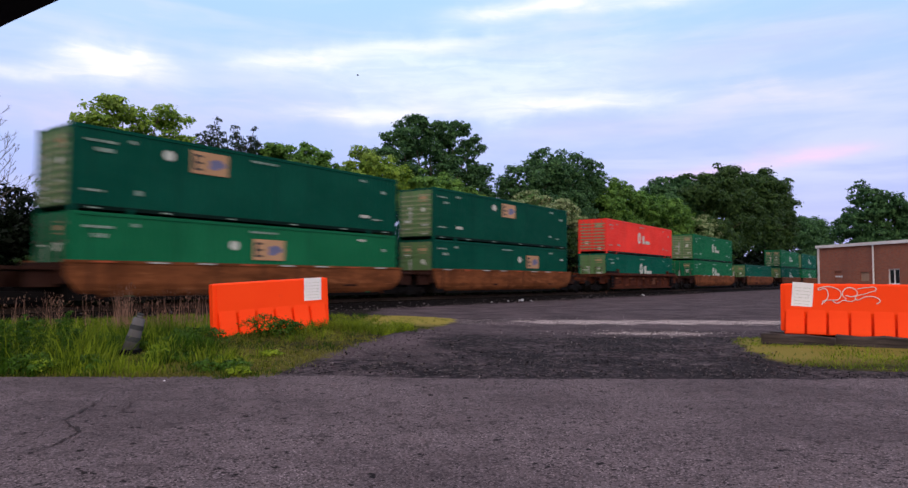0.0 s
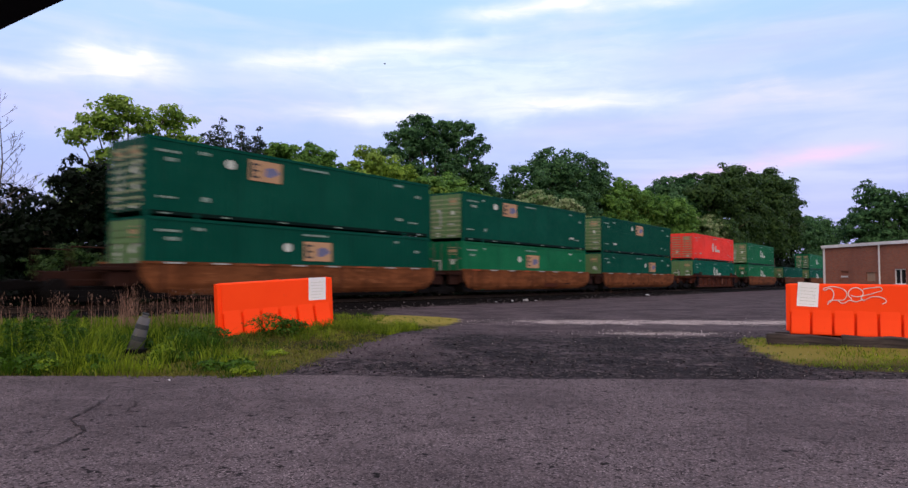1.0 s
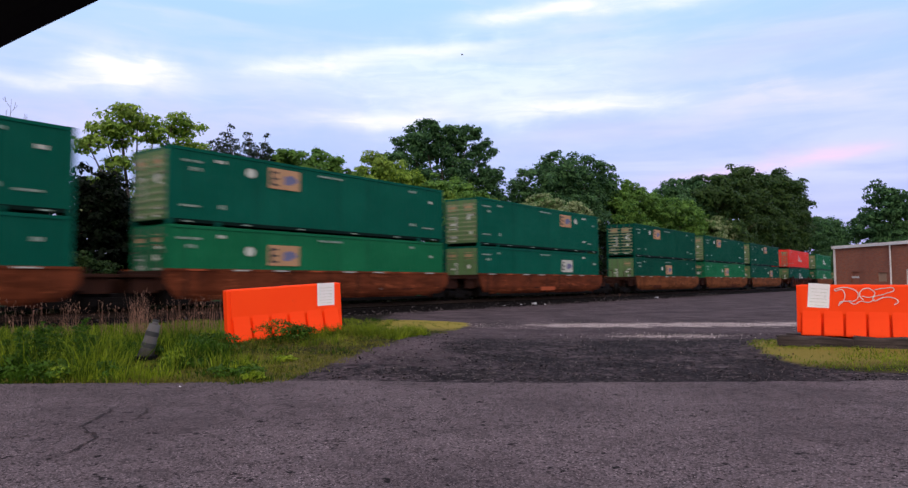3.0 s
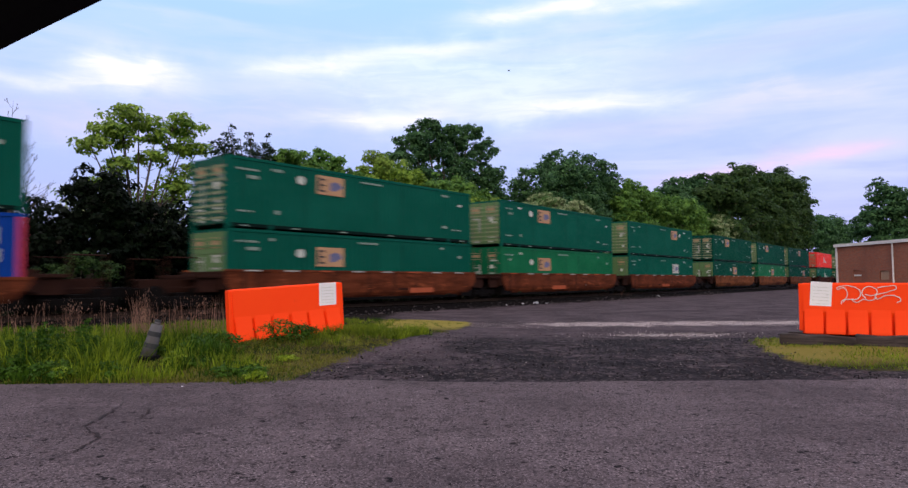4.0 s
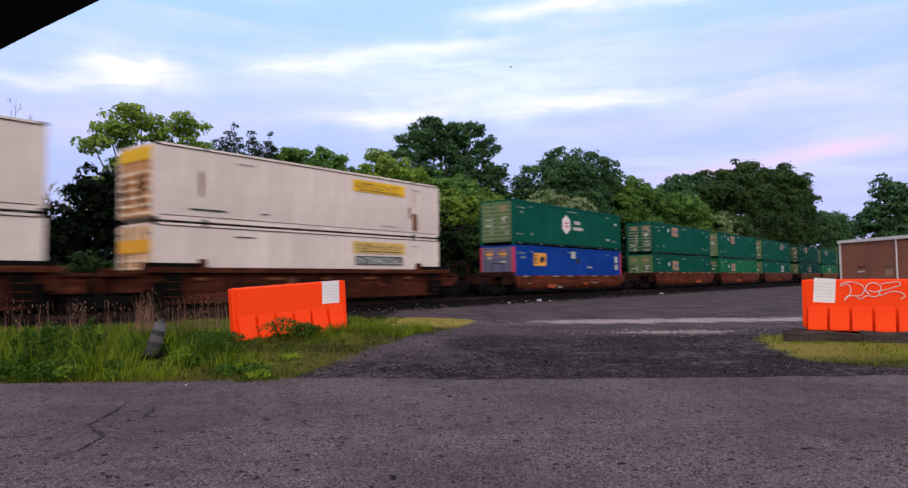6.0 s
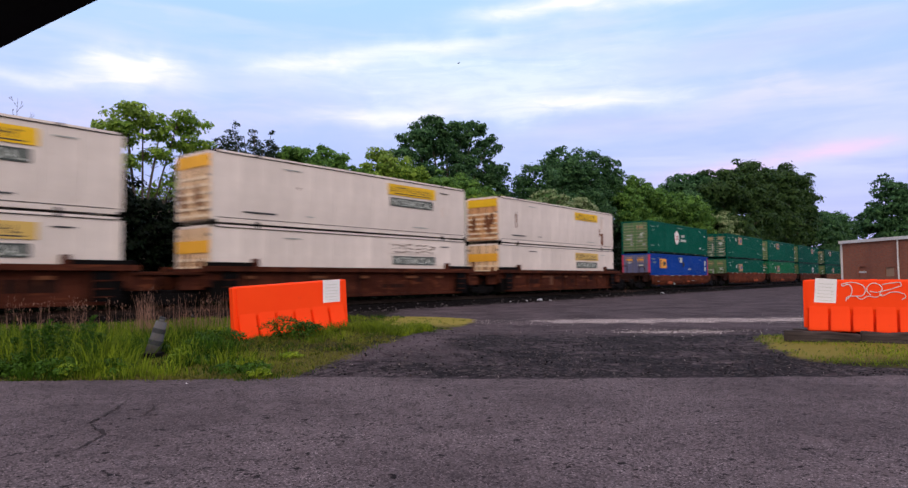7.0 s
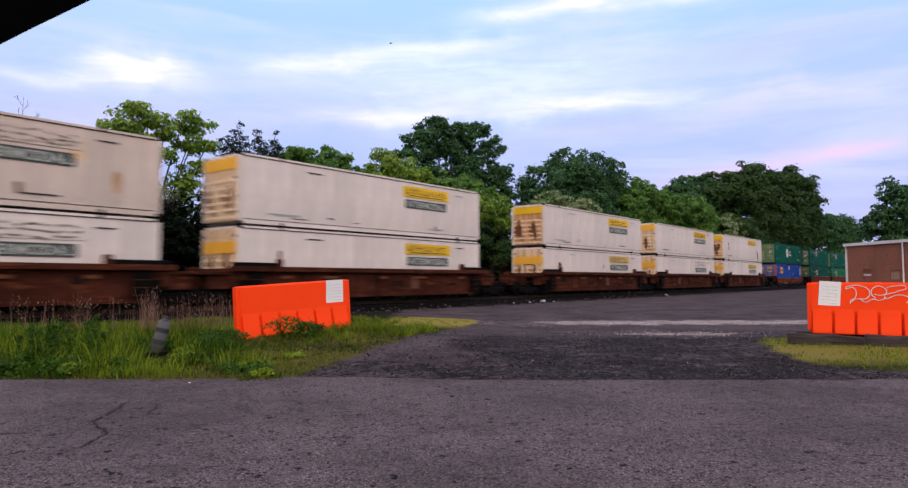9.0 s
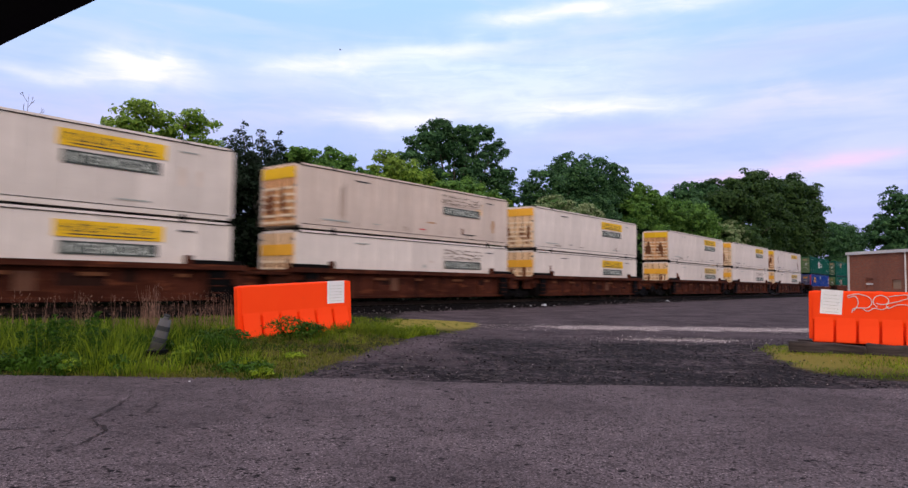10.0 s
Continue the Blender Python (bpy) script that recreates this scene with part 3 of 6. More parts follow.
def make_track():
    s0, s1 = -80, 420
    bm = bmesh.new()
    c = CENTRE
    extrude_profile(bm, [(c - 3.3, -0.05), (c - 2.0, 0.19), (c + 2.0, 0.19), (c + 3.4, -0.05)], s0, s1)
    at = line_pose(0, 0)
    tagged(part("track_bed", bm, M["ballast"], at=at), "near-black ballast bed with the shade under the train in its colour", "ballast", kind="structure")
    for sd in (-1, 1):
        bm = bmesh.new()
        y = c + sd * 0.753
        prof = [(y - 0.07, 0.20), (y + 0.07, 0.20), (y + 0.07, 0.215), (y + 0.012, 0.235), (y + 0.012, 0.325), (y + 0.036, 0.338), (y + 0.036, 0.37), (y - 0.036, 0.37), (y - 0.036, 0.338), (y - 0.012, 0.325), (y - 0.012, 0.235), (y - 0.07, 0.215)]
        extrude_profile(bm, prof, s0, s1)
        tagged(part("rail", bm, M["rail"], at=at), "rusty steel rail with a worn head", "rail", "railway track", kind="structure")
    ties = tagged(new("sleepers"), "weathered dark wooden railway sleepers in ballast", "sleepers", "railway track", kind="structure")
    ties.matrix_basis = at
    for i in range(240):
        s = -10 + i * 0.54
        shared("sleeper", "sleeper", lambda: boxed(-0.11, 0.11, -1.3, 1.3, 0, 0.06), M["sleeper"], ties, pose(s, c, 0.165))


make_track()

# ---------------------------------------------------------------- containers
CL, CW, CH = 16.15, 2.60, 2.87


def wall_corrugated():
    """One corrugated side sheet, its face towards -y."""
    bm = bmesh.new()
    z0, z1 = 0.14, CH - 0.09
    xs, k, x = [], 0, 0.14
    while x < CL - 0.14:
        d = 0.0 if k % 4 in (0, 1) else 0.035
        xs.append((x, d))
        x += 0.10 if k % 2 == 0 else 0.045
        k += 1
    xs.append((CL - 0.14, 0.0))
    lo = [bm.verts.new((x, 0.02 + d, z0)) for x, d in xs]
    hi = [bm.verts.new((x, 0.02 + d, z1)) for x, d in xs]
    for i in range(len(xs) - 1):
        bm.faces.new((lo[i], lo[i + 1], hi[i + 1], hi[i]))
    return bm


def wall_core():
    return boxed(0.05, CL - 0.03, -CW / 2 + 0.06, CW / 2 - 0.06, 0.12, CH - 0.02)


PANELS = 13
PANEL = (CL - 0.28) / PANELS


def add_walls(c, white, side):
    shared("body", "container_body", wall_core, side, c)
    for y, turn in ((-CW / 2, 0), (CW / 2, 180)):
        if white:
            for i in range(PANELS):
                x = 0.14 + i * PANEL if turn == 0 else 0.14 + (i + 1) * PANEL
                shared("side_panel", "side_panel", lambda: boxed(0.005, PANEL - 0.005, 0.022, 0.056, 0.15, CH - 0.10), side, c, pose(x, y, 0, 0, 0, turn))
        else:
            shared("side_wall", "side_wall", wall_corrugated, side, c, pose(0 if turn == 0 else CL, y, 0, 0, 0, turn))


def plate(owner, name, mat, x, z, w, h, label="", y=-CW / 2 - 0.004, thick=0.012):
    return shared(name, ("plate", round(w, 2), round(h, 2), thick), lambda: boxed(0, w, -thick, 0, 0, h), mat, owner, pose(x, y, z), label)


def square_sign(c, x, z, back, ring=M["ink"], blob=M["ink_blue"], label="square tan decal with dark bars and a blue shape"):
    s = plate(c, "decal", back, x, z, 1.62, 0.86, label)
    for zz in (0.12, 0.38, 0.64):
        shared("decal_bar", "decal_bar", lambda: boxed(0, 0.36, -0.004, 0, 0, 0.085), ring, s, pose(0.12, -0.013, zz))
    shared("decal_bar", "decal_post", lambda: boxed(0, 0.12, -0.004, 0, 0, 0.63), ring, s, pose(0.10, -0.017, 0.12))

    def shape():
        bm = bmesh.new()
        vs = [bm.verts.new((0.36 * math.cos(a) * (1 + 0.22 * math.cos(3 * a)), -0.004, 0.21 * math.sin(a) * (1 + 0.2 * math.sin(2 * a)))) for a in [i * math.tau / 20 for i in range(20)]]
        bm.faces.new(vs)
        r = bmesh.ops.extrude_face_region(bm, geom=bm.faces[:])
        bmesh.ops.translate(bm, verts=[v for v in r["geom"] if isinstance(v, bmesh.types.BMVert)], vec=(0, 0.004, 0))
        return bm
    shared("decal_shape", "decal_shape", shape, blob, s, pose(1.08, -0.013, 0.42))


def disc(bm, n=20, r=0.3, sx=1.0, t=0.012):
    vs = [bm.verts.new((r * sx * math.cos(i * math.tau / n), -t, r * math.sin(i * math.tau / n))) for i in range(n)]
    f = bm.faces.new(vs)
    r_ = bmesh.ops.extrude_face_region(bm, geom=[f])
    bmesh.ops.translate(bm, verts=[v for v in r_["geom"] if isinstance(v, bmesh.types.BMVert)], vec=(0, t, 0))
    return bm


CONTAINERS = []


def kind_of(sign):
    return sign[0] if sign else ""



def blotch(w, h):
    """A ragged patch of rust or scraped paint, a few millimetres thick."""
    rr = random.Random(int(w * 100 + h * 1000))
    bm = bmesh.new()
    vs = []
    for i in range(18):
        a = i * math.tau / 18
        q = rr.uniform(0.65, 1.0)
        vs.append(bm.verts.new((w / 2 * q * math.copysign(abs(math.cos(a)) ** 0.6, math.cos(a)), -0.004, h / 2 * q * math.copysign(abs(math.sin(a)) ** 0.6, math.sin(a)))))
    f = bm.faces.new(vs)
    r = bmesh.ops.extrude_face_region(bm, geom=[f])
    bmesh.ops.translate(bm, verts=[v for v in r["geom"] if isinstance(v, bmesh.types.BMVert)], vec=(0, 0.006, 0))
    return bm


def container(s, level, style, label, sign=None, body=None, seed=0, stains=()):
    """A 53-foot box; its origin is the bottom middle of its rear (left) end."""
    rng = random.Random(seed)
    z = 0.72 if level == 0 else 0.72 + CH + 0.06
    c = tagged(new("shipping_container"), label, "container", "double-stacked containers on the train")
    m0 = line_pose(s, CENTRE, z)
    c.matrix_basis = m0
    side = M[body]
    white = style == "plate"
    if kind_of(sign) == "faded" and level:
        side = M["dingy"]
    add_walls(c, white, side)
    frame_mat = M["pink"] if body == "blue" else side
    for x in (0.0, CL - 0.16):
        for y in (-CW / 2, CW / 2 - 0.16):
            shared("corner_post", "corner_post", lambda: boxed(0, 0.16, 0, 0.16, 0.12, CH - 0.10, 0.015), frame_mat if x > 1 or body != "blue" else M["pink"], c, pose(x, y, 0))
    for y in (-CW / 2, CW / 2 - 0.10):
        shared("top_rail", "top_rail", lambda: boxed(0, CL - 0.32, 0, 0.10, CH - 0.13, CH - 0.01, 0.012), side, c, pose(0.16, y, 0))
        shared("bottom_rail", "bottom_rail", lambda: boxed(0, CL - 0.32, 0, 0.10, 0.02, 0.16, 0.012), M["foot_shade"] if level and not white else side, c, pose(0.16, y, 0))
    # castings at the ends and at the 40-foot lifting points
    for x in (0.0, CL - 0.18, 1.98, CL - 2.16):
        for y in (-CW / 2 - 0.006, CW / 2 - 0.16 + 0.006):
            for zz in (0.0, CH - 0.12):
                lo = -0.06 if level and not zz else (-0.02 if not zz else 0.0)
                shared("corner_casting", ("corner_casting", lo), lambda lo=lo: boxed(0, 0.18, 0, 0.16, lo, 0.12, 0.012), M["grime"] if white else side, c, pose(x, y, zz))
    # rear doors with rods
    worn = white and seed % 4 == 1
    dm = (M["door_rust"] if worn else M["white_rusty"]) if white else (M["ink_blue"] if body == "blue" else (M["red"] if body == "red" else M["green_end"] if seed % 3 else M[body]))
    for k, y in enumerate((-1.14, 0.01)):
        door = shared("door", "door", lambda: boxed(0, 0.06, 0, 1.13, 0.14, CH - 0.14, 0.012), dm, c, pose(-0.012, y, 0), "rear door leaf with locking rods")
        for q in (0.25, 0.80):
            shared("lock_rod", ("lock_rod", white), lambda: tube(bmesh.new(), (0, 0, 0.10), (0, 0, CH - 0.10), 0.02), M["stain"] if white else M["rod"], door, pose(-0.018 if white else -0.035, q, 0))
        for zz in (0.45, 1.1, 1.8, 2.4):
            shared("hinge", "hinge", lambda: boxed(-0.025, 0, 0, 0.14, 0, 0.10), M["rod"], door, pose(0, 0.0 if k == 0 else 0.99, zz))
        if white:
            shared("notice", "door_band", lambda: boxed(-0.040, 0, 0, 1.12, 0, 0.48), M["yellow"] if worn else M["yellow_worn"], door, pose(0, 0.005, 2.22 if level else 1.75))
            for zz in (0.22, 0.52, 0.82, 1.12, 1.42, 1.95 if not level else 1.72):
                shared("door_rib", "door_rib", lambda: boxed(-0.03, 0, 0, 1.0, 0, 0.11), M["cream"], door, pose(0, 0.06, zz))
            for q in range(3 if worn else 1):
                ww, hh = rng.choice((0.22, 0.34)), rng.choice((0.8, 1.2))
                shared("rust_stain", ("door_stain", ww, hh), lambda ww=ww, hh=hh: blotch(ww, hh), M["stain"], door, pose(-0.034, rng.uniform(0.3, 0.85), rng.uniform(0.9, 1.5), 0, 0, -90))
        else:
            pm = M["orange_decal"] if body == "blue" else M["tan_dull"]
            if k == 0 or body == "blue" or rng.random() < 0.5:
                shared("notice", "notice_top", lambda: boxed(-0.008, 0, 0, 0.62, 0, 0.42), pm, door, pose(0, 0.30 + rng.uniform(-0.08, 0.08), 2.08))
            zz = 0.22
            while zz < 1.95:
                wq, hq = rng.choice(((0.35, 0.12), (0.6, 0.08), (0.25, 0.25), (0.5, 0.18)))
                if rng.random() < 0.72:
                    shared("notice", ("notice", wq, hq), lambda wq=wq, hq=hq: boxed(-0.008, 0, 0, wq, 0, hq), M["mark"] if rng.random() < 0.45 else M["mark_grey"], door, pose(0, rng.uniform(0.15, 0.45), zz))
                zz += hq + rng.uniform(0.10, 0.35)
            if body.startswith("green"):
                if k == 0:
                    shared("emblem", "door_disc", lambda: disc(bmesh.new(), 16, 0.13, 1.0), M["mark"], door, pose(-0.034, 0.55, 1.62, 0, 0, -90))
                else:
                    shared("notice", "door_strip", lambda: boxed(-0.036, 0, 0, 0.10, 0, 0.85), M["mark_grey"], door, pose(0, 0.28, 0.9))
            for q in range(9):
                shared("door_rib", "door_slat", lambda: boxed(-0.03, 0, 0, 1.0, 0, 0.09), M["slat"] if seed % 2 else dm, door, pose(0, 0.06, 0.30 + q * 0.26))
    # numbers and small data as bars
    yy = -CW / 2 - 0.004

    def bar(mm, x, z0, w, h):
        plate(c, "lettering_bar", mm, x, z0, w, h, y=yy, thick=0.006)
    if not white:
        for x, zz, w, h in ((0.45, 2.32, 1.25, 0.10), (0.85, 2.0, 0.5, 0.16), (2.05, 2.42, 0.45, 0.14), (0.45, 0.62, 1.0, 0.09), (2.2, 0.62, 0.4, 0.2),
                            (7.2, 2.50, 1.8, 0.10), (13.4, 2.45, 0.5, 0.13), (15.0, 2.0, 0.4, 0.16), (13.4, 0.7, 0.5, 0.16), (14.4, 0.62, 0.9, 0.09)):
            mm = M["mark"] if w < 0.6 and x > 1.5 and rng.random() < 0.25 else M["mark_faint"]
            q, x = 0.0, x + rng.uniform(-0.1, 0.1)
            while q < w * 0.7:
                dw = rng.choice((0.14, 0.22, 0.30))
                shared("lettering_bar", ("dash", dw, h), lambda dw=dw, h=h: boxed(0, dw, -0.006, 0, 0, h * 0.85), mm, c, pose(x + q, yy, zz))
                q += dw + rng.choice((0.04, 0.06, 0.10))
        for x in (0.6, 3.2, 6.0, 9.2, 12.2, 15.1):
            bar(M["mark_faint"], x, 0.045, 0.35, 0.05)
    else:
        for x, zz, w, h in ((3.4, 2.42, 0.9, 0.05), (1.4, 0.45, 1.6, 0.07), (4.6, 0.48, 0.4, 0.05), (13.9, 2.40, 0.7, 0.05), (11.6, 0.42, 1.2, 0.05)):
            bar(M["mark_grey"] if rng.random() < 0.6 else M["ink"], x, zz, w, h)
        bar(M["grime"], 0.2, CH - 0.125, CL - 0.4, 0.03)
        if level:
            bar(M["grime"], 0.2, 0.20, CL - 0.4, 0.022)
    # the large sign
    kind, sx = sign if sign else ("", 0)
    if kind in ("tan", "tan_right", "orange", "pale"):
        square_sign(c, sx, 1.72 if level else 1.40, M["tan"] if kind.startswith("tan") else M["orange_decal"] if kind == "orange" else M["mark"])
        if kind != "pale" or level:
            shared("emblem", "emblem", lambda: disc(bmesh.new(), 8, 0.20, 1.15), M["mark"], c, pose(sx + 2.35 if kind == "tan_right" else sx - 0.9, -CW / 2 - 0.002, 2.22 if level else 1.95))
    elif kind == "rounds":
        e = shared("emblem", "oval", lambda: disc(bmesh.new(), 24, 0.52, 0.72), M["mark"], c, pose(sx + 0.75, -CW / 2 - 0.002, 1.55 if level else 1.65))
        shared("emblem_core", "oval_core", lambda: disc(bmesh.new(), 20, 0.26, 0.5, 0.004), side, e, pose(0, -0.013, 0))
        plate(c, "emblem_bar", M["mark"], sx + 1.5, 1.05 if level else 1.2, 0.5, 0.75)
        plate(c, "emblem_bar", M["mark"], sx + 2.2, 1.05 if level else 1.2, 1.1, 0.30)
    elif kind == "hexagon":
        e = shared("emblem", "hexagon", lambda: disc(bmesh.new(), 6, 0.66, 1.05), M["trim"], c, pose(sx + 0.75, -CW / 2 - 0.002, 1.60), "white hexagon with a red mark")
        e.matrix_basis = pose(sx + 0.75, -CW / 2 - 0.002, 1.60, 0, 90, 0) @ pose(0, 0, 0, 0, 0, 0)
        for zz in (-0.16, 0.10):
            shared("emblem_core", "hex_core", lambda: boxed(0, 0.09, -0.004, 0, -0.26, 0.26), M["ink_red"], e, pose(zz, -0.013, 0))
        shared("emblem_core", "hex_cross", lambda: boxed(0, 0.3, -0.004, 0, -0.05, 0.05), M["ink_red"], e, pose(-0.13, -0.017, 0))
        plate(c, "emblem_bar", M["mark"], sx + 1.95, 1.68, 0.9, 0.24)
        plate(c, "emblem_bar", M["mark"], sx + 1.75, 1.26, 1.5, 0.22)
    elif kind == "boxes":
        square_sign(c, sx, 1.55, M["orange_decal"], M["ink"], M["ink"], "square orange decal with dark bars and a dark shape")
        plate(c, "notice", M["mark"], sx + 5.2, 2.12, 0.62, 0.5)
        plate(c, "scrape", M["ink"], sx + 6.0, 1.75, 0.45, 0.42)
        plate(c, "lettering_bar", M["mark_grey"], sx + 7.6, 1.45, 0.8, 0.12)
        plate(c, "lettering_bar", M["mark"], 14.9, 1.9, 0.5, 0.5)
        plate(c, "lettering_bar", M["mark"], 14.9, 1.35, 0.55, 0.4)
    elif kind in ("yellow", "faded", "yellow_only"):
        zt = 2.00 if level else 1.98
        if kind == "faded":
            band = plate(c, "decal", side, sx, zt, 3.65, 0.55, "faded decal outline on white paint")
            for row in range(3):
                q = rng.uniform(0.0, 0.3)
                while q < 3.4:
                    bw = rng.choice((0.10, 0.18, 0.30, 0.46))
                    shared("lettering_bar", ("ghost", bw), lambda bw=bw: boxed(0, bw, -0.004, 0, 0, 0.075), M["ghost"], band, pose(q, -0.013 - row * 0.0008, 0.05 + row * 0.17 + rng.uniform(-0.03, 0.03), 0, rng.uniform(-14, 14), 0))
                    q += bw + rng.choice((0.05, 0.10, 0.22))
        else:
            band = plate(c, "decal", M["yellow_faded"] if seed % 4 == 0 else M["yellow"], sx, zt, 3.65, 0.55, "yellow decal with dark lettering bars")
            q = 0.22
            while q < 3.2:
                shared("lettering_bar", "letter_stem", lambda: boxed(0, 0.055, -0.004, 0, 0, 0.27), M["ink"], band, pose(q, -0.013, 0.17, 0, 8, 0))
                shared("lettering_bar", "letter_arm", lambda: boxed(0, 0.19, -0.004, 0, 0, 0.05), M["ink"], band, pose(q + 0.03, -0.0135, rng.choice((0.18, 0.29, 0.38))))
                q += rng.choice((0.26, 0.30, 0.34))
            shared("lettering_bar", "letter_rule", lambda: boxed(0, 2.9, -0.004, 0, 0, 0.045), M["ink"], band, pose(0.4, -0.013, 0.07))
        if kind != "yellow_only":
            cu = TEXTS.get("word")
            if cu is None:
                cu = bpy.data.curves.new("lettering", "FONT")
                cu.body, cu.size, cu.extrude = "INTERMODAL", 0.44, 0.003
                cu.space_character = 1.16
                cu.offset = 0.008
                cu.materials.append(M["mark"])
                TEXTS["word"] = cu
            tx = new("lettering", cu)
            tx.parent = c
            tx.matrix_basis = pose(sx + 0.24, -CW / 2 - 0.019, zt - 0.50, 90, 0, 0)
            tagged(tx, "pale grey capital letters")
            plate(c, "name_strip", M["strip"], sx + 0.15, zt - 0.56, 3.3, 0.43, "dark grey-green name strip")
    for x, zz, ww, hh, mm in stains:
        shared("rust_stain", ("stain", ww, hh), lambda ww=ww, hh=hh: blotch(ww, hh), M[mm], c, pose(x, -CW / 2 + 0.018, zz))
    CONTAINERS.append((c, m0))
    return c


TEXTS = {}

# ---------------------------------------------------------------- well cars


def well_side(rounded, top=1.90):
    """The tall side of a well: plate that turns under at the bottom, rounded ends, ribs and a ledge on top."""
    bm = bmesh.new()
    e = 0.18 if rounded else 0.45
    # height, inset of the ends, turn-under
    rows = [(top, -e, 0.0), (1.42, -e, 0.0), (1.15, 0.06, 0.02), (0.95, 0.22, 0.07), (0.80, 0.48, 0.16), (0.66, 0.85, 0.30)]
    if not rounded:
        rows = [(top, -e, 0.12), (1.42, -e, 0.12), (1.05, 0.0, 0.12), (0.82, 0.35, 0.13), (0.60, 0.6, 0.14)]
    grid = []
    for z, xl, y in rows:
        xs = [xl + (CL - 2 * xl) * k / 12 for k in range(13)]
        grid.append([bm.verts.new((x, y, z)) for x in xs])
    for a, b in zip(grid, grid[1:]):
        for k in range(12):
            bm.faces.new((a[k], b[k], b[k + 1], a[k + 1]))
    bmesh.ops.recalc_face_normals(bm, faces=bm.faces)
    bmesh.ops.solidify(bm, geom=bm.faces[:], thickness=-0.04)
    if rounded:
        box(bm, -e, CL + e, -0.07, 0.14, top - 0.06, top + 0.04, 0.01)
        for i in range(14):
            x = 0.9 + i * 1.08
            box(bm, x, x + 0.16, -0.012, 0.02, top - 0.24, top - 0.08)
    else:
        box(bm, -e, CL + e, -0.18, 0.14, top - 0.16, top + 0.04, 0.01)
        box(bm, 0.5, CL - 0.5, 0.06, 0.15, 0.60, 0.72, 0.01)
        for i in range(9):
            x = 1.4 + i * 1.66
            box(bm, x, x + 0.07, 0.06, 0.13, 0.84, top - 0.14)
    return bm


def bogie_frame():
    bm = bmesh.new()
    for sd in (-1, 1):
        y = sd * 1.0
        box(bm, -1.15, 1.15, y - 0.09, y + 0.09, 0.40, 0.62, 0.03)
        box(bm, -0.5, 0.5, y - 0.12, y + 0.12, 0.22, 0.42, 0.03)
        for x in (-0.89, 0.89):
            box(bm, x - 0.2, x + 0.2, y - 0.13, y + 0.13, 0.30, 0.58, 0.03)
    box(bm, -0.25, 0.25, -1.0, 1.0, 0.42, 0.75, 0.03)
    return bm


def wheelset():
    bm = bmesh.new()
    for sd in (-1, 1):
        tube(bm, (0, sd * 0.70, 0), (0, sd * 0.84, 0), 0.46, n=24)
        tube(bm, (0, sd * 0.67, 0), (0, sd * 0.70, 0), 0.49, n=24)
    tube(bm, (0, -1.05, 0), (0, 1.05, 0), 0.08, n=10)
    return bm


def shade_plates():
    """Black plates added for the shade at a well's end, with side cheeks."""
    bm = boxed(-0.07, -0.03, -CW / 2 - 0.05, CW / 2 + 0.05, 0.62, 1.60)
    for y in (-CW / 2 - 0.05, CW / 2 + 0.01):
        box(bm, -0.07, 1.0, y, y + 0.04, 0.60, 1.40)
    return bm


CARS = []


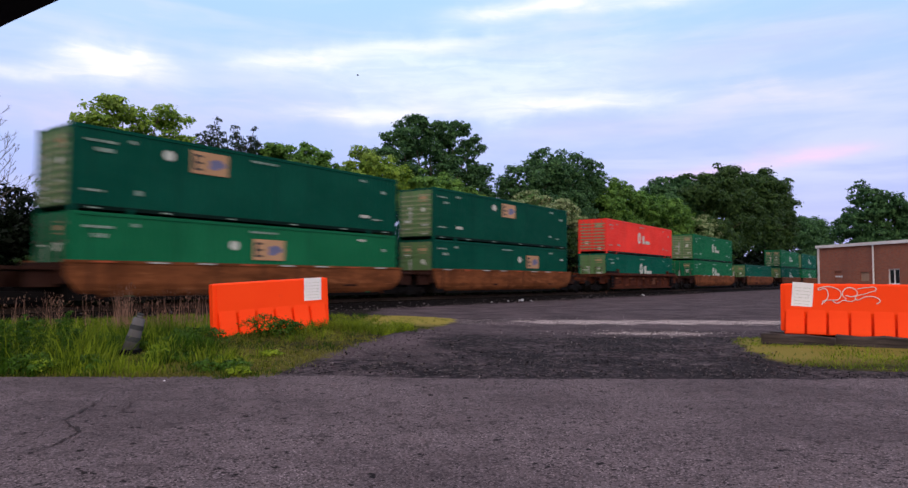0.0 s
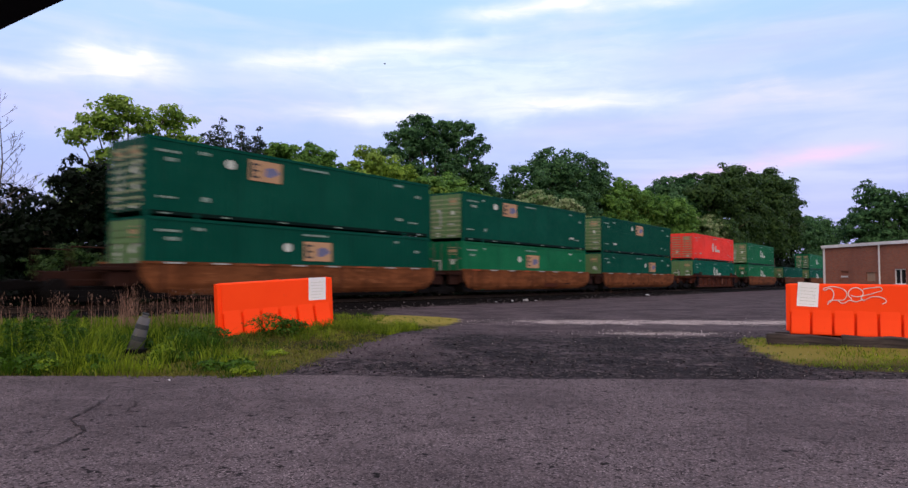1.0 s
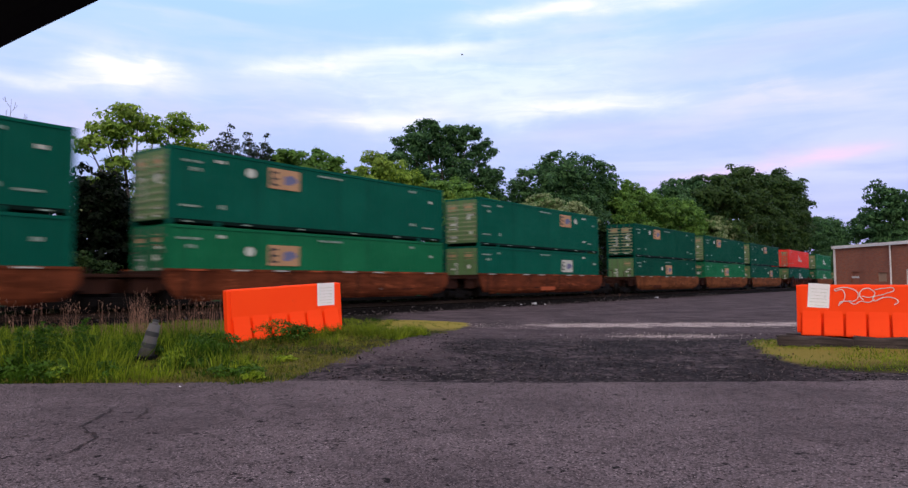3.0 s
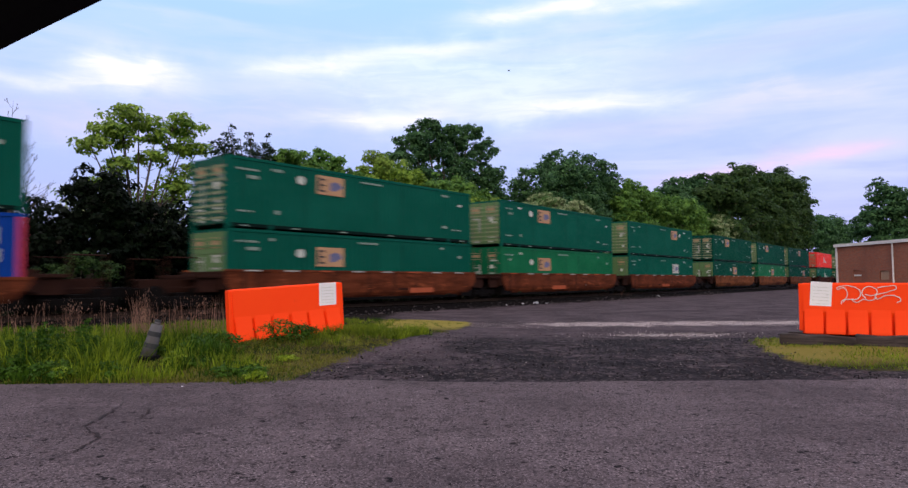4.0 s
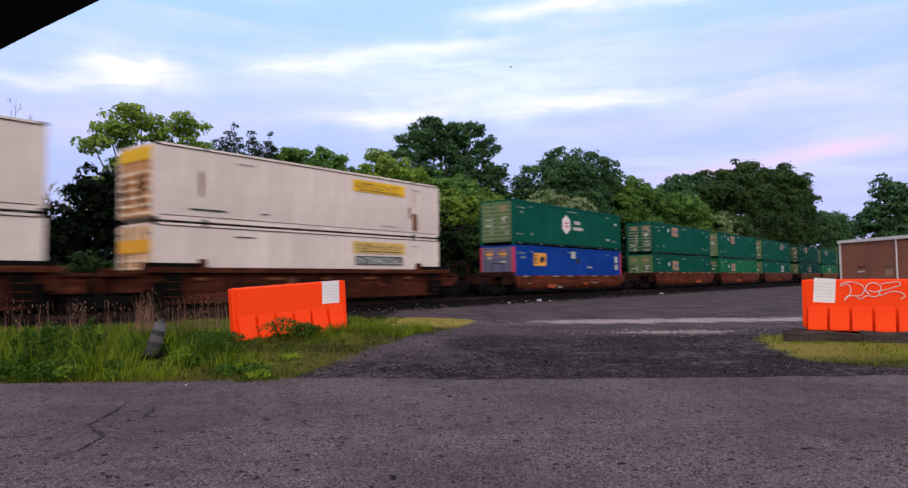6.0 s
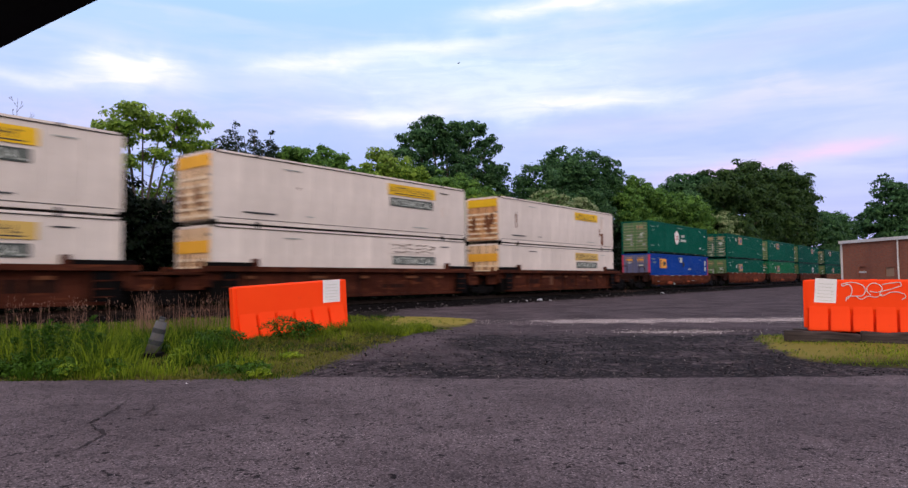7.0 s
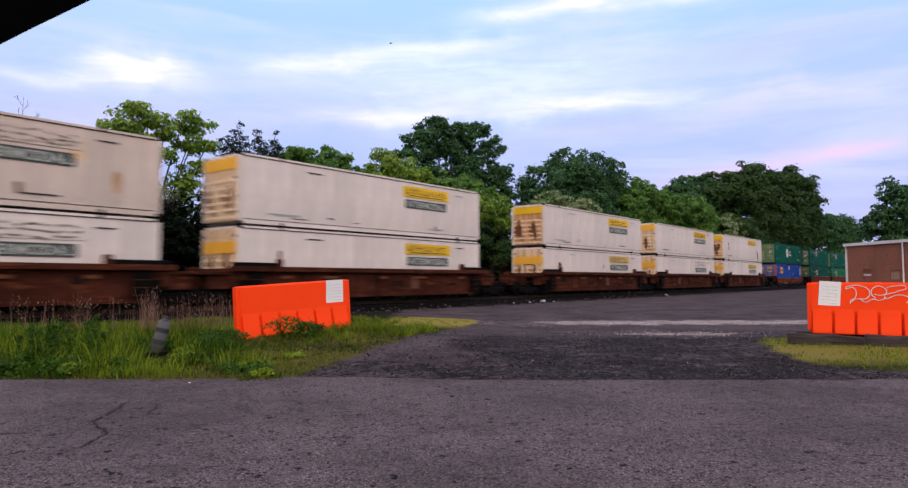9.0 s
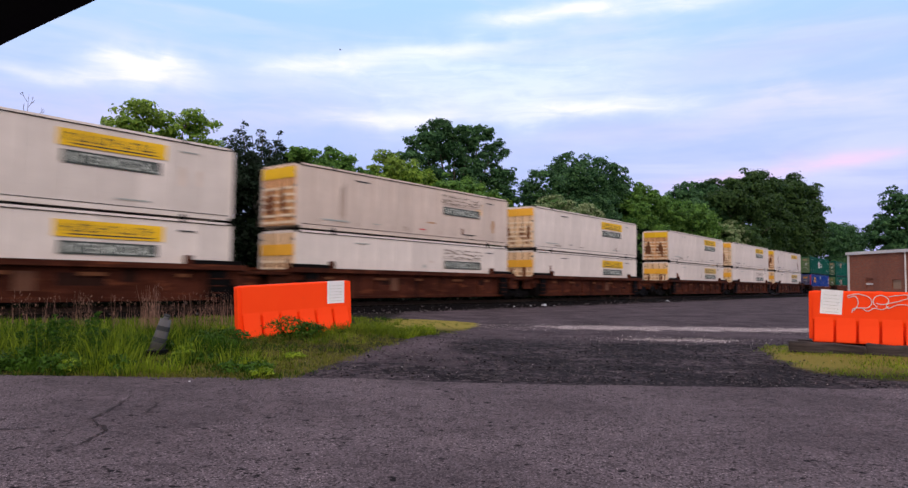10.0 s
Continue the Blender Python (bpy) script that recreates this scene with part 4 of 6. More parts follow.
def well_car(s, style, rear, front, seed=0):
    """One unit under a container at s. rear, front: 'joint', 'end' or 'none'."""
    orange = style != "brown"
    top = 1.58 if style == "low" else 1.90
    mat = M["well_red"] if style in ("rust", "low") else M["well_orange"] if orange else M["well_brown"]
    lab = "scraped red-brown rusty well car carrying stacked containers" if style in ("rust", "low") else "orange-brown rusty well car carrying stacked containers" if orange else "dark brown rusty well car with ribbed sides"
    w = tagged(new("well_car"), lab, "railway car", "well cars of the train")
    m0 = line_pose(s, CENTRE, 0)
    w.matrix_basis = m0
    shared("side_sill", ("side_sill", orange, top), lambda: well_side(orange, top), mat, w, pose(0, -CW / 2 - 0.16, 0))
    shared("side_sill", ("side_sill", orange, top), lambda: well_side(orange, top), mat, w, pose(CL, CW / 2 + 0.16, 0, 0, 0, 180))
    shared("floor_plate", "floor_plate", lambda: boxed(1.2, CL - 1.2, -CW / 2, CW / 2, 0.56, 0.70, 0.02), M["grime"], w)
    for end, kind in ((0, rear), (1, front)):
        turn = pose(0, 0, 0) if end == 0 else pose(CL, 0, 0, 0, 0, 180)
        reach = 1.55 if kind != "end" else 2.75

        def deck(reach=reach):
            bm = bmesh.new()
            box(bm, -reach, -0.05, -0.42, 0.42, 1.05, 1.55, 0.03)
            box(bm, -min(reach, 1.35), -0.10, -1.40, 1.40, 1.60, 1.72, 0.02)
            box(bm, -0.35, -0.08, -1.42, 1.42, 1.15, 1.86, 0.02)
            for y in (-1.2, 1.2):
                box(bm, -1.25, -0.3, y - 0.05, y + 0.05, 1.05, 1.62, 0.01)
            return bm
        shared("end_bulkhead", "end_bulkhead", shade_plates, M["grime"], w, turn)
        shared("end_platform", ("end_platform", kind), deck, M["well_sooty"] if orange else mat, w, turn)
        if kind == "end":
            def coupler():
                bm = bmesh.new()
                box(bm, -3.62, -2.7, -0.10, 0.10, 0.98, 1.22, 0.03)
                box(bm, -3.66, -3.35, -0.22, 0.22, 0.92, 1.28, 0.05)
                tube(bm, (-3.3, 0.3, 0.95), (-3.6, 0.12, 0.55), 0.03)
                return bm
            shared("coupler", "coupler", coupler, M["grime"], w, turn)

            def rail_():
                bm = bmesh.new()
                tube(bm, (-2.5, 0, 1.0), (-2.5, 0, 2.35), 0.025)
                tube(bm, (-2.5, 0, 2.35), (-1.3, 0, 2.35), 0.025)
                tube(bm, (-1.3, 0, 2.35), (-1.3, 0, 1.6), 0.025)
                for zz in (1.25, 1.55):
                    tube(bm, (-2.5, 0, zz), (-1.3, 0, zz), 0.02)
                return bm
            for y in (-1.35, 1.35):
                shared("hand_rail", "hand_rail", rail_, M["well_sooty"], w, turn @ pose(0, y, 0))
        if kind == "end" or (kind == "joint" and end == 0):
            x = -1.72 if kind == "end" else -1.62
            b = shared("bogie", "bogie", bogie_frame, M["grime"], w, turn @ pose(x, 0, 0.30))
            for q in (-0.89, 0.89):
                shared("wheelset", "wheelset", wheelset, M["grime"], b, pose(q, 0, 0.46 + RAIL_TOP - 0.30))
    if not orange:
        # black bars stand in for the shaded recess at the well's ends; lugs and steps
        for x in (-0.35, CL - 1.95):
            shared("end_bracket", "end_bracket", lambda: boxed(0, 2.3, 0, 0.16, 1.92, 2.10, 0.02), M["grime"], w, pose(x, -CW / 2 - 0.22, 0))
        for x in (1.75, CL - 2.0):
            shared("guide_lug", "guide_lug", lambda: boxed(0, 0.24, 0, 0.20, 1.90, 2.26, 0.03), mat, w, pose(x, -CW / 2 - 0.26, 0))
        for x in (0.35, CL - 1.05):
            st = shared("ladder", "ladder_back", lambda: boxed(0, 0.70, 0, 0.05, 0.72, 1.72, 0.01), M["grime"], w, pose(x, -CW / 2 - 0.22, 0))
            for zz in (0.85, 1.12, 1.39):
                shared("rung", "rung", lambda: boxed(0.08, 0.62, -0.03, 0, 0, 0.04), M["well_brown"], st, pose(0, 0, zz))
    # stencils and reflectors along the sill
    rng = random.Random(seed)
    for k in range(5):
        x = 1.6 + k * 3.0 + rng.uniform(-0.4, 0.4)
        shared("stencil", ("stencil", k % 2), lambda k=k: boxed(0, 0.9 if k % 2 else 0.5, -0.006, 0, 0, 0.12), (M["orange_decal"] if rng.random() < 0.5 else M["mark_grey"]) if orange else M["stain"], w, pose(x, -CW / 2 - 0.165, 1.45))
    if rng.random() < 0.8:
        if orange:
            shared("patch", "patch", lambda: boxed(0, 1.9, -0.006, 0, 0, 0.55), M["scrape"] if style == "rust" else M["well_brown"], w, pose(rng.uniform(3, 11), -CW / 2 - 0.165, 0.85))
        else:
            shared("patch", "small_patch", lambda: boxed(0, 0.6, -0.006, 0, 0, 0.62), M["primer"], w, pose(rng.uniform(4, 11), -CW / 2 - 0.045, 0.95))
    # pale plates painted in as the highlights along the ledge's edge
    if orange:
        for k in range(8):
            shared("guide_strip", "guide_strip", lambda: boxed(0, 0.75, -0.006, 0, 0, 0.055), M["mark_grey"] if (k + seed) % 3 else M["scrape"], w, pose(0.7 + k * 1.95, -CW / 2 - 0.232, top - 0.035))
    if style in ("rust", "low"):
        for k in range(9):
            ww, hh = rng.choice((0.5, 0.9, 1.4)), rng.choice((0.14, 0.24, 0.34))
            shared("scrape", ("scrape", ww, hh), lambda ww=ww, hh=hh: blotch(ww, hh), M["scrape"] if k % 3 else M["mark_grey"], w, pose(1.2 + k * 1.6 + rng.uniform(-0.5, 0.5), -CW / 2 - 0.166, top - 0.65 + rng.uniform(-0.1, 0.40)))
    for k in range(4):
        hh = rng.choice((0.18, 0.30, 0.42))
        ww = rng.choice((0.5, 0.9, 1.6))
        shared("grimy_patch", ("grimy", ww, hh), lambda ww=ww, hh=hh: boxed(0, ww, -0.004, 0, 0, hh), M["well_sooty"], w, pose(1.5 + k * 3.4 + rng.uniform(0, 1.6), -CW / 2 - (0.163 if orange else 0.043), 0.98 + rng.uniform(0, 0.35)))
    CARS.append((w, m0))


DG = "dark green corrugated steel container with white markings"
MG = "mid green corrugated steel container with white markings"
WH = "white smooth-sided container with a yellow decal, rust on the doors"
# rear end along the line at the start; lower, upper: (body, sign, sign place); car style; rear and front joint
TRAIN = [
    (143.0, ("green_mid", "rounds", 6.6), ("green_dark", "rounds", 6.6), "orange", "joint", "end"),
    (123.6, ("green_dark", "rounds", 6.6), ("green_mid", "rounds", 6.6), "orange", "joint", "joint"),
    (99.7, ("green_dark", "", 0), None, "orange", "end", "end"),
    (76.3, ("green_mid", "rounds", 6.8), ("green_mid", "rounds", 6.8), "orange", "end", "end"),
    (52.9, ("green_dark", "rounds", 6.9), ("red", "rounds", 6.5), "brown", "end", "end"),
    (29.5, ("green_deep", "tan", 10.2), ("green_deep", "tan", 7.1), "orange", "joint", "end"),
    (10.23, ("green_mid", "tan", 7.25), ("green_deep", "tan", 4.35), "orange", "joint", "joint"),
    (-9.06, ("green_deep", "tan", 7.35), ("green_deep", "tan", 4.4), "orange", "end", "joint"),
    (-32.39, ("green_dark", "pale", 10.15), ("green_dark", "tan_right", 10.0), "rust", "joint", "end"),
    (-51.96, ("green_mid", "tan", 4.45), ("green_dark", "tan", 4.45), "rust", "joint", "joint"),
    (-71.36, ("green_dark", "tan", 4.55), ("green_dark", "tan", 4.55), "rust", "end", "joint"),
    (-94.67, ("blue", "boxes", 2.4), ("green_dark", "hexagon", 6.2), "low", "end", "end"),
    (-118.3, ("white", "yellow", 9.75), ("white", "yellow_only", 9.75), "brown", "joint", "end"),
    (-137.97, ("white", "faded", 9.95), ("white", "yellow", 9.8), "brown", "joint", "joint"),
    (-157.55, ("white", "yellow", 9.85), ("white", "yellow", 9.8), "brown", "end", "joint"),
    (-181.1, ("white", "yellow", 9.75), ("white", "yellow", 9.6), "brown", "joint", "end"),
    (-200.5, ("white", "faded", 9.9), ("white", "faded", 9.75), "brown", "joint", "joint"),
    (-219.8, ("white", "yellow", 9.7), ("white", "yellow", 9.7), "brown", "joint", "joint"),
    (-239.2, ("white", "yellow", 9.7), ("white", "yellow", 9.7), "brown", "end", "joint"),
]
# rust and scrapes: place along, height, width, depth, material
STAINS = {
    (-118.3, 1): [(14.2, 0.75, 0.5, 1.25, "stain"), (14.15, 1.9, 0.42, 1.0, "dingy"), (1.9, 1.45, 0.22, 1.1, "stain"), (13.8, 1.2, 0.2, 0.8, "stain")],
    (-157.55, 0): [(2.1, 1.55, 0.55, 0.75, "stain"), (8.9, 1.7, 0.12, 0.4, "stain")],
    (-200.5, 1): [(11.6, 0.62, 0.22, 0.42, "stain"), (5.6, 0.55, 0.4, 0.22, "dingy"), (8.9, 0.9, 0.9, 0.12, "tan"), (8.2, 0.5, 0.5, 0.1, "ink_red"), (14.6, 1.1, 0.35, 0.9, "tan"), (2.6, 1.3, 0.5, 2.2, "dingier"), (6.9, 0.45, 0.4, 0.3, "dingier"), (13.2, 2.0, 0.9, 0.8, "white_rusty")],
    (-200.5, 0): [(9.0, 1.75, 0.3, 0.16, "dingy"), (8.4, 1.5, 0.25, 0.2, "mark_grey")],
    (-137.97, 1): [(4.2, 1.7, 0.12, 0.12, "stain"), (14.1, 1.4, 0.12, 0.7, "dingy")],
    (-219.8, 0): [(2.0, 1.5, 0.25, 0.7, "ghost"), (5.4, 0.5, 1.1, 0.06, "ghost"), (12.9, 0.7, 0.8, 0.05, "ghost")],
    (-181.1, 1): [(3.0, 0.36, 1.3, 0.07, "ghost"), (6.4, 0.40, 0.6, 0.06, "ghost"), (12.2, 0.5, 0.12, 0.3, "stain")],
    (-157.55, 1): [(3.1, 0.38, 1.4, 0.09, "ghost"), (4.9, 0.62, 0.3, 0.06, "stain"), (9.2, 0.36, 0.5, 0.05, "ghost")],
    (-181.1, 0): [(2.0, 1.6, 0.25, 0.7, "stain")],
    (-219.8, 1): [(14.0, 1.5, 0.3, 0.9, "dingy"), (14.7, 1.5, 0.2, 0.8, "dingy")],
}
LABELS = {"green_dark": DG, "green_deep": DG, "green_mid": MG, "white": WH, "red": "bright red corrugated steel container with white shapes", "blue": "blue corrugated steel container with red corner posts and an orange decal"}


def make_train():
    for i, (s, low, high, style, rear, front) in enumerate(TRAIN):
        well_car(s, style, rear, front, i)
        for lv, spec in ((0, low), (1, high)):
            if spec:
                body, sg, sx = spec
                lb = LABELS[body] if sg != "faded" else "white smooth-sided container with a faded decal and rusty doors"
                container(s, lv, "plate" if body == "white" else "rib", lb, (sg, sx), body, i * 2 + lv, STAINS.get((s, lv), ()))


make_train()

# ---------------------------------------------------------------- barriers and timbers


def barrier(m, label, tag):
    """Water-filled plastic road barrier: sloping fluted skirt, upright top, end lugs."""
    b = tagged(new("traffic_barrier"), label, "barrier", "orange barriers")
    b.matrix_basis = m
    L_, Hh = 2.5, 1.05
    bm = bmesh.new()
    prof = [(-0.08, 0.0), (-0.08, 0.07), (-0.085, 0.36), (-0.124, 0.46), (-0.105, 1.02), (-0.08, Hh), (0.08, Hh), (0.105, 1.02), (0.124, 0.46), (0.085, 0.36), (0.08, 0.07), (0.08, 0.0)]
    extrude_profile(bm, prof, 0.06, L_ - 0.06)
    bmesh.ops.recalc_face_normals(bm, faces=bm.faces)
    bmesh.ops.bevel(bm, geom=[e for e in bm.edges if abs(e.verts[0].co.x - e.verts[1].co.x) < 1e-4], offset=0.02, segments=2, affect="EDGES")
    part("shell", bm, M["barrier"], b)
    # proud panels of the skirt with slots between them
    n = 6
    w = (L_ - 0.16) / n

    def panel():
        bm = bmesh.new()
        vs = []
        for x, inset in ((0.0, 0.0), (w - 0.048, 0.0)):
            for y, z in ((-0.235, 0.02), (-0.23, 0.06), (-0.150, 0.36), (-0.117, 0.54), (-0.09, 0.50), (-0.10, 0.02)):
                vs.append(bm.verts.new((x, y, z)))
        k = 6
        for i in range(k):
            bm.faces.new((vs[i], vs[(i + 1) % k], vs[k + (i + 1) % k], vs[k + i]))
        bm.faces.new(vs[:k][::-1])
        bm.faces.new(vs[k:])
        bmesh.ops.recalc_face_normals(bm, faces=bm.faces)
        bmesh.ops.bevel(bm, geom=bm.edges[:], offset=0.012, segments=2, affect="EDGES")
        return bm
    for i in range(n):
        shared("skirt_panel", "skirt_panel", panel, M["barrier"], b, pose(0.10 + i * w, 0, 0))
        shared("skirt_panel", "skirt_panel", panel, M["barrier"], b, pose(0.10 + (i + 1) * w - 0.025, 0, 0, 0, 0, 180))
    for x in (0.0, L_ - 0.10):
        shared("end_lug", "end_lug", lambda: boxed(0, 0.10, -0.095, 0.095, 0.06, 1.04, 0.025), M["barrier"], b, pose(x, 0, 0))
    shared("filler_cap", "filler_cap", lambda: tube(bmesh.new(), (0, 0, 0), (0, 0, 0.008), 0.06, n=16), M["barrier"], b, pose(L_ / 2, 0, Hh))
    px, pz, pw, ph, tilt = tag
    sheet = part("notice_sheet", boxed(-pw / 2, pw / 2, -0.006, 0, -ph / 2, ph / 2), M["paper"], b, "white printed notice sheet", pose(px, -0.122, pz, 2.2, tilt, 0))
    for k in range(6):
        shared("lettering_bar", "sheet_bar", lambda: boxed(-pw * 0.36, pw * 0.36, -0.002, 0, 0, 0.006), M["mark"], sheet, pose(0, -0.0065, ph * 0.30 - k * ph * 0.12))
    return b


def turned(p, yaw, tilt, z):
    return pose(p[0], p[1], z, 0, tilt, yaw)


left_barrier = barrier(turned((-4.66, 13.12), 39.5, -3.4, 0.19), "orange-red plastic road barrier leaning in the grass", (2.12, 0.79, 0.40, 0.53, 1))
right_barrier = barrier(turned((6.90, 14.30), -29.0, 0.3, 0.245), "orange-red plastic road barrier sprayed with a white tag, on timbers", (0.41, 0.79, 0.39, 0.56, 4))


def spray_tag(owner):
    """The sprayed white letters, each a bent stroke on the barrier's face."""
    def stroke(pts, closed=False):
        cu = bpy.data.curves.new("graffiti_letter", "CURVE")
        cu.dimensions, cu.bevel_depth, cu.bevel_resolution, cu.resolution_u = "3D", 0.009, 1, 10
        sp = cu.splines.new("BEZIER")
        sp.bezier_points.add(len(pts) - 1)
        for bp, (x, z) in zip(sp.bezier_points, pts):
            bp.co = (0.70 + (x - 0.80) * 0.80, -0.122 + (z - 0.8) * 0.035, z)
            bp.handle_left_type = bp.handle_right_type = "AUTO"
        sp.use_cyclic_u = closed
        cu.materials.append(M["trim"])
        ob = new("graffiti_letter", cu)
        ob.parent = owner
        tagged(ob, "white spray paint stroke")
    # D, o, z and the flourish under them
    stroke([(0.92, 0.66), (0.98, 0.72), (1.02, 0.86), (0.95, 0.95), (0.80, 0.93), (0.90, 0.98), (1.12, 0.98), (1.30, 0.88), (1.25, 0.74), (1.08, 0.72), (0.92, 0.70), (0.88, 0.62)])
    stroke([(1.42, 0.74), (1.34, 0.84), (1.42, 0.96), (1.58, 0.96), (1.66, 0.86), (1.56, 0.80), (1.40, 0.82)])
    stroke([(1.66, 0.95), (1.85, 0.98), (2.06, 0.96), (1.90, 0.88), (1.62, 0.75), (1.85, 0.80), (2.05, 0.79), (2.14, 0.72), (2.06, 0.66)])
    stroke([(1.10, 0.72), (1.22, 0.66), (1.36, 0.72), (1.52, 0.70), (1.66, 0.76)])


spray_tag(right_barrier)


def timber(m, length, label):
    bm = boxed(0, length, -0.14, 0.14, -0.04, 0.21, 0.03)
    bmesh.ops.subdivide_edges(bm, edges=bm.edges[:], cuts=4, use_grid_fill=True)
    for v in bm.verts:
        v.co += Vector((0, noise.noise(v.co * 3.1) * 0.06, noise.noise(v.co * 4.3 + Vector((5, 0, 0))) * 0.05))
    tagged(part("timber", bm, M["timber"], at=m), label, "timber", "timbers under the barrier")


timber(pose(6.42, 14.15, 0.055, 0, 1, -31), 1.35, "dark weathered timber baulk under the barrier")
timber(pose(7.60, 13.52, 0.07, 0, 0.5, -29), 2.1, "dark weathered timber baulk sunk in grass")
timber(pose(6.85, 14.72, 0.05, 0, 0, -27), 2.5, "dark weathered timber baulk behind the first one")


def traffic_post():
    """A faded, leaning channelizer post on a rubber foot."""
    p = tagged(new("traffic_post"), "faded grey leaning traffic post on a black rubber base", "traffic post")
    p.matrix_basis = pose(-5.40, 11.35, height_at(-5.40, 11.35) - 0.01)
    part("base", boxed(-0.15, 0.15, -0.15, 0.15, 0, 0.11, 0.03), M["seal"], p, "black rubber base")
    lean = pose(0, 0, 0.08, -6, 13, 0)
    bm = bmesh.new()
    tube(bm, (0, 0, 0), (0, 0, 0.56), 0.125, 0.09, 16)
    tube(bm, (0, 0, 0.56), (0, 0, 0.60), 0.05, 0.05, 12)
    body = part("tube", bm, M["post_grey"], p, "scuffed grey plastic tube", lean, True)
    for z in (0.16, 0.36):
        bm = tube(bmesh.new(), (0, 0, z), (0, 0, z + 0.08), 0.128 - z * 0.055, 0.125 - z * 0.055, 16)
        part("band", bm, M["ink"], body)
    part("handle", tube(bmesh.new(), (-0.05, 0, 0.62), (0.05, 0, 0.62), 0.022, n=8), M["ink"], body)


traffic_post()

# ---------------------------------------------------------------- brick building
A = Vector((33.95, 62.9, 0))
WAY = Vector((0.163, -0.987, 0)).normalized()


def building():
    b = tagged(new("brick_building"), "low flat-roofed red brick building with white trim", "building")
    ang = math.degrees(math.atan2(WAY.y, WAY.x))
    b.matrix_basis = pose(A.x, A.y, 0, 0, 0, ang)
    # local x runs along the front, +y away from the lot
    ln, dp, ht = 34.0, 14.0, 4.45
    wins = [(2.05, 0.95, 1.25, 0.95), (5.1, 1.0, 1.35, 0.75), (8.1, 1.15, 1.1, 1.25), (13.0, 1.15, 1.1, 1.25), (18.0, 1.15, 1.1, 1.25), (23.5, 1.15, 1.1, 1.25)]
    bm = bmesh.new()
    x = 0.0
    for wx, ww, wz, wh in wins:
        box(bm, x, wx, 0, 0.3, -0.1, ht)
        box(bm, wx, wx + ww, 0, 0.3, -0.1, wz)
        box(bm, wx, wx + ww, 0, 0.3, wz + wh, ht)
        x = wx + ww
    box(bm, x, ln, 0, 0.3, -0.1, ht)
    part("wall", bm, M["brick"], b, "red-brown brick front wall")
    part("wall", boxed(0, 0.3, 0.3, dp, -0.1, ht), M["brick"], b)
    part("wall", boxed(ln - 0.3, ln, 0.3, dp, -0.1, ht), M["brick"], b)
    part("wall", boxed(0.3, ln - 0.3, dp - 0.3, dp, -0.1, ht), M["brick"], b)
    part("roof", boxed(-0.1, ln + 0.1, -0.1, dp + 0.1, ht, ht + 0.12, 0.02), M["ink"], b)
    part("roof_trim", boxed(-0.16, ln + 0.16, -0.18, -0.10, ht - 0.10, ht + 0.16, 0.01), M["trim"], b, "white metal roof edging")
    part("corner_trim", boxed(-0.06, 0.14, -0.08, 0.0, -0.1, ht - 0.1, 0.01), M["trim"], b, "white corner board")
    for px in (6.66, 15.5, 26.0):
        bm = tube(bmesh.new(), (px, -0.09, 0.0), (px, -0.09, ht - 0.1), 0.065, n=10)
        part("downspout", bm, M["trim"], b, "white downspout")
    for k, (wx, ww, wz, wh) in enumerate(wins):
        if k < 2:
            wn = part("window", boxed(wx, wx + ww, 0.10, 0.16, wz, wz + wh), M["board"] if k else M["board_red"], b, "boarded window opening")
            if k == 0:
                part("bar", boxed(wx, wx + ww, 0.05, 0.096, wz + 0.42, wz + 0.56), M["trim"], wn, "white board across the window")
            continue
        wn = part("window", boxed(wx, wx + ww, 0.14, 0.16, wz, wz + wh), M["glass"], b)
        bm = bmesh.new()
        for x0, x1, z0, z1 in ((0, 0.08, 0, wh), (ww - 0.08, ww, 0, wh), (0.08, ww - 0.08, 0, 0.08), (0.08, ww - 0.08, wh - 0.08, wh), (ww / 2 - 0.03, ww / 2 + 0.03, 0.08, wh - 0.08)):
            box(bm, wx + x0, wx + x1, 0.06, 0.135, wz + z0, wz + z1)
        part("window_frame", bm, M["trim"], wn, "white window frame")
        part("window_sill", boxed(wx - 0.08, wx + ww + 0.08, -0.07, 0.06, wz - 0.10, wz - 0.003), M["trim"], wn, "white sill")


building()

# ---------------------------------------------------------------- trees


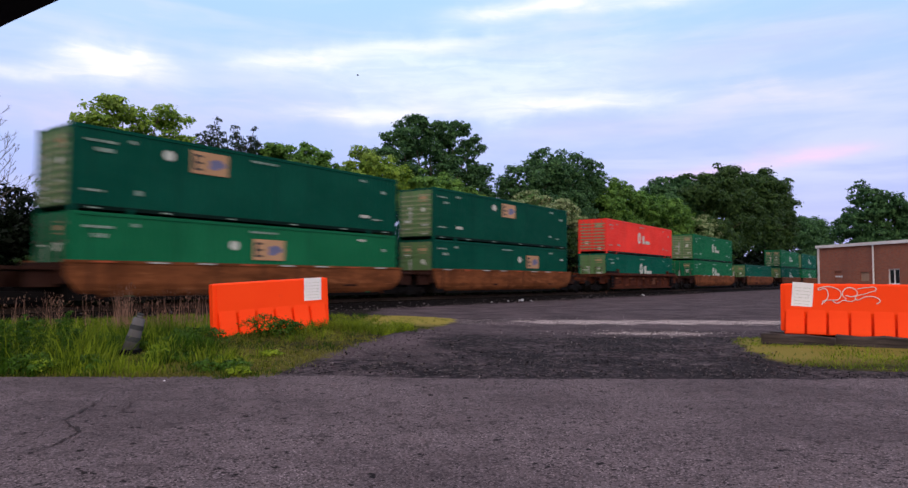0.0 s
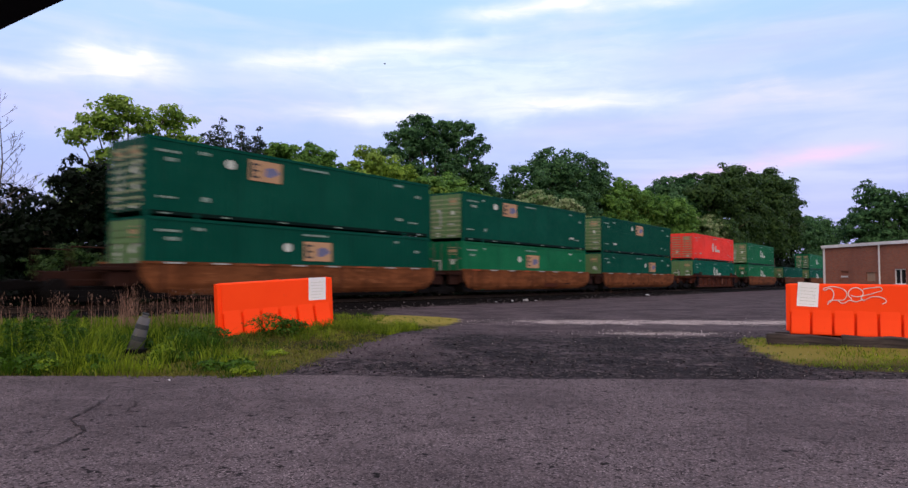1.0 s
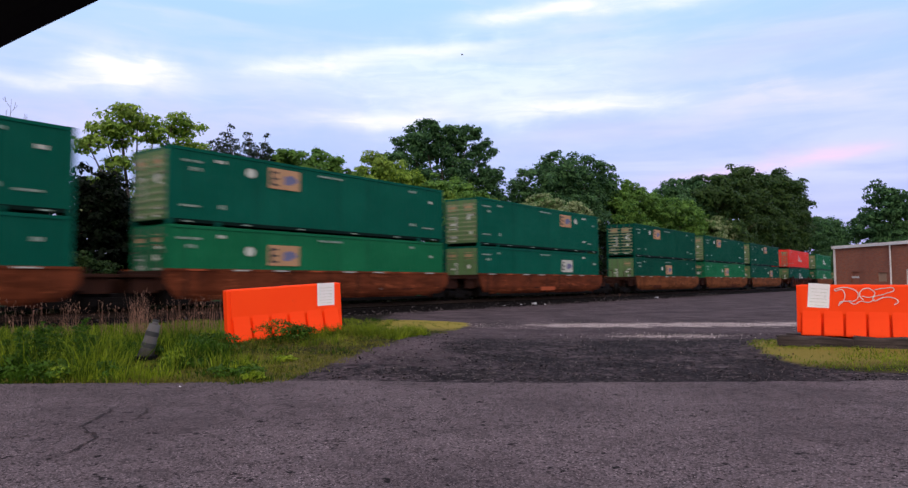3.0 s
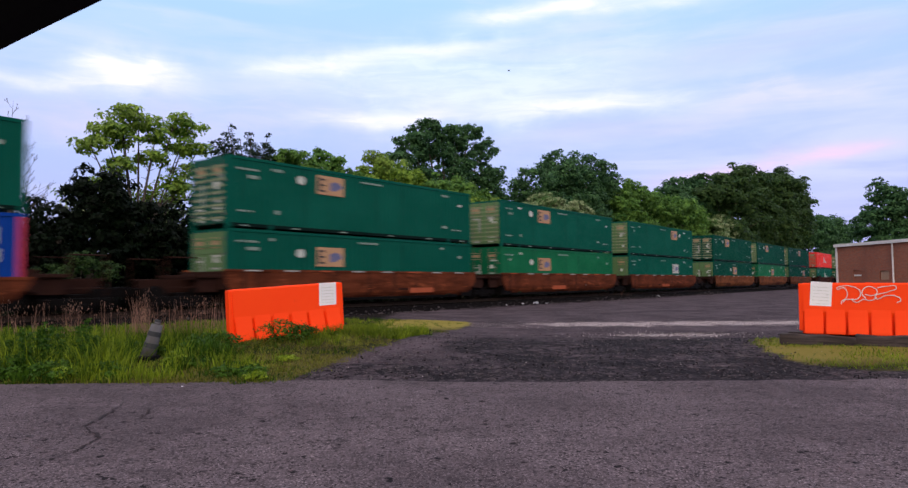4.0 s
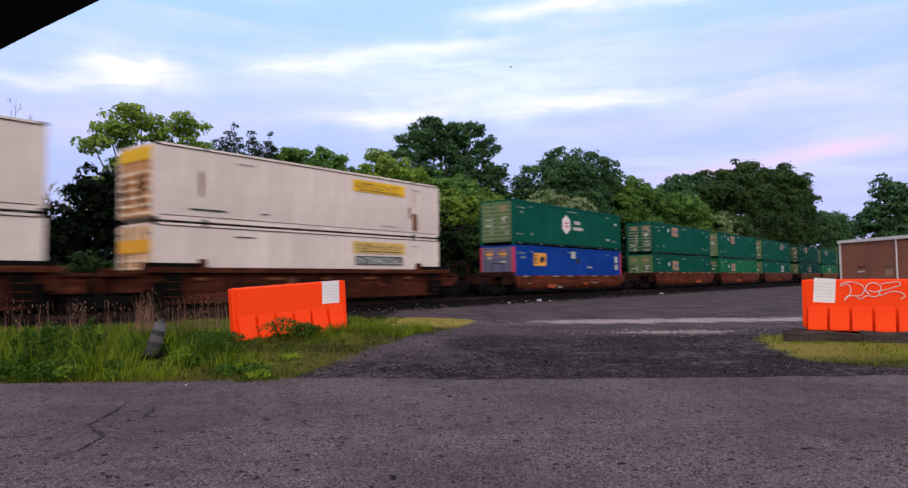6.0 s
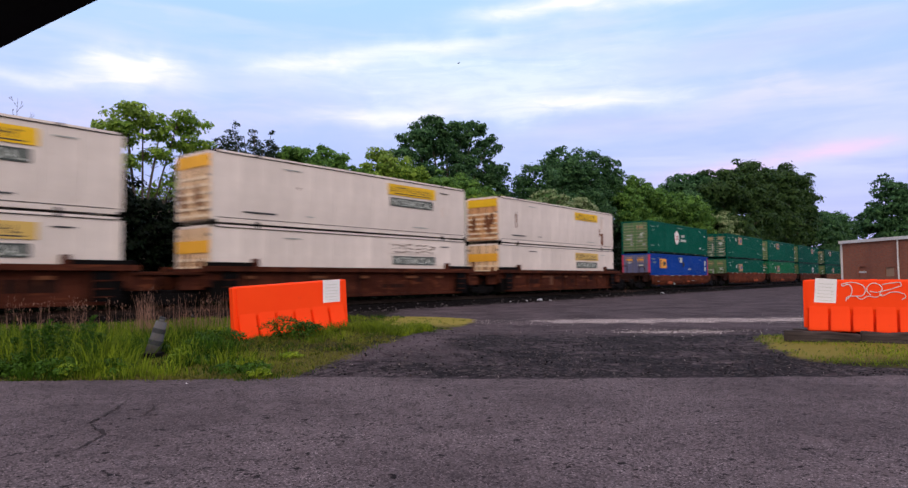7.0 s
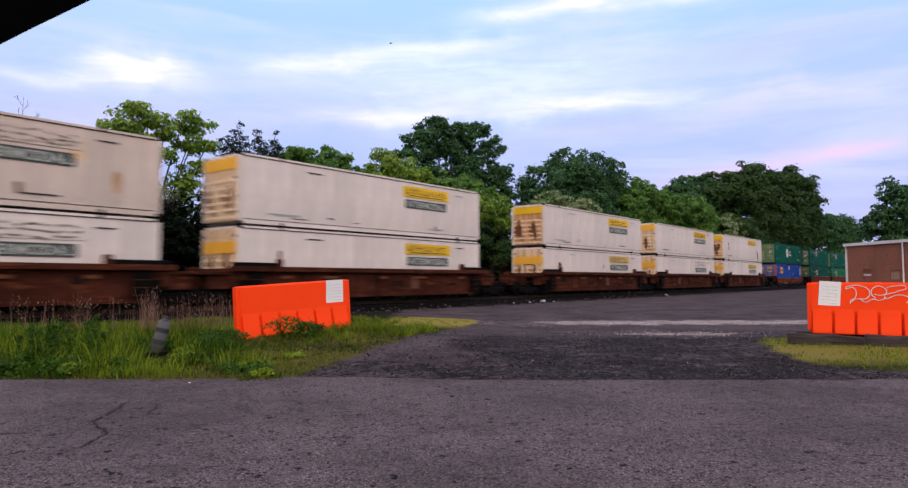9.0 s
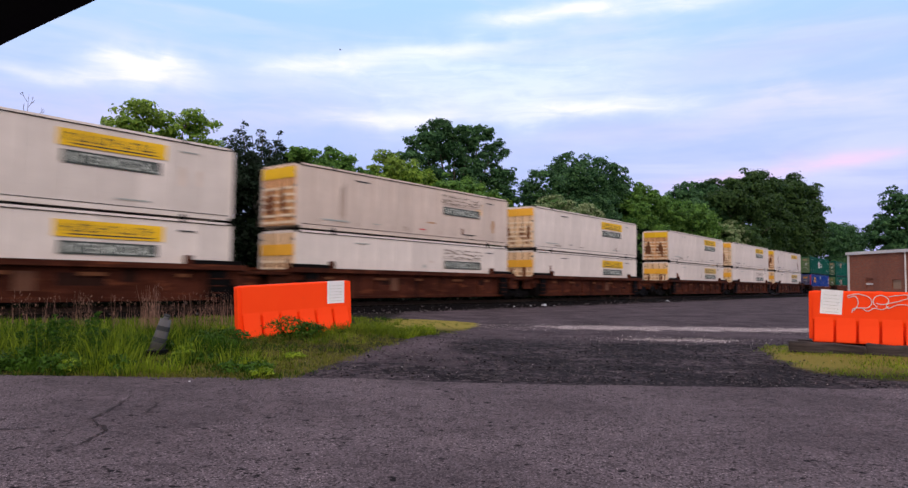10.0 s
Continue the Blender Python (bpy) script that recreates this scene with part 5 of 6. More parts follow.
def leaf_cloud(rng, blobs, count, size, up=0.35, clump=0.20):
    """Small leaves on many domed sprays that fill the given blobs (centre, radii): verts and faces."""
    vol = np.array([b[1][0] * b[1][1] * b[1][2] for b in blobs]) ** 0.72
    vol = vol / vol.sum()
    pts = []
    nor = []
    for (c, rad), share in zip(blobs, vol):
        n = max(40, int(count * share))
        k = int(max(6, min(3.4 / clump ** 2, n / 16)))
        d = rng.normal(size=(k, 3))
        d /= np.linalg.norm(d, axis=1)[:, None]
        rr = rng.uniform(0.08, 1.0, k) ** 0.38 * rng.uniform(0.74, 1.12, k)
        cc = d * rr[:, None] * np.array(rad)
        # bigger sprays take more of the leaves
        cr = clump * float(np.prod(rad)) ** (1 / 3) * rng.uniform(0.5, 1.7, k)
        idx = rng.choice(k, n, p=cr ** 2 / (cr ** 2).sum())
        e = rng.normal(size=(n, 3))
        e /= np.linalg.norm(e, axis=1)[:, None]
        e[:, 2] = np.where(rng.uniform(0, 1, n) < 0.62, np.abs(e[:, 2]), e[:, 2])
        ragged = np.where(rng.uniform(0, 1, n) < 0.06, rng.uniform(1.0, 1.4, n), rng.uniform(0.45, 1.0, n) ** 0.6)
        p = cc[idx] + e * np.array([1.0, 1.0, 0.68]) * (cr[idx] * ragged)[:, None]
        pts.append(p + np.array(c))
        nor.append(e + d[idx] * 0.25)
    p, nr = np.concatenate(pts), np.concatenate(nor)
    n = len(p)
    nr = nr + rng.normal(size=(n, 3)) * 0.40 + np.array([0, 0, up])
    nr /= np.linalg.norm(nr, axis=1)[:, None]
    a = np.cross(nr, rng.normal(size=(n, 3)))
    a /= np.linalg.norm(a, axis=1)[:, None]
    b = np.cross(nr, a)
    sz = size * rng.uniform(0.5, 1.25, n)[:, None]
    quad = np.stack([p - a * sz, p - b * sz * 0.6 + nr * sz * 0.12, p + a * sz, p + b * sz * 0.6 + nr * sz * 0.12], axis=1).reshape(-1, 3)
    return quad, np.arange(4 * n).reshape(-1, 4)


def fast_mesh(name, verts, quads, mat):
    me = bpy.data.meshes.new(name)
    n, k = quads.shape
    me.vertices.add(len(verts))
    me.vertices.foreach_set("co", np.asarray(verts, dtype=np.float32).ravel())
    me.loops.add(n * k)
    me.loops.foreach_set("vertex_index", quads.ravel().astype(np.int32))
    me.polygons.add(n)
    me.polygons.foreach_set("loop_start", np.arange(0, n * k, k, dtype=np.int32))
    me.update(calc_edges=True)
    me.validate()
    me.materials.append(mat)
    return me


def branch(bm, rng, a, way, length, r, depth):
    b = a + way * length
    tube(bm, a, b, r, r * 0.62, 7 if r > 0.06 else 4)
    if depth <= 0:
        return
    for k in range(rng.randint(2, 3)):
        w = (way + Vector((rng.uniform(-0.7, 0.7), rng.uniform(-0.7, 0.7), rng.uniform(0.0, 0.7)))).normalized()
        branch(bm, rng, a + way * length * rng.uniform(0.55, 1.0), w, length * rng.uniform(0.42, 0.68), max(0.007, r * 0.52), depth - 1)


def tree(s, n, blobs, mat, label, count, size, seed, trunk=0.25, name="tree", clump=0.20, at=None):
    """blobs: (along, across, height, radius along, radius across, radius up) in the line's frame."""
    t = tagged(new(name), label, "tree")
    t.matrix_basis = line_pose(s, n, 0) if at is None else at
    top = max(b[2] + b[5] for b in blobs)
    rng = random.Random(seed)
    bm = bmesh.new()
    tube(bm, (0, 0, -0.1), (rng.uniform(-0.3, 0.3), 0, top * 0.45), trunk, trunk * 0.7, 10)
    for b in blobs:
        a = Vector((0, 0, top * rng.uniform(0.2, 0.42)))
        e = Vector((b[0], b[1], b[2]))
        tube(bm, a, e, trunk * 0.5, trunk * 0.16, 7)
        for k in range(4):
            q = a.lerp(e, rng.uniform(0.5, 1.0))
            w = Vector((rng.uniform(-1, 1), rng.uniform(-1, 1), rng.uniform(0.1, 1))).normalized()
            tube(bm, q, q + w * min(b[3], b[5]) * 0.85, trunk * 0.16, trunk * 0.04, 5)
    part("trunk", bm, M["bark"], t, "dark bark trunk and limbs")
    v, f = leaf_cloud(np.random.default_rng(seed), [((b[0], b[1], b[2]), (b[3], b[4], b[5])) for b in blobs], int(count * 1.6), size * 0.80, clump=clump)
    cr = new("crown", fast_mesh("crown", v, f, mat))
    cr.parent = t
    return t


def make_trees():
    # the row beyond the railway, from near to far
    lobes = [(-3.2, 8.6, 0.8), (-2.3, 9.4, 0.9), (-1.4, 10.5, 0.9), (-0.3, 10.2, 1.0), (-1.3, 9.2, 1.1), (0.8, 9.6, 0.8), (2.0, 10.5, 1.0), (3.1, 10.3, 0.9), (2.5, 9.3, 1.0), (3.7, 9.2, 0.7), (0.5, 8.3, 0.9), (3.3, 7.9, 0.9), (-1.5, 7.6, 0.9), (1.6, 6.6, 1.5), (-2.5, 6.6, 0.8)]
    tree(18.5, 36, [(a * 0.88 + 0.2, 0, z, r * 0.95, 1.5, r * 0.55) for a, z, r in lobes], M["leaf_bright"], "airy young tree with bright yellow-green leaves", 7000, 0.15, 11, 0.16, clump=0.34)
    tree(17.8, 37.6, [(0, 0, 5.4, 3.0, 1.6, 1.5), (2.8, 0, 5.0, 2.4, 1.6, 1.3)], M["leaf_pale"], "pale flowering shrub among the trees", 2600, 0.15, 12, 0.12, "shrub", 0.3)
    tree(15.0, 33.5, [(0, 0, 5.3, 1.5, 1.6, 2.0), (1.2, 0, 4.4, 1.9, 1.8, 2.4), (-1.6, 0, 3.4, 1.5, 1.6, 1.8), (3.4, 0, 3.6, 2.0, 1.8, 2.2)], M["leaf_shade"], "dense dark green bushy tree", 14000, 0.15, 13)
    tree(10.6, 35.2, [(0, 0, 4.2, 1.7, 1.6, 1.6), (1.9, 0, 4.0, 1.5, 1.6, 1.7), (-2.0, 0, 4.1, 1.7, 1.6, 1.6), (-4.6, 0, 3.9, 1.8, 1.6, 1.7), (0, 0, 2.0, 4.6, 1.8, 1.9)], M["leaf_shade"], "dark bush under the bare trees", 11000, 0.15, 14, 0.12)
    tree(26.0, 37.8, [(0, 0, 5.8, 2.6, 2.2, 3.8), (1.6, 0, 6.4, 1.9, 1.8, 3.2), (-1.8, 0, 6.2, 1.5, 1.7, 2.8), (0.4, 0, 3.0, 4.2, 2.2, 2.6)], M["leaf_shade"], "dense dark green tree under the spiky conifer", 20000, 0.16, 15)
    tree(32.6, 36.5, [(-3.3, 0, 8.8, 1.4, 1.9, 1.6), (-0.3, 0, 9.1, 1.5, 1.9, 1.7), (1.6, 0, 8.3, 1.5, 1.7, 1.5), (3.0, 0, 8.4, 1.2, 1.6, 1.5), (-1.8, 0, 7.2, 2.2, 2.0, 2.0)], M["leaf_mid"], "bushy green tree with lighter top leaves", 24000, 0.16, 16)
    tree(37.4, 36, [(-0.6, 0, 9.9, 1.2, 1.5, 1.5), (1.6, 0, 9.2, 1.7, 1.8, 1.7), (-2.0, 0, 8.0, 1.5, 1.7, 1.5), (3.8, 0, 8.6, 1.8, 1.8, 2.0), (0.8, 0, 7.2, 2.6, 2.0, 1.8)], M["leaf_bright"], "bright yellow-green leafy tree", 15000, 0.16, 17, 0.18, clump=0.26)
    tree(44.8, 35, [(0, 0, 8.6, 3.0, 2.4, 2.0), (3.6, 0, 8.0, 2.2, 2.2, 1.9), (-2.6, 0, 7.6, 2.1, 2.2, 2.0)], M["leaf_mid"], "leafy green tree with sunlit yellowish leaves", 22000, 0.17, 18)
    tree(42.6, 33.6, [(0, 0, 7.2, 2.2, 1.6, 1.6), (3.0, 0, 7.4, 2.0, 1.6, 1.6), (6.2, 0, 6.8, 2.0, 1.6, 1.6)], M["leaf_bright"], "bright yellow-green bush beside the railway", 8000, 0.16, 32, 0.14, clump=0.26)
    tree(53.1, 42, [(-7.6, 0, 12.2, 1.6, 1.8, 1.3), (-5.0, 0, 14.3, 1.9, 2.0, 1.6), (-3.2, 0, 16.1, 1.5, 1.8, 1.3), (-0.6, 0, 16.4, 1.5, 1.8, 1.2), (2.0, 0, 16.0, 1.4, 1.8, 1.4), (4.2, 0, 17.0, 1.3, 1.8, 1.3), (6.4, 0, 15.6, 1.5, 1.8, 1.5), (-1.4, 0, 14.2, 1.9, 2.2, 1.5), (2.6, 0, 13.8, 2.1, 2.2, 1.6), (6.2, 0, 13.2, 1.6, 2.0, 1.5), (-3.8, 0, 12.0, 2.4, 2.2, 1.6), (0.8, 0, 11.8, 2.6, 2.4, 1.8), (4.4, 0, 11.2, 2.0, 2.0, 1.6), (-1.0, 0, 9.4, 3.6, 2.4, 2.0)],
         M["leaf_dark"], "tall dark green tree with sky showing between limbs", 24000, 0.20, 19, 0.32, clump=0.26)
    tree(61.3, 42, [(0.4, 0, 12.9, 1.2, 1.6, 1.5), (-0.6, 0, 10.8, 1.6, 1.8, 2.0), (1.0, 0, 10.6, 1.2, 1.6, 1.4), (0, 0, 8.0, 2.0, 1.8, 2.4)], M["leaf_dark"], "slim dark green tree beside the tall one", 8000, 0.20, 20)
    tree(75.5, 40, [(-1.5, 0, 14.6, 4.4, 3.6, 3.6), (-8.4, 0, 11.4, 3.2, 3.0, 3.3), (5.0, 0, 14.2, 4.4, 3.4, 3.6), (10.5, 0, 12.8, 3.6, 3.2, 3.4), (1.0, 0, 9.6, 9.0, 4.2, 4.2), (-9.6, 0, 8.2, 2.8, 2.8, 3.2), (11.5, 0, 9.0, 3.0, 2.8, 3.4)],
         M["leaf_dark"], "large rounded dark green tree", 40000, 0.24, 21, 0.4)
    tree(60.0, 33.5, [(-1.6, 0, 8.8, 2.2, 2.0, 1.5), (3.2, 0, 8.4, 2.4, 2.0, 1.6), (-4.0, 0, 7.4, 1.8, 1.8, 1.6), (6.6, 0, 7.6, 1.6, 1.8, 1.3)], M["leaf_pale"], "pale flowering tree along the railway", 16000, 0.19, 22, 0.16)
    tree(86.0, 36, [(-1.2, 0, 12.8, 2.0, 2.2, 2.0), (2.4, 0, 12.2, 2.4, 2.4, 2.0), (5.4, 0, 11.8, 2.4, 2.4, 2.2), (-3.6, 0, 10.6, 2.2, 2.2, 2.4), (1.0, 0, 7.6, 6.0, 3.0, 3.8)], M["leaf_mid"], "leafy green tree with bright top leaves", 22000, 0.24, 23)
    tree(103.0, 35.5, [(-4.0, 0, 11.6, 3.4, 3.0, 2.3), (0, 0, 11.4, 3.6, 3.0, 2.4), (4.6, 0, 11.2, 3.4, 3.0, 2.3), (-9, 0, 11.2, 2.6, 2.6, 2.4), (0, 0, 7.0, 9.0, 3.4, 3.8)], M["leaf_mid"], "leafy green tree beside the railway", 24000, 0.27, 24)
    tree(113.0, 33.0, [(-2.0, 0, 9.8, 3.2, 2.2, 2.4), (3.4, 0, 9.8, 3.2, 2.2, 2.4)], M["leaf_pale"], "pale green tree beside the railway", 9000, 0.26, 25)
    tree(114.0, 38, [(-7.0, 0, 14.2, 3.0, 3.4, 3.0), (0, 0, 16.2, 3.8, 3.8, 3.1), (7.0, 0, 16.6, 4.0, 3.8, 3.4), (0, 0, 11.5, 9.5, 4.6, 5.0)], M["leaf_dark"], "tall dark green tree in the far row", 24000, 0.34, 26, 0.4, clump=0.24)
    tree(123.0, 34, [(-8.0, 0, 15.6, 5.0, 4.0, 3.8), (4.0, 0, 17.6, 5.6, 4.4, 4.4), (15.5, 0, 19.2, 5.6, 4.4, 4.8), (20.0, 0, 13.5, 6.5, 4.4, 6.0), (4.0, 0, 10.0, 14.0, 4.4, 6.2)], M["leaf_olive"], "very large olive-green tree with a dense crown", 34000, 0.36, 27, 0.6, clump=0.24)
    tree(163.0, 33.5, [(-11.0, 0, 20.0, 6.0, 4.4, 4.9), (0.0, 0, 20.9, 6.0, 4.4, 5.0), (10.5, 0, 20.3, 5.4, 4.4, 4.9), (17.0, 0, 16.0, 4.2, 4.0, 5.4), (3.0, 0, 12.0, 17.0, 4.4, 7.5)], M["leaf_olive"], "large olive-green tree at the bend of the row", 34000, 0.42, 28, 0.6, clump=0.24)
    tree(226.0, 33.5, [(-24.0, 0, 14.0, 9.0, 4.4, 4.4), (-6.0, 0, 16.0, 10.0, 4.4, 4.8), (12.0, 0, 15.6, 9.0, 4.4, 4.4), (27.0, 0, 9.5, 8.0, 4.4, 4.4), (0, 0, 7.0, 34.0, 4.4, 6.5)], M["leaf_dark"], "distant dark green trees' joined crown ending the row", 24000, 0.46, 29, 0.5)
    tree(0, 0, [(-0.5, 0, 11.2, 3.2, 3.4, 3.6), (-2.8, 0, 8.8, 2.4, 3.0, 2.4), (2.8, 0, 10.6, 3.0, 3.0, 3.2), (6.0, 0, 10.0, 3.4, 3.2, 3.2), (10, 0, 9.4, 3.6, 3.2, 3.4), (0, 0, 6.6, 4.2, 3.6, 2.4), (6, 0, 6.0, 6.0, 3.6, 2.8)],
         M["leaf_dark"], "dark green tree rising behind the brick building", 26000, 0.27, 30, 0.4, at=pose(58.4, 94.4, 0))
    tree(13.2, 30.6, [(-0.9, 0, 1.8, 0.8, 0.7, 0.5), (0.1, 0, 2.3, 0.7, 0.7, 0.5), (1.1, 0, 1.9, 0.8, 0.7, 0.5)], M["leaf_olive"], "low leafy green shrub beside the railway", 1900, 0.08, 33, 0.05, "shrub", 0.3)
    # lower crowns set apart in darker leaves; the colour carries their shade
    for k, (s, n, r, z, up) in enumerate(((29.5, 36.6, 2.6, 5.0, 3.0), (34.2, 36.0, 3.6, 4.4, 3.0), (46.0, 34.6, 5.5, 4.2, 3.0), (61.0, 33.6, 7.0, 4.4, 2.8))):
        tree(s, n, [(-r * 0.4, 0, z, r * 0.6, 2.2, up), (r * 0.45, 0, z * 0.9, r * 0.65, 2.2, up)], M["leaf_olive"], "lower crown in darker leaves that stand in for shade below taller crowns", 9000, 0.16, 50 + k, 0.12)
    # the conifer with its bare spiky leaders
    t = tagged(new("conifer"), "dark spiky conifer with several leaders", "tree")
    t.matrix_basis = line_pose(26.2, 37, 0)
    rng = random.Random(31)
    bm = bmesh.new()
    tips = [(-2.6, 10.1), (-1.5, 11.2), (-0.6, 10.5), (0.2, 11.2), (1.5, 11.2), (0.9, 10.4), (2.5, 9.9), (-2.1, 10.3), (2.0, 10.5)]
    tube(bm, (0, 0, -0.1), (0, 0, 6.5), 0.24, 0.16, 9)
    blobs = []
    for dx, top in tips:
        part("leader", tube(bmesh.new(), (0, 0, 5.5), (dx, 0, top), 0.09, 0.02, 6), M["bark"], t)
        for k in range(8):
            f = k / 7
            blobs.append(((dx * (1 - 0.25 * f) + rng.uniform(-0.25, 0.25) * f, rng.uniform(-0.4, 0.4), top - 0.15 - 2.9 * f), (0.22 + 0.95 * f, 0.3 + 0.6 * f, 0.34)))
    part("trunk", bm, M["bark"], t, "dark trunk with several leaders")
    v, f = leaf_cloud(np.random.default_rng(31), blobs, 21000, 0.085, 0.6, 0.5)
    cr = new("crown", fast_mesh("crown", v, f, M["needle"]))
    cr.parent = t
    # bare trees: a straight leader with rising side branches
    for k, (s, n, hgt) in enumerate(((11.7, 34.0, 9.7), (9.6, 33.0, 7.0), (13.0, 35.8, 7.0))):
        bt = tagged(new("bare_tree"), "thin leafless grey tree with fine twigs", "tree", "bare trees by the railway")
        bt.matrix_basis = line_pose(s, n, 0)
        bm = bmesh.new()
        rng = random.Random(40 + k)
        pts = [Vector((0.10 * math.sin(q * 1.3 + k), 0.06 * math.cos(q * 1.7), -0.1 + (hgt + 0.1) * q / 9)) for q in range(10)]
        for q in range(9):
            tube(bm, pts[q], pts[q + 1], 0.085 * (1 - q / 9.4), 0.085 * (1 - (q + 1) / 9.4), 6)
        for q in range(22):
            f = 0.36 + 0.60 * q / 21
            a = pts[0].lerp(pts[-1], f)
            a = Vector((pts[min(9, int(f * 9))].x, pts[min(9, int(f * 9))].y, a.z))
            w = Vector(((-1) ** q * rng.uniform(0.5, 1.0), rng.uniform(-0.6, 0.6), rng.uniform(0.55, 1.1))).normalized()
            branch(bm, rng, a, w, (1.10 - f) * rng.uniform(1.4, 2.6), 0.026 * (1.3 - f), 3 if f < 0.7 else 2)
        part("trunk", bm, M["bark"], bt)


make_trees()


def undergrowth():
    rng = np.random.default_rng(5)
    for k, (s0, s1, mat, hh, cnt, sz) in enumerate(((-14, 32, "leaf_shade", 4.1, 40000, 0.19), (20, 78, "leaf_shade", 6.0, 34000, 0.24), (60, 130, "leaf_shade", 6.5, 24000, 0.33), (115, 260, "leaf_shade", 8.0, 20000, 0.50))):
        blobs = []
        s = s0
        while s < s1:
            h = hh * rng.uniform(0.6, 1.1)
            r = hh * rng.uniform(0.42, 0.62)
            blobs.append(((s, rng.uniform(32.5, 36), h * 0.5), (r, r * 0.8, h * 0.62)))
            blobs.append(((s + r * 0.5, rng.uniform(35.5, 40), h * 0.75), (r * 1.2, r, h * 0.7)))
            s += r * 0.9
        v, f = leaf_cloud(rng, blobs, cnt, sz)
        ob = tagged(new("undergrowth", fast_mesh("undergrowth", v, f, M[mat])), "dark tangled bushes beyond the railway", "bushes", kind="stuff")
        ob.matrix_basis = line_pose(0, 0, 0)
    # backdrop row of the same leaves, added to close gaps onto the sky
    blobs = []
    for i in range(70):
        blobs.append(((-25 + i * 2.6, rng.uniform(44, 52), rng.uniform(1.2, 4.5)), (rng.uniform(2.5, 4), 2.5, rng.uniform(2.5, 3.6))))
    for i in range(45):
        blobs.append(((-25 + i * 2.0, rng.uniform(41, 43), 1.4), (2.2, 1.5, 1.9)))
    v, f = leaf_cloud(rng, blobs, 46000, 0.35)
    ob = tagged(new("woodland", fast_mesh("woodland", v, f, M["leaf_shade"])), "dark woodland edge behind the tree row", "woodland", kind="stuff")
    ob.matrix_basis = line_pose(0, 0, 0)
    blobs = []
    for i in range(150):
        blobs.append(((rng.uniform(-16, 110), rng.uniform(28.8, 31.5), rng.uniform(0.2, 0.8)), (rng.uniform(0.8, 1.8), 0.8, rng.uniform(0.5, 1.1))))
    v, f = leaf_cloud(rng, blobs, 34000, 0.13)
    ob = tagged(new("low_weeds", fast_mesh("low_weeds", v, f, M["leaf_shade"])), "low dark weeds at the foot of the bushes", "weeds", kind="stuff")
    ob.matrix_basis = line_pose(0, 0, 0)


undergrowth()

# ---------------------------------------------------------------- grass, weeds, stones


def blades(rng, x, y, h, w, bend, lean=None):
    """Bent tapering blades as two stacked faces each: verts and quads."""
    n = len(x)
    z = np.array([height_at(a, b) for a, b in zip(x, y)]) - 0.01
    a = rng.uniform(0, math.tau, n)
    side = np.stack([np.cos(a), np.sin(a), np.zeros(n)], 1) * w[:, None]
    lean = rng.normal(size=(n, 2)) * bend if lean is None else lean
    base = np.stack([x, y, z], 1)
    mid = base + np.stack([lean[:, 0] * h * 0.35, lean[:, 1] * h * 0.35, h * 0.55], 1)
    tip = base + np.stack([lean[:, 0] * h, lean[:, 1] * h, h * (1 - 0.3 * np.minimum(1, np.abs(lean).sum(1)))], 1)
    v = np.stack([base - side, base + side, mid + side * 0.75, mid - side * 0.75, tip + side * 0.12, tip - side * 0.12], 1).reshape(-1, 3)
    i = np.arange(n)[:, None] * 6
    q = np.concatenate([i + np.array([[0, 1, 2, 3]]), i + np.array([[3, 2, 4, 5]])], 0)
    return v, q


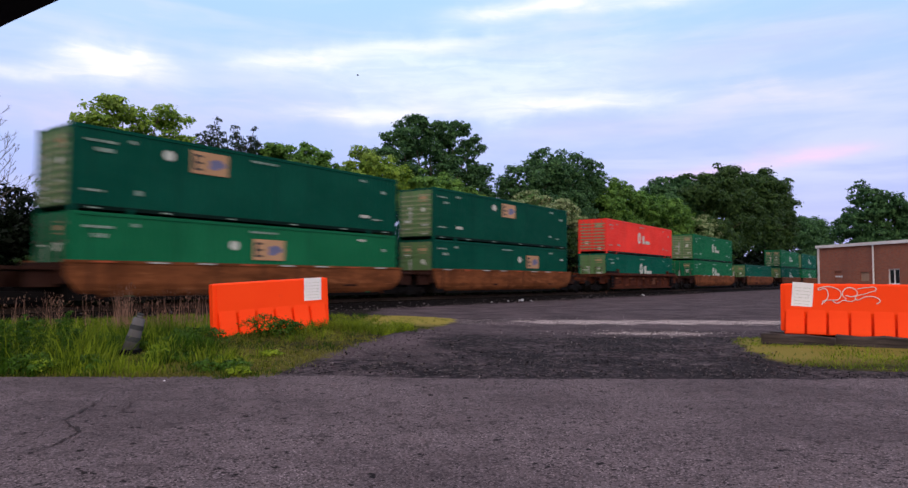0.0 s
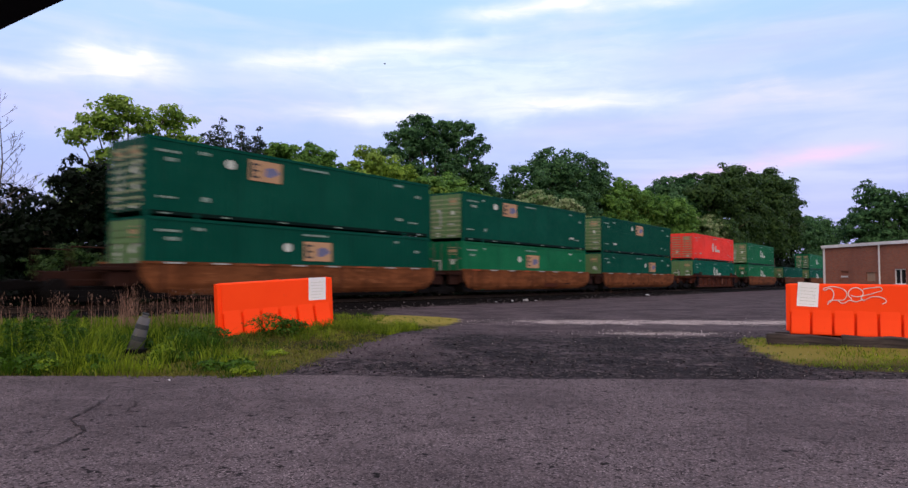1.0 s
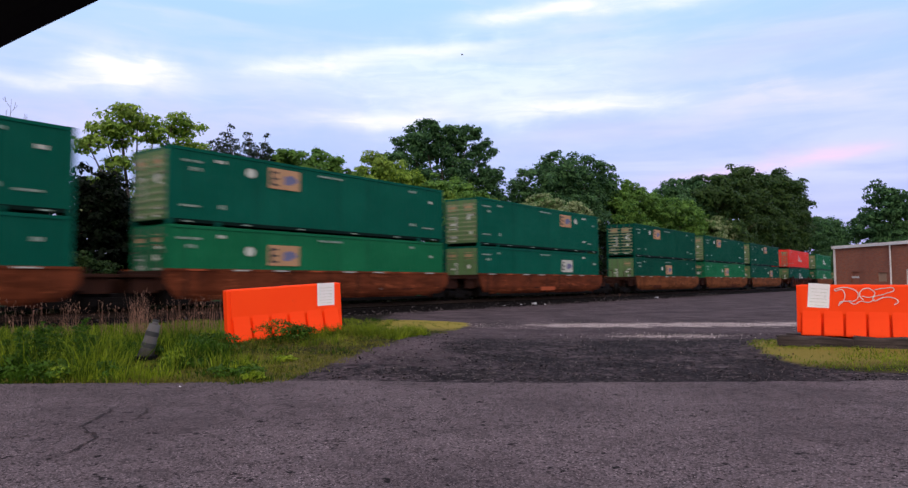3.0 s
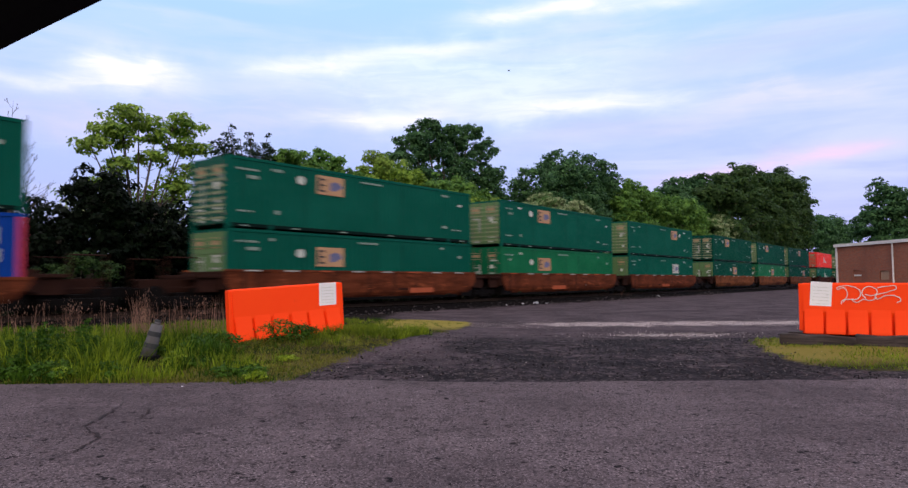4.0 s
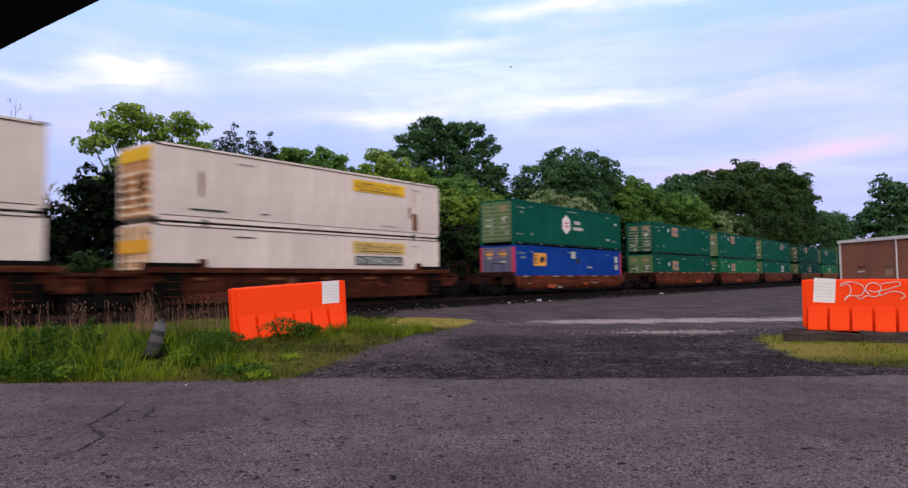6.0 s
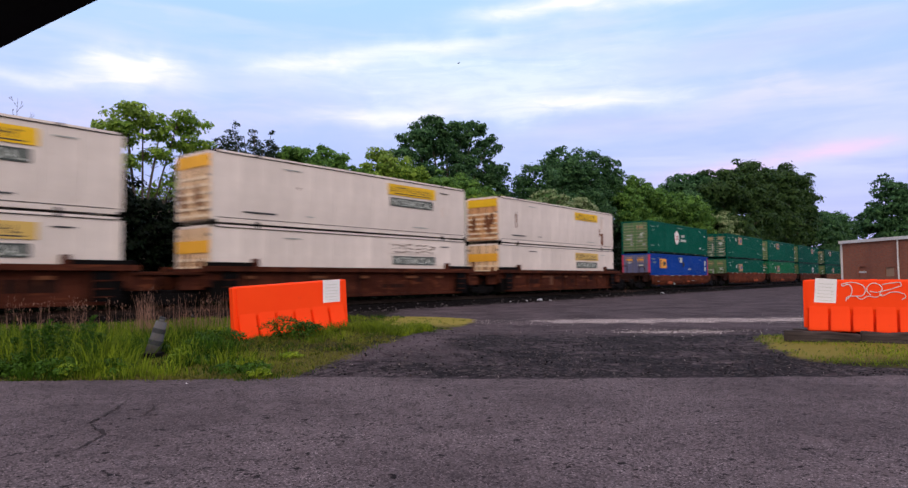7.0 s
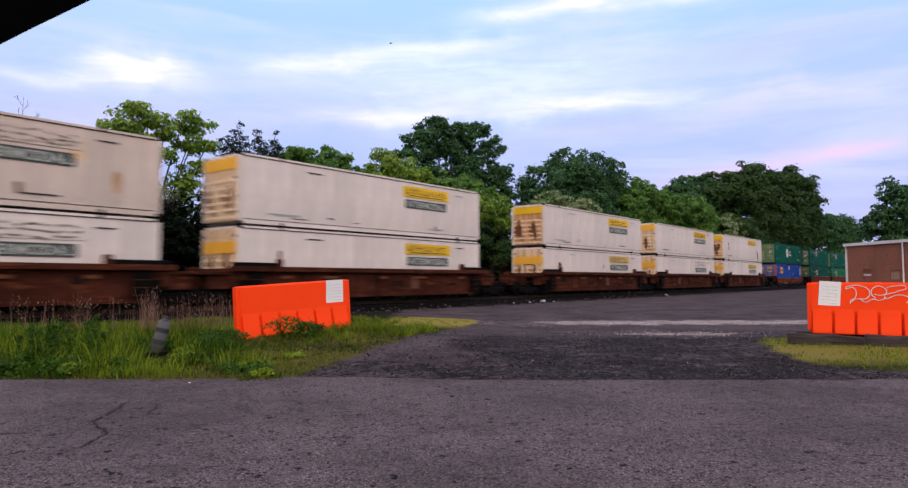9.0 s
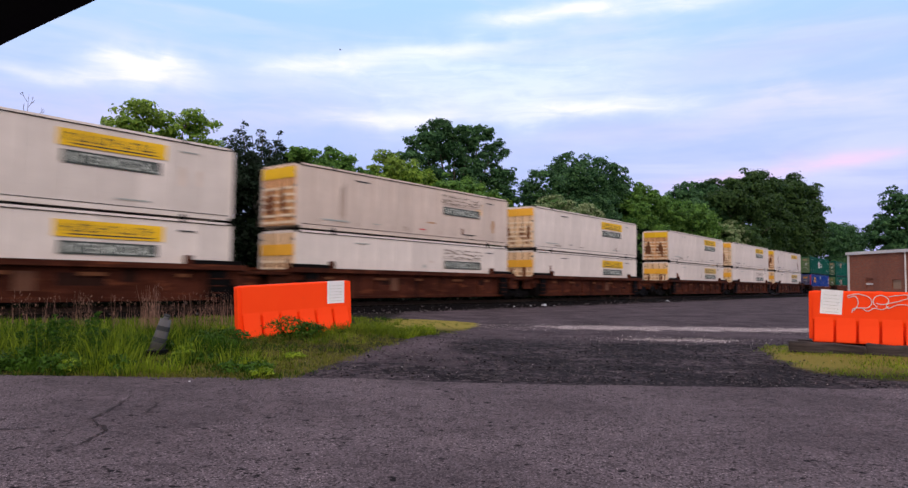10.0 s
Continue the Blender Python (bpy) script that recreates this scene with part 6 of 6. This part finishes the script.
def make_grass():
    rng = np.random.default_rng(8)
    # the rank verge: tufts whose blades arch outwards, bare soil between them
    def verge(tufts, per, spread, seed, tall):
        tr = np.random.default_rng(seed)
        tx = tr.uniform(-15, 0.4, tufts)
        ty = 9.05 + tr.uniform(0, 1, tufts) ** 1.25 * 15.5
        patch = np.array([noise.noise((a * 0.55, b * 0.55, 3.0 + seed)) for a, b in zip(tx, ty)])
        d = np.minimum(np.clip((turf_left(ty) - tx) / 2.6, 0, 1), np.clip((ty - 9.0) / np.where(tx < -4.2, 0.8, 2.2), 0, 1))
        thin = np.where((ty > 19.5) & (tx > -4), 0.25, 1.0)
        keep = (tx < turf_left(ty) + tr.normal(size=tufts) * 0.12) & (tr.uniform(0, 1, tufts) < (0.35 + 0.5 * d + 0.8 * patch) * thin)
        tx, ty, d, patch = tx[keep], ty[keep], d[keep], patch[keep]
        left = np.clip((-2.0 - tx) / 3.5, 0, 1)
        th = (0.05 + tall * d * (0.22 + 0.78 * left)) * np.exp(tr.normal(size=len(tx)) * 0.32) * (1 + 0.7 * patch)
        th = np.where((ty > 18) & (tx > -2.5), th * 0.4, th)
        gz = np.array([height_at(a, b) for a, b in zip(tx, ty)])
        # shorter towards the track, before the barrier and round the post
        th = np.minimum(th, np.maximum(0.08, np.maximum(0.17, 0.74 - 0.055 * (ty - 10)) - gz) * tr.uniform(0.6, 1.12, len(tx)))
        th = np.where((np.abs(tx + 4.1) < 1.0) & (ty < 13.6) & (ty > 11.4), np.minimum(th, tr.uniform(0.04, 0.13, len(tx))), th)
        th = np.where((np.abs(tx + 0.476 * ty) < 0.40) & (ty < 11.5) & (ty > 9.7), np.minimum(th, 0.08), th)
        th = np.clip(th, 0.04, 0.8)
        i = np.repeat(np.arange(len(tx)), per)
        n = len(i)
        off = tr.normal(size=(n, 2))
        h = th[i] * tr.uniform(0.45, 1.15, n)
        x = tx[i] + off[:, 0] * spread * (0.5 + th[i])
        y = ty[i] + off[:, 1] * spread * (0.5 + th[i])
        w = tr.uniform(0.004, 0.009, n) * (0.8 + 0.9 * th[i])
        return x, y, h, w, off * 0.26 + tr.normal(size=(n, 2)) * 0.14

    x, y, h, w, lean = verge(6200, 19, 0.10, 8, 0.42)
    low = (h + rng.normal(size=len(x)) * 0.03 < 0.12) & (x > -5.6)
    v, q = blades(rng, x[~low], y[~low], h[~low], w[~low], 0.45, lean[~low])
    tagged(new("grass", fast_mesh("grass", v, q, M["grass"])), "rank yellow-green verge grass beside the road", "grass", kind="stuff")
    v, q = blades(rng, x[low], y[low], h[low], w[low], 0.6)
    tagged(new("low_grass", fast_mesh("low_grass", v, q, M["grass_dry"])), "short yellow-brown grass at the verge's edge", "grass", kind="stuff")
    x, y, h, w, lean = verge(4600, 17, 0.12, 9, 0.36)
    v, q = blades(rng, x, y, h, w, 0.45, lean)
    tagged(new("lush_grass", fast_mesh("lush_grass", v, q, M["grass_lush"])), "darker lush grass between the pale tufts", "grass", kind="stuff")
    n = 19000
    x, y = rng.uniform(-6.5, -0.9, n), 9.15 + rng.uniform(0, 1, n) ** 1.2 * 4.4
    inside = x < turf_left(y) + rng.normal(size=n) * 0.10
    x, y = x[inside], y[inside]
    v, q = blades(rng, x, y, rng.uniform(0.02, 0.085, len(x)), rng.uniform(0.004, 0.008, len(x)), 0.6)
    tagged(new("trodden_grass", fast_mesh("trodden_grass", v, q, M["grass_dry"])), "short trodden olive grass along the asphalt's edge", "grass", kind="stuff")
    # flowering bents standing over the tufts
    n = 900
    x, y = rng.uniform(-11, -2.2, n), rng.uniform(9.6, 14.5, n)
    h = rng.uniform(0.25, 0.52, n)
    inside = (x < turf_left(y) - 0.5) & ~((np.abs(x + 0.476 * y) < 0.4) & (y < 11.5)) & ~((np.abs(x + 3.9) < 1.3) & (y > 11.3) & (y < 14.5))
    x, y, h = x[inside], y[inside], h[inside]
    v, q = blades(rng, x, y, h, np.full(len(x), 0.0022), 0.12)
    tagged(new("grass_bents", fast_mesh("grass_bents", v, q, M["grass_dry"])), "thin pale flowering grass stems", "grass", kind="stuff")
    # tufts past the barrier's end
    n = 3600
    cl = rng.integers(0, 26, n)
    tx, ty = rng.uniform(-2.9, -0.9, 26), rng.uniform(14.0, 17.2, 26)
    x, y = tx[cl] + rng.normal(size=n) * 0.14, ty[cl] + rng.normal(size=n) * 0.14
    inside = x < turf_left(y)
    x, y = x[inside], y[inside]
    v, q = blades(rng, x, y, rng.uniform(0.10, 0.34, len(x)), rng.uniform(0.004, 0.008, len(x)), 0.4)
    tagged(new("grass_tufts", fast_mesh("grass_tufts", v, q, M["grass"])), "bright green grass tufts beside the barrier", "grass", kind="stuff")
    # the thin verge below the timbers
    n = 34000
    x = rng.uniform(5.0, 15, n)
    y = rng.uniform(9.7, 16.4, n)
    keep = x > turf_right(y) + rng.normal(size=n) * 0.15
    x, y = x[keep], y[keep]
    patch = np.array([noise.noise((a * 0.9, b * 0.9, 9.0)) for a, b in zip(x, y)])
    keep = rng.uniform(0, 1, len(x)) < 0.5 + patch
    x, y = x[keep], y[keep]
    v, q = blades(rng, x, y, rng.uniform(0.02, 0.10, len(x)), rng.uniform(0.004, 0.008, len(x)), 0.6)
    tagged(new("short_grass", fast_mesh("short_grass", v, q, M["grass"])), "short yellow-green grass below the timbers", "grass", kind="stuff")
    # dry stalks
    n = 460
    spots = np.array([(-7.36, 14.9, 0.09), (-7.2, 14.95, 0.09), (-8.75, 14.9, 0.14), (-9.6, 14.6, 0.4), (-6.3, 15.2, 0.5), (-5.7, 15.8, 0.45), (-8.0, 15.6, 0.6), (-10.6, 15.0, 0.5), (-6.0, 15.0, 0.4), (-5.2, 16.2, 0.4), (-9.0, 15.2, 0.5), (-6.7, 15.4, 0.3)])
    i = rng.integers(0, len(spots), n)
    x, y = spots[i, 0] + rng.normal(size=n) * spots[i, 2], spots[i, 1] + rng.normal(size=n) * spots[i, 2]
    h = rng.uniform(0.35, 1.0, n) ** 0.8 * 1.1 * np.where(spots[i, 2] < 0.1, 1.2, 1.0)
    v, q = blades(rng, x, y, h, np.where(spots[i, 2] < 0.1, 0.006, rng.uniform(0.003, 0.0065, n)), np.where(rng.uniform(0, 1, (n, 1)) < 0.8, 0.06, 0.35))
    tagged(new("dry_stalks", fast_mesh("dry_stalks", v, q, M["straw"])), "tall dry pinkish-tan stalks standing in the grass", "dry grass", kind="stuff")
    wx, wy = 11.6 + rng.normal(size=140) * 0.9, 57.5 + rng.normal(size=140) * 1.2
    v2, q2 = blades(rng, wx, wy, rng.uniform(0.25, 0.7, 140), rng.uniform(0.012, 0.025, 140), 0.3)
    tagged(new("dry_weeds", fast_mesh("dry_weeds", v2, q2, M["straw"])), "brown dry weeds at the foot of the ballast", "weeds", kind="stuff")
    # seed heads on the stalks
    hx = np.repeat(x, 2) + rng.normal(size=n * 2) * 0.008
    hy = np.repeat(y, 2) + rng.normal(size=n * 2) * 0.008
    hz = np.repeat(h, 2) * rng.uniform(0.78, 1.0, n * 2)
    blobs = np.stack([hx, hy, hz], 1)
    a = rng.normal(size=(n * 2, 3)) * 0.005
    b = rng.normal(size=(n * 2, 3)) * 0.008 + np.array([0, 0, 0.03])
    v = np.stack([blobs - a, blobs - b, blobs + a, blobs + b], 1).reshape(-1, 3)
    tagged(new("seed_heads", fast_mesh("seed_heads", v, np.arange(len(v)).reshape(-1, 4), M["straw"])), "pale dry seed heads on tall stalks", "dry grass", kind="stuff")
    # broad-leaved weeds
    spots = [(-3.55, 12.85, 0.42, 0.34), (-3.25, 13.05, 0.30, 0.30), (-4.35, 12.05, 0.34, 0.26), (-4.75, 11.9, 0.25, 0.22), (-6.0, 9.75, 0.30, 0.20), (-6.5, 9.75, 0.34, 0.22), (-5.4, 9.95, 0.25, 0.14), (-4.3, 10.6, 0.25, 0.12), (-5.0, 12.4, 0.3, 0.25), (-6.9, 10.0, 0.4, 0.26)]
    wr = random.Random(78)
    while len(spots) < 60:
        wx, wy = wr.uniform(-11.5, -1.6), 9.35 + 4.6 * wr.random() ** 1.3
        clear = (abs(wx + 0.476 * wy) < 0.45 and wy < 11.6) or (abs(wx + 3.6) < 1.5 and 11.6 < wy < 15)
        if wx < turf_left(wy) - 0.35 and not clear:
            hh = wr.uniform(0.08, 0.24) * (1.0 if wx < -4 else 0.55)
            spots.append((wx, wy, wr.uniform(0.12, 0.30), hh))
    for k, (wx, wy, r, hh) in enumerate(spots):
        z = height_at(wx, wy)
        v, f = leaf_cloud(np.random.default_rng(60 + k), [((0, 0, hh * 0.55), (r, r, hh * 0.62))], 900 if k < 10 else 420, 0.028, 0.6, 0.35)
        ob = tagged(new("weed_clump", fast_mesh("weed_clump", v, f, M["weed_lime"] if k > 9 and k % 3 == 0 else M["weed"])), "leafy green weed clump in the verge", "weed", "weeds in the verge", "stuff")
        ob.location = (wx, wy, z)
    # tall upright weeds: a stem with leaves up its length
    wr = random.Random(77)
    for k in range(22):
        wx, wy = (-6.45 + wr.gauss(0, 0.30), 10.25 + wr.gauss(0, 0.2)) if k < 14 else (wr.uniform(-9.5, -5.6), wr.uniform(10.6, 13.0))
        hh = wr.uniform(0.50, 0.82) if k < 14 else wr.uniform(0.4, 0.62)
        lean = (wr.uniform(-0.06, 0.06), wr.uniform(-0.06, 0.06))
        blobs = [((lean[0] * f, lean[1] * f, hh * f), (0.085 - 0.045 * f, 0.085 - 0.045 * f, 0.06)) for f in (0.25, 0.4, 0.55, 0.7, 0.85, 0.97)]
        weed = tagged(new("tall_weed"), "tall upright green weed with narrow leaves", "weed", "tall weeds in the verge")
        weed.location = (wx, wy, height_at(wx, wy) - 0.01)
        part("stem", tube(bmesh.new(), (0, 0, 0), (lean[0], lean[1], hh), 0.007, 0.003, 5), M["weed"], weed)
        v, f = leaf_cloud(np.random.default_rng(90 + k), blobs, 240, 0.024, 0.5, 0.7)
        lf = new("leaves", fast_mesh("leaves", v, f, M["weed"]))
        lf.parent = weed


make_grass()


def make_stones():
    rng = np.random.default_rng(21)
    n = 5200
    xs, ys, rs = [], [], []
    x = rng.uniform(0.0, 16, 5200)
    y = 21.7 + 0.03 * (x - 4) + rng.normal(size=5200) * 0.85
    xs.append(x), ys.append(y), rs.append(rng.uniform(0.004, 0.010, 5200) * rng.uniform(0.6, 1.7, 5200))
    x = 5.2 + rng.normal(size=600) * 1.1
    y = 17.2 + rng.normal(size=600) * 0.5
    xs.append(x), ys.append(y), rs.append(rng.uniform(0.006, 0.020, 600))
    x = rng.uniform(-2.0, 12, 400)
    y = 9.4 + rng.uniform(0, 1, 400) ** 1.5 * 8
    xs.append(x), ys.append(y), rs.append(rng.uniform(0.003, 0.009, 400))
    x, y, r = map(np.concatenate, (xs, ys, rs))
    n = len(x)
    z = np.array([height_at(a, b) for a, b in zip(x, y)])
    octo = np.array([[1, 0, 0], [0, 1, 0], [-1, 0, 0], [0, -1, 0], [0, 0, 0.8], [0, 0, -0.6]], float)
    v = octo[None] * rng.uniform(0.6, 1.3, (n, 6, 1)) * r[:, None, None]
    a = rng.uniform(0, math.tau, n)
    c, s = np.cos(a)[:, None], np.sin(a)[:, None]
    v = np.stack([v[..., 0] * c - v[..., 1] * s, v[..., 0] * s + v[..., 1] * c, v[..., 2]], -1)
    v = v + np.stack([x, y, z + r * 0.25], 1)[:, None, :]
    t = np.array([[0, 1, 4], [1, 2, 4], [2, 3, 4], [3, 0, 4], [1, 0, 5], [2, 1, 5], [3, 2, 5], [0, 3, 5]])
    f = (np.arange(n)[:, None, None] * 6 + t[None]).reshape(-1, 3)
    tagged(new("gravel", fast_mesh("gravel", v.reshape(-1, 3), f, M["stone"])), "loose pale and grey gravel stones", "gravel", kind="stuff")
    # coarse dark cinders over the entrance
    cr = np.random.default_rng(22)
    n = 5200
    x = cr.uniform(-2.6, 13, n)
    y = 9.45 + cr.uniform(0, 1, n) ** 1.35 * 8.5
    keep = (x > turf_left(y) + 0.1) & (x < turf_right(y) + 0.4)
    x, y = x[keep], y[keep]
    n = len(x)
    r = cr.uniform(0.006, 0.020, n) * cr.uniform(0.5, 1.4, n)
    v = octo[None] * cr.uniform(0.6, 1.3, (n, 6, 1)) * r[:, None, None]
    v = v + np.stack([x, y, np.array([height_at(a, b) for a, b in zip(x, y)]) + r * 0.25], 1)[:, None, :]
    f = (np.arange(n)[:, None, None] * 6 + t[None]).reshape(-1, 3)
    tagged(new("cinders", fast_mesh("cinders", v.reshape(-1, 3), f, M["cinder"])), "coarse dark cinders scattered over the entrance", "gravel", kind="stuff")
    n = 3000
    sl, nl = cr.uniform(-2, 75, n), 20.6 + np.abs(cr.normal(size=n)) * 0.75
    x, y = U.x * sl + N.x * nl, U.y * sl + N.y * nl
    r = cr.uniform(0.02, 0.06, n) * cr.uniform(0.5, 1.3, n)
    v = octo[None] * cr.uniform(0.6, 1.3, (n, 6, 1)) * r[:, None, None]
    v = v + np.stack([x, y, np.clip((nl - 21.25) * 0.17, 0, 0.2) + r * 0.2], 1)[:, None, :]
    f = (np.arange(n)[:, None, None] * 6 + t[None]).reshape(-1, 3)
    tagged(new("ballast_stones", fast_mesh("ballast_stones", v.reshape(-1, 3), f, M["cinder"])), "loose dark stones at the foot of the ballast", "gravel", kind="stuff")
    # scraps of litter by the track
    k = 0
    for sx, sy, w in ((4.05, 40.6, 0.40), (3.3, 40.9, 0.14), (15.9, 57.0, 0.30), (4.8, 41.6, 0.14), (2.2, 39.2, 0.12), (-3.7, 8.75, 0.03)):
        rr = random.Random(70 + k)
        k += 1
        bm = bmesh.new()
        vs = [bm.verts.new((w * (i - 1.5) / 3, w * (j - 1.5) / 4, rr.uniform(0, 0.45) * w)) for j in range(4) for i in range(4)]
        for j in range(3):
            for i in range(3):
                bm.faces.new((vs[j * 4 + i], vs[j * 4 + i + 1], vs[j * 4 + i + 5], vs[j * 4 + i + 4]))
        bmesh.ops.solidify(bm, geom=bm.faces[:], thickness=0.006)
        tagged(part("litter", bm, M["paper"], at=pose(sx, sy, 0.03, 0, 0, rr.uniform(0, 180))), "crumpled white scrap of litter on the ground", "litter", "litter by the track")


make_stones()

# ---------------------------------------------------------------- the car from which it is seen


def car_side():
    c = tagged(new("car_side"), "black car side with an open window, partly in view", "car")
    c.matrix_basis = pose(0, 0.45, 0)
    path = [(-1.05, 0.98), (-0.80, 1.19), (-0.55, 1.385), (-0.42, 1.470), (-0.302, 1.529), (-0.26, 1.549), (-0.16, 1.597), (0.0, 1.66), (0.35, 1.72), (0.9, 1.73), (1.5, 1.62), (1.9, 1.45)]
    bm = bmesh.new()
    prev = None
    for i, (x, z) in enumerate(path):
        a = Vector(path[max(0, i - 1)])
        b = Vector(path[min(len(path) - 1, i + 1)])
        d = (b - a).normalized()
        nrm = Vector((-d.y, d.x))
        ring = []
        for o, y in ((0.0, -0.012), (0.012, -0.03), (0.10, -0.05), (0.12, 0.02), (0.02, 0.03), (0.0, 0.012)):
            p = Vector((x, z)) + nrm * o
            ring.append(bm.verts.new((p.x, y, p.y)))
        if prev:
            for j in range(6):
                bm.faces.new((prev[j], prev[(j + 1) % 6], ring[(j + 1) % 6], ring[j]))
        else:
            bm.faces.new(ring)
        prev = ring
    bm.faces.new(prev[::-1])
    part("window_frame", bm, M["seal"], c, "black window frame")
    part("door", boxed(-1.1, 1.9, -0.03, 0.10, 0.30, 0.99, 0.04), M["seal"], c)
    for x in (-1.6, 1.6):
        part("wheel", tube(bmesh.new(), (x, -0.12, 0.345), (x, 0.10, 0.345), 0.32, n=28), M["seal"], c)
    part("sill", boxed(-1.6, 1.6, -0.05, 0.08, 0.22, 0.32, 0.02), M["seal"], c)


car_side()

# ---------------------------------------------------------------- a bird over the trees


def bird():
    b = tagged(new("bird"), "small dark bird flying over the trees", "bird")
    bm = bmesh.new()
    bmesh.ops.create_uvsphere(bm, u_segments=10, v_segments=6, radius=0.05)
    for v in bm.verts:
        v.co.x *= 2.0
    part("body", bm, M["ink"], b)
    for sd in (-1, 1):
        bm = bmesh.new()
        vs = [bm.verts.new(p) for p in ((0.05, 0, 0.02), (-0.05, 0, 0.02), (-0.07, sd * 0.13, 0.05), (-0.10, sd * 0.24, 0.02), (-0.02, sd * 0.14, 0.055))]
        bm.faces.new(vs)
        bmesh.ops.solidify(bm, geom=bm.faces[:], thickness=0.008)
        part("wing", bm, M["ink"], b)
    return b


BIRD = bird()

# ---------------------------------------------------------------- what moves
SPEED, GAIN = 21.609, 0.057


def motions():
    times = [0, 2, 4, 6, 8, 10]
    for ob, m0 in CONTAINERS + CARS:
        rows = []
        for t in times:
            d = U * (SPEED * t + GAIN * t * t / 2)
            rows.append((t, Matrix.Translation(d) @ m0))
        walk(ob, rows)
    path = [(0, -8.6, 59.1, 19.4), (1, -6.6, 59.0, 20.4), (2.5, -2.0, 58.9, 22.1), (3.8, 2.9, 59.1, 20.3), (4.5, 5.1, 59.2, 20.0), (5.5, 4.9, 60.2, 20.4), (7.5, -3.4, 60.5, 21.3), (8.2, -5.5, 59.5, 21.9), (9, -7.4, 58.7, 22.4), (10, -12.3, 58.5, 21.9)]
    heads = [20, 18, 5, 0, -40, -110, -170, -185, -190, -190]
    walk(BIRD, [(t, pose(x, y, z, 0, 0, h)) for (t, x, y, z), h in zip(path, heads)])


motions()
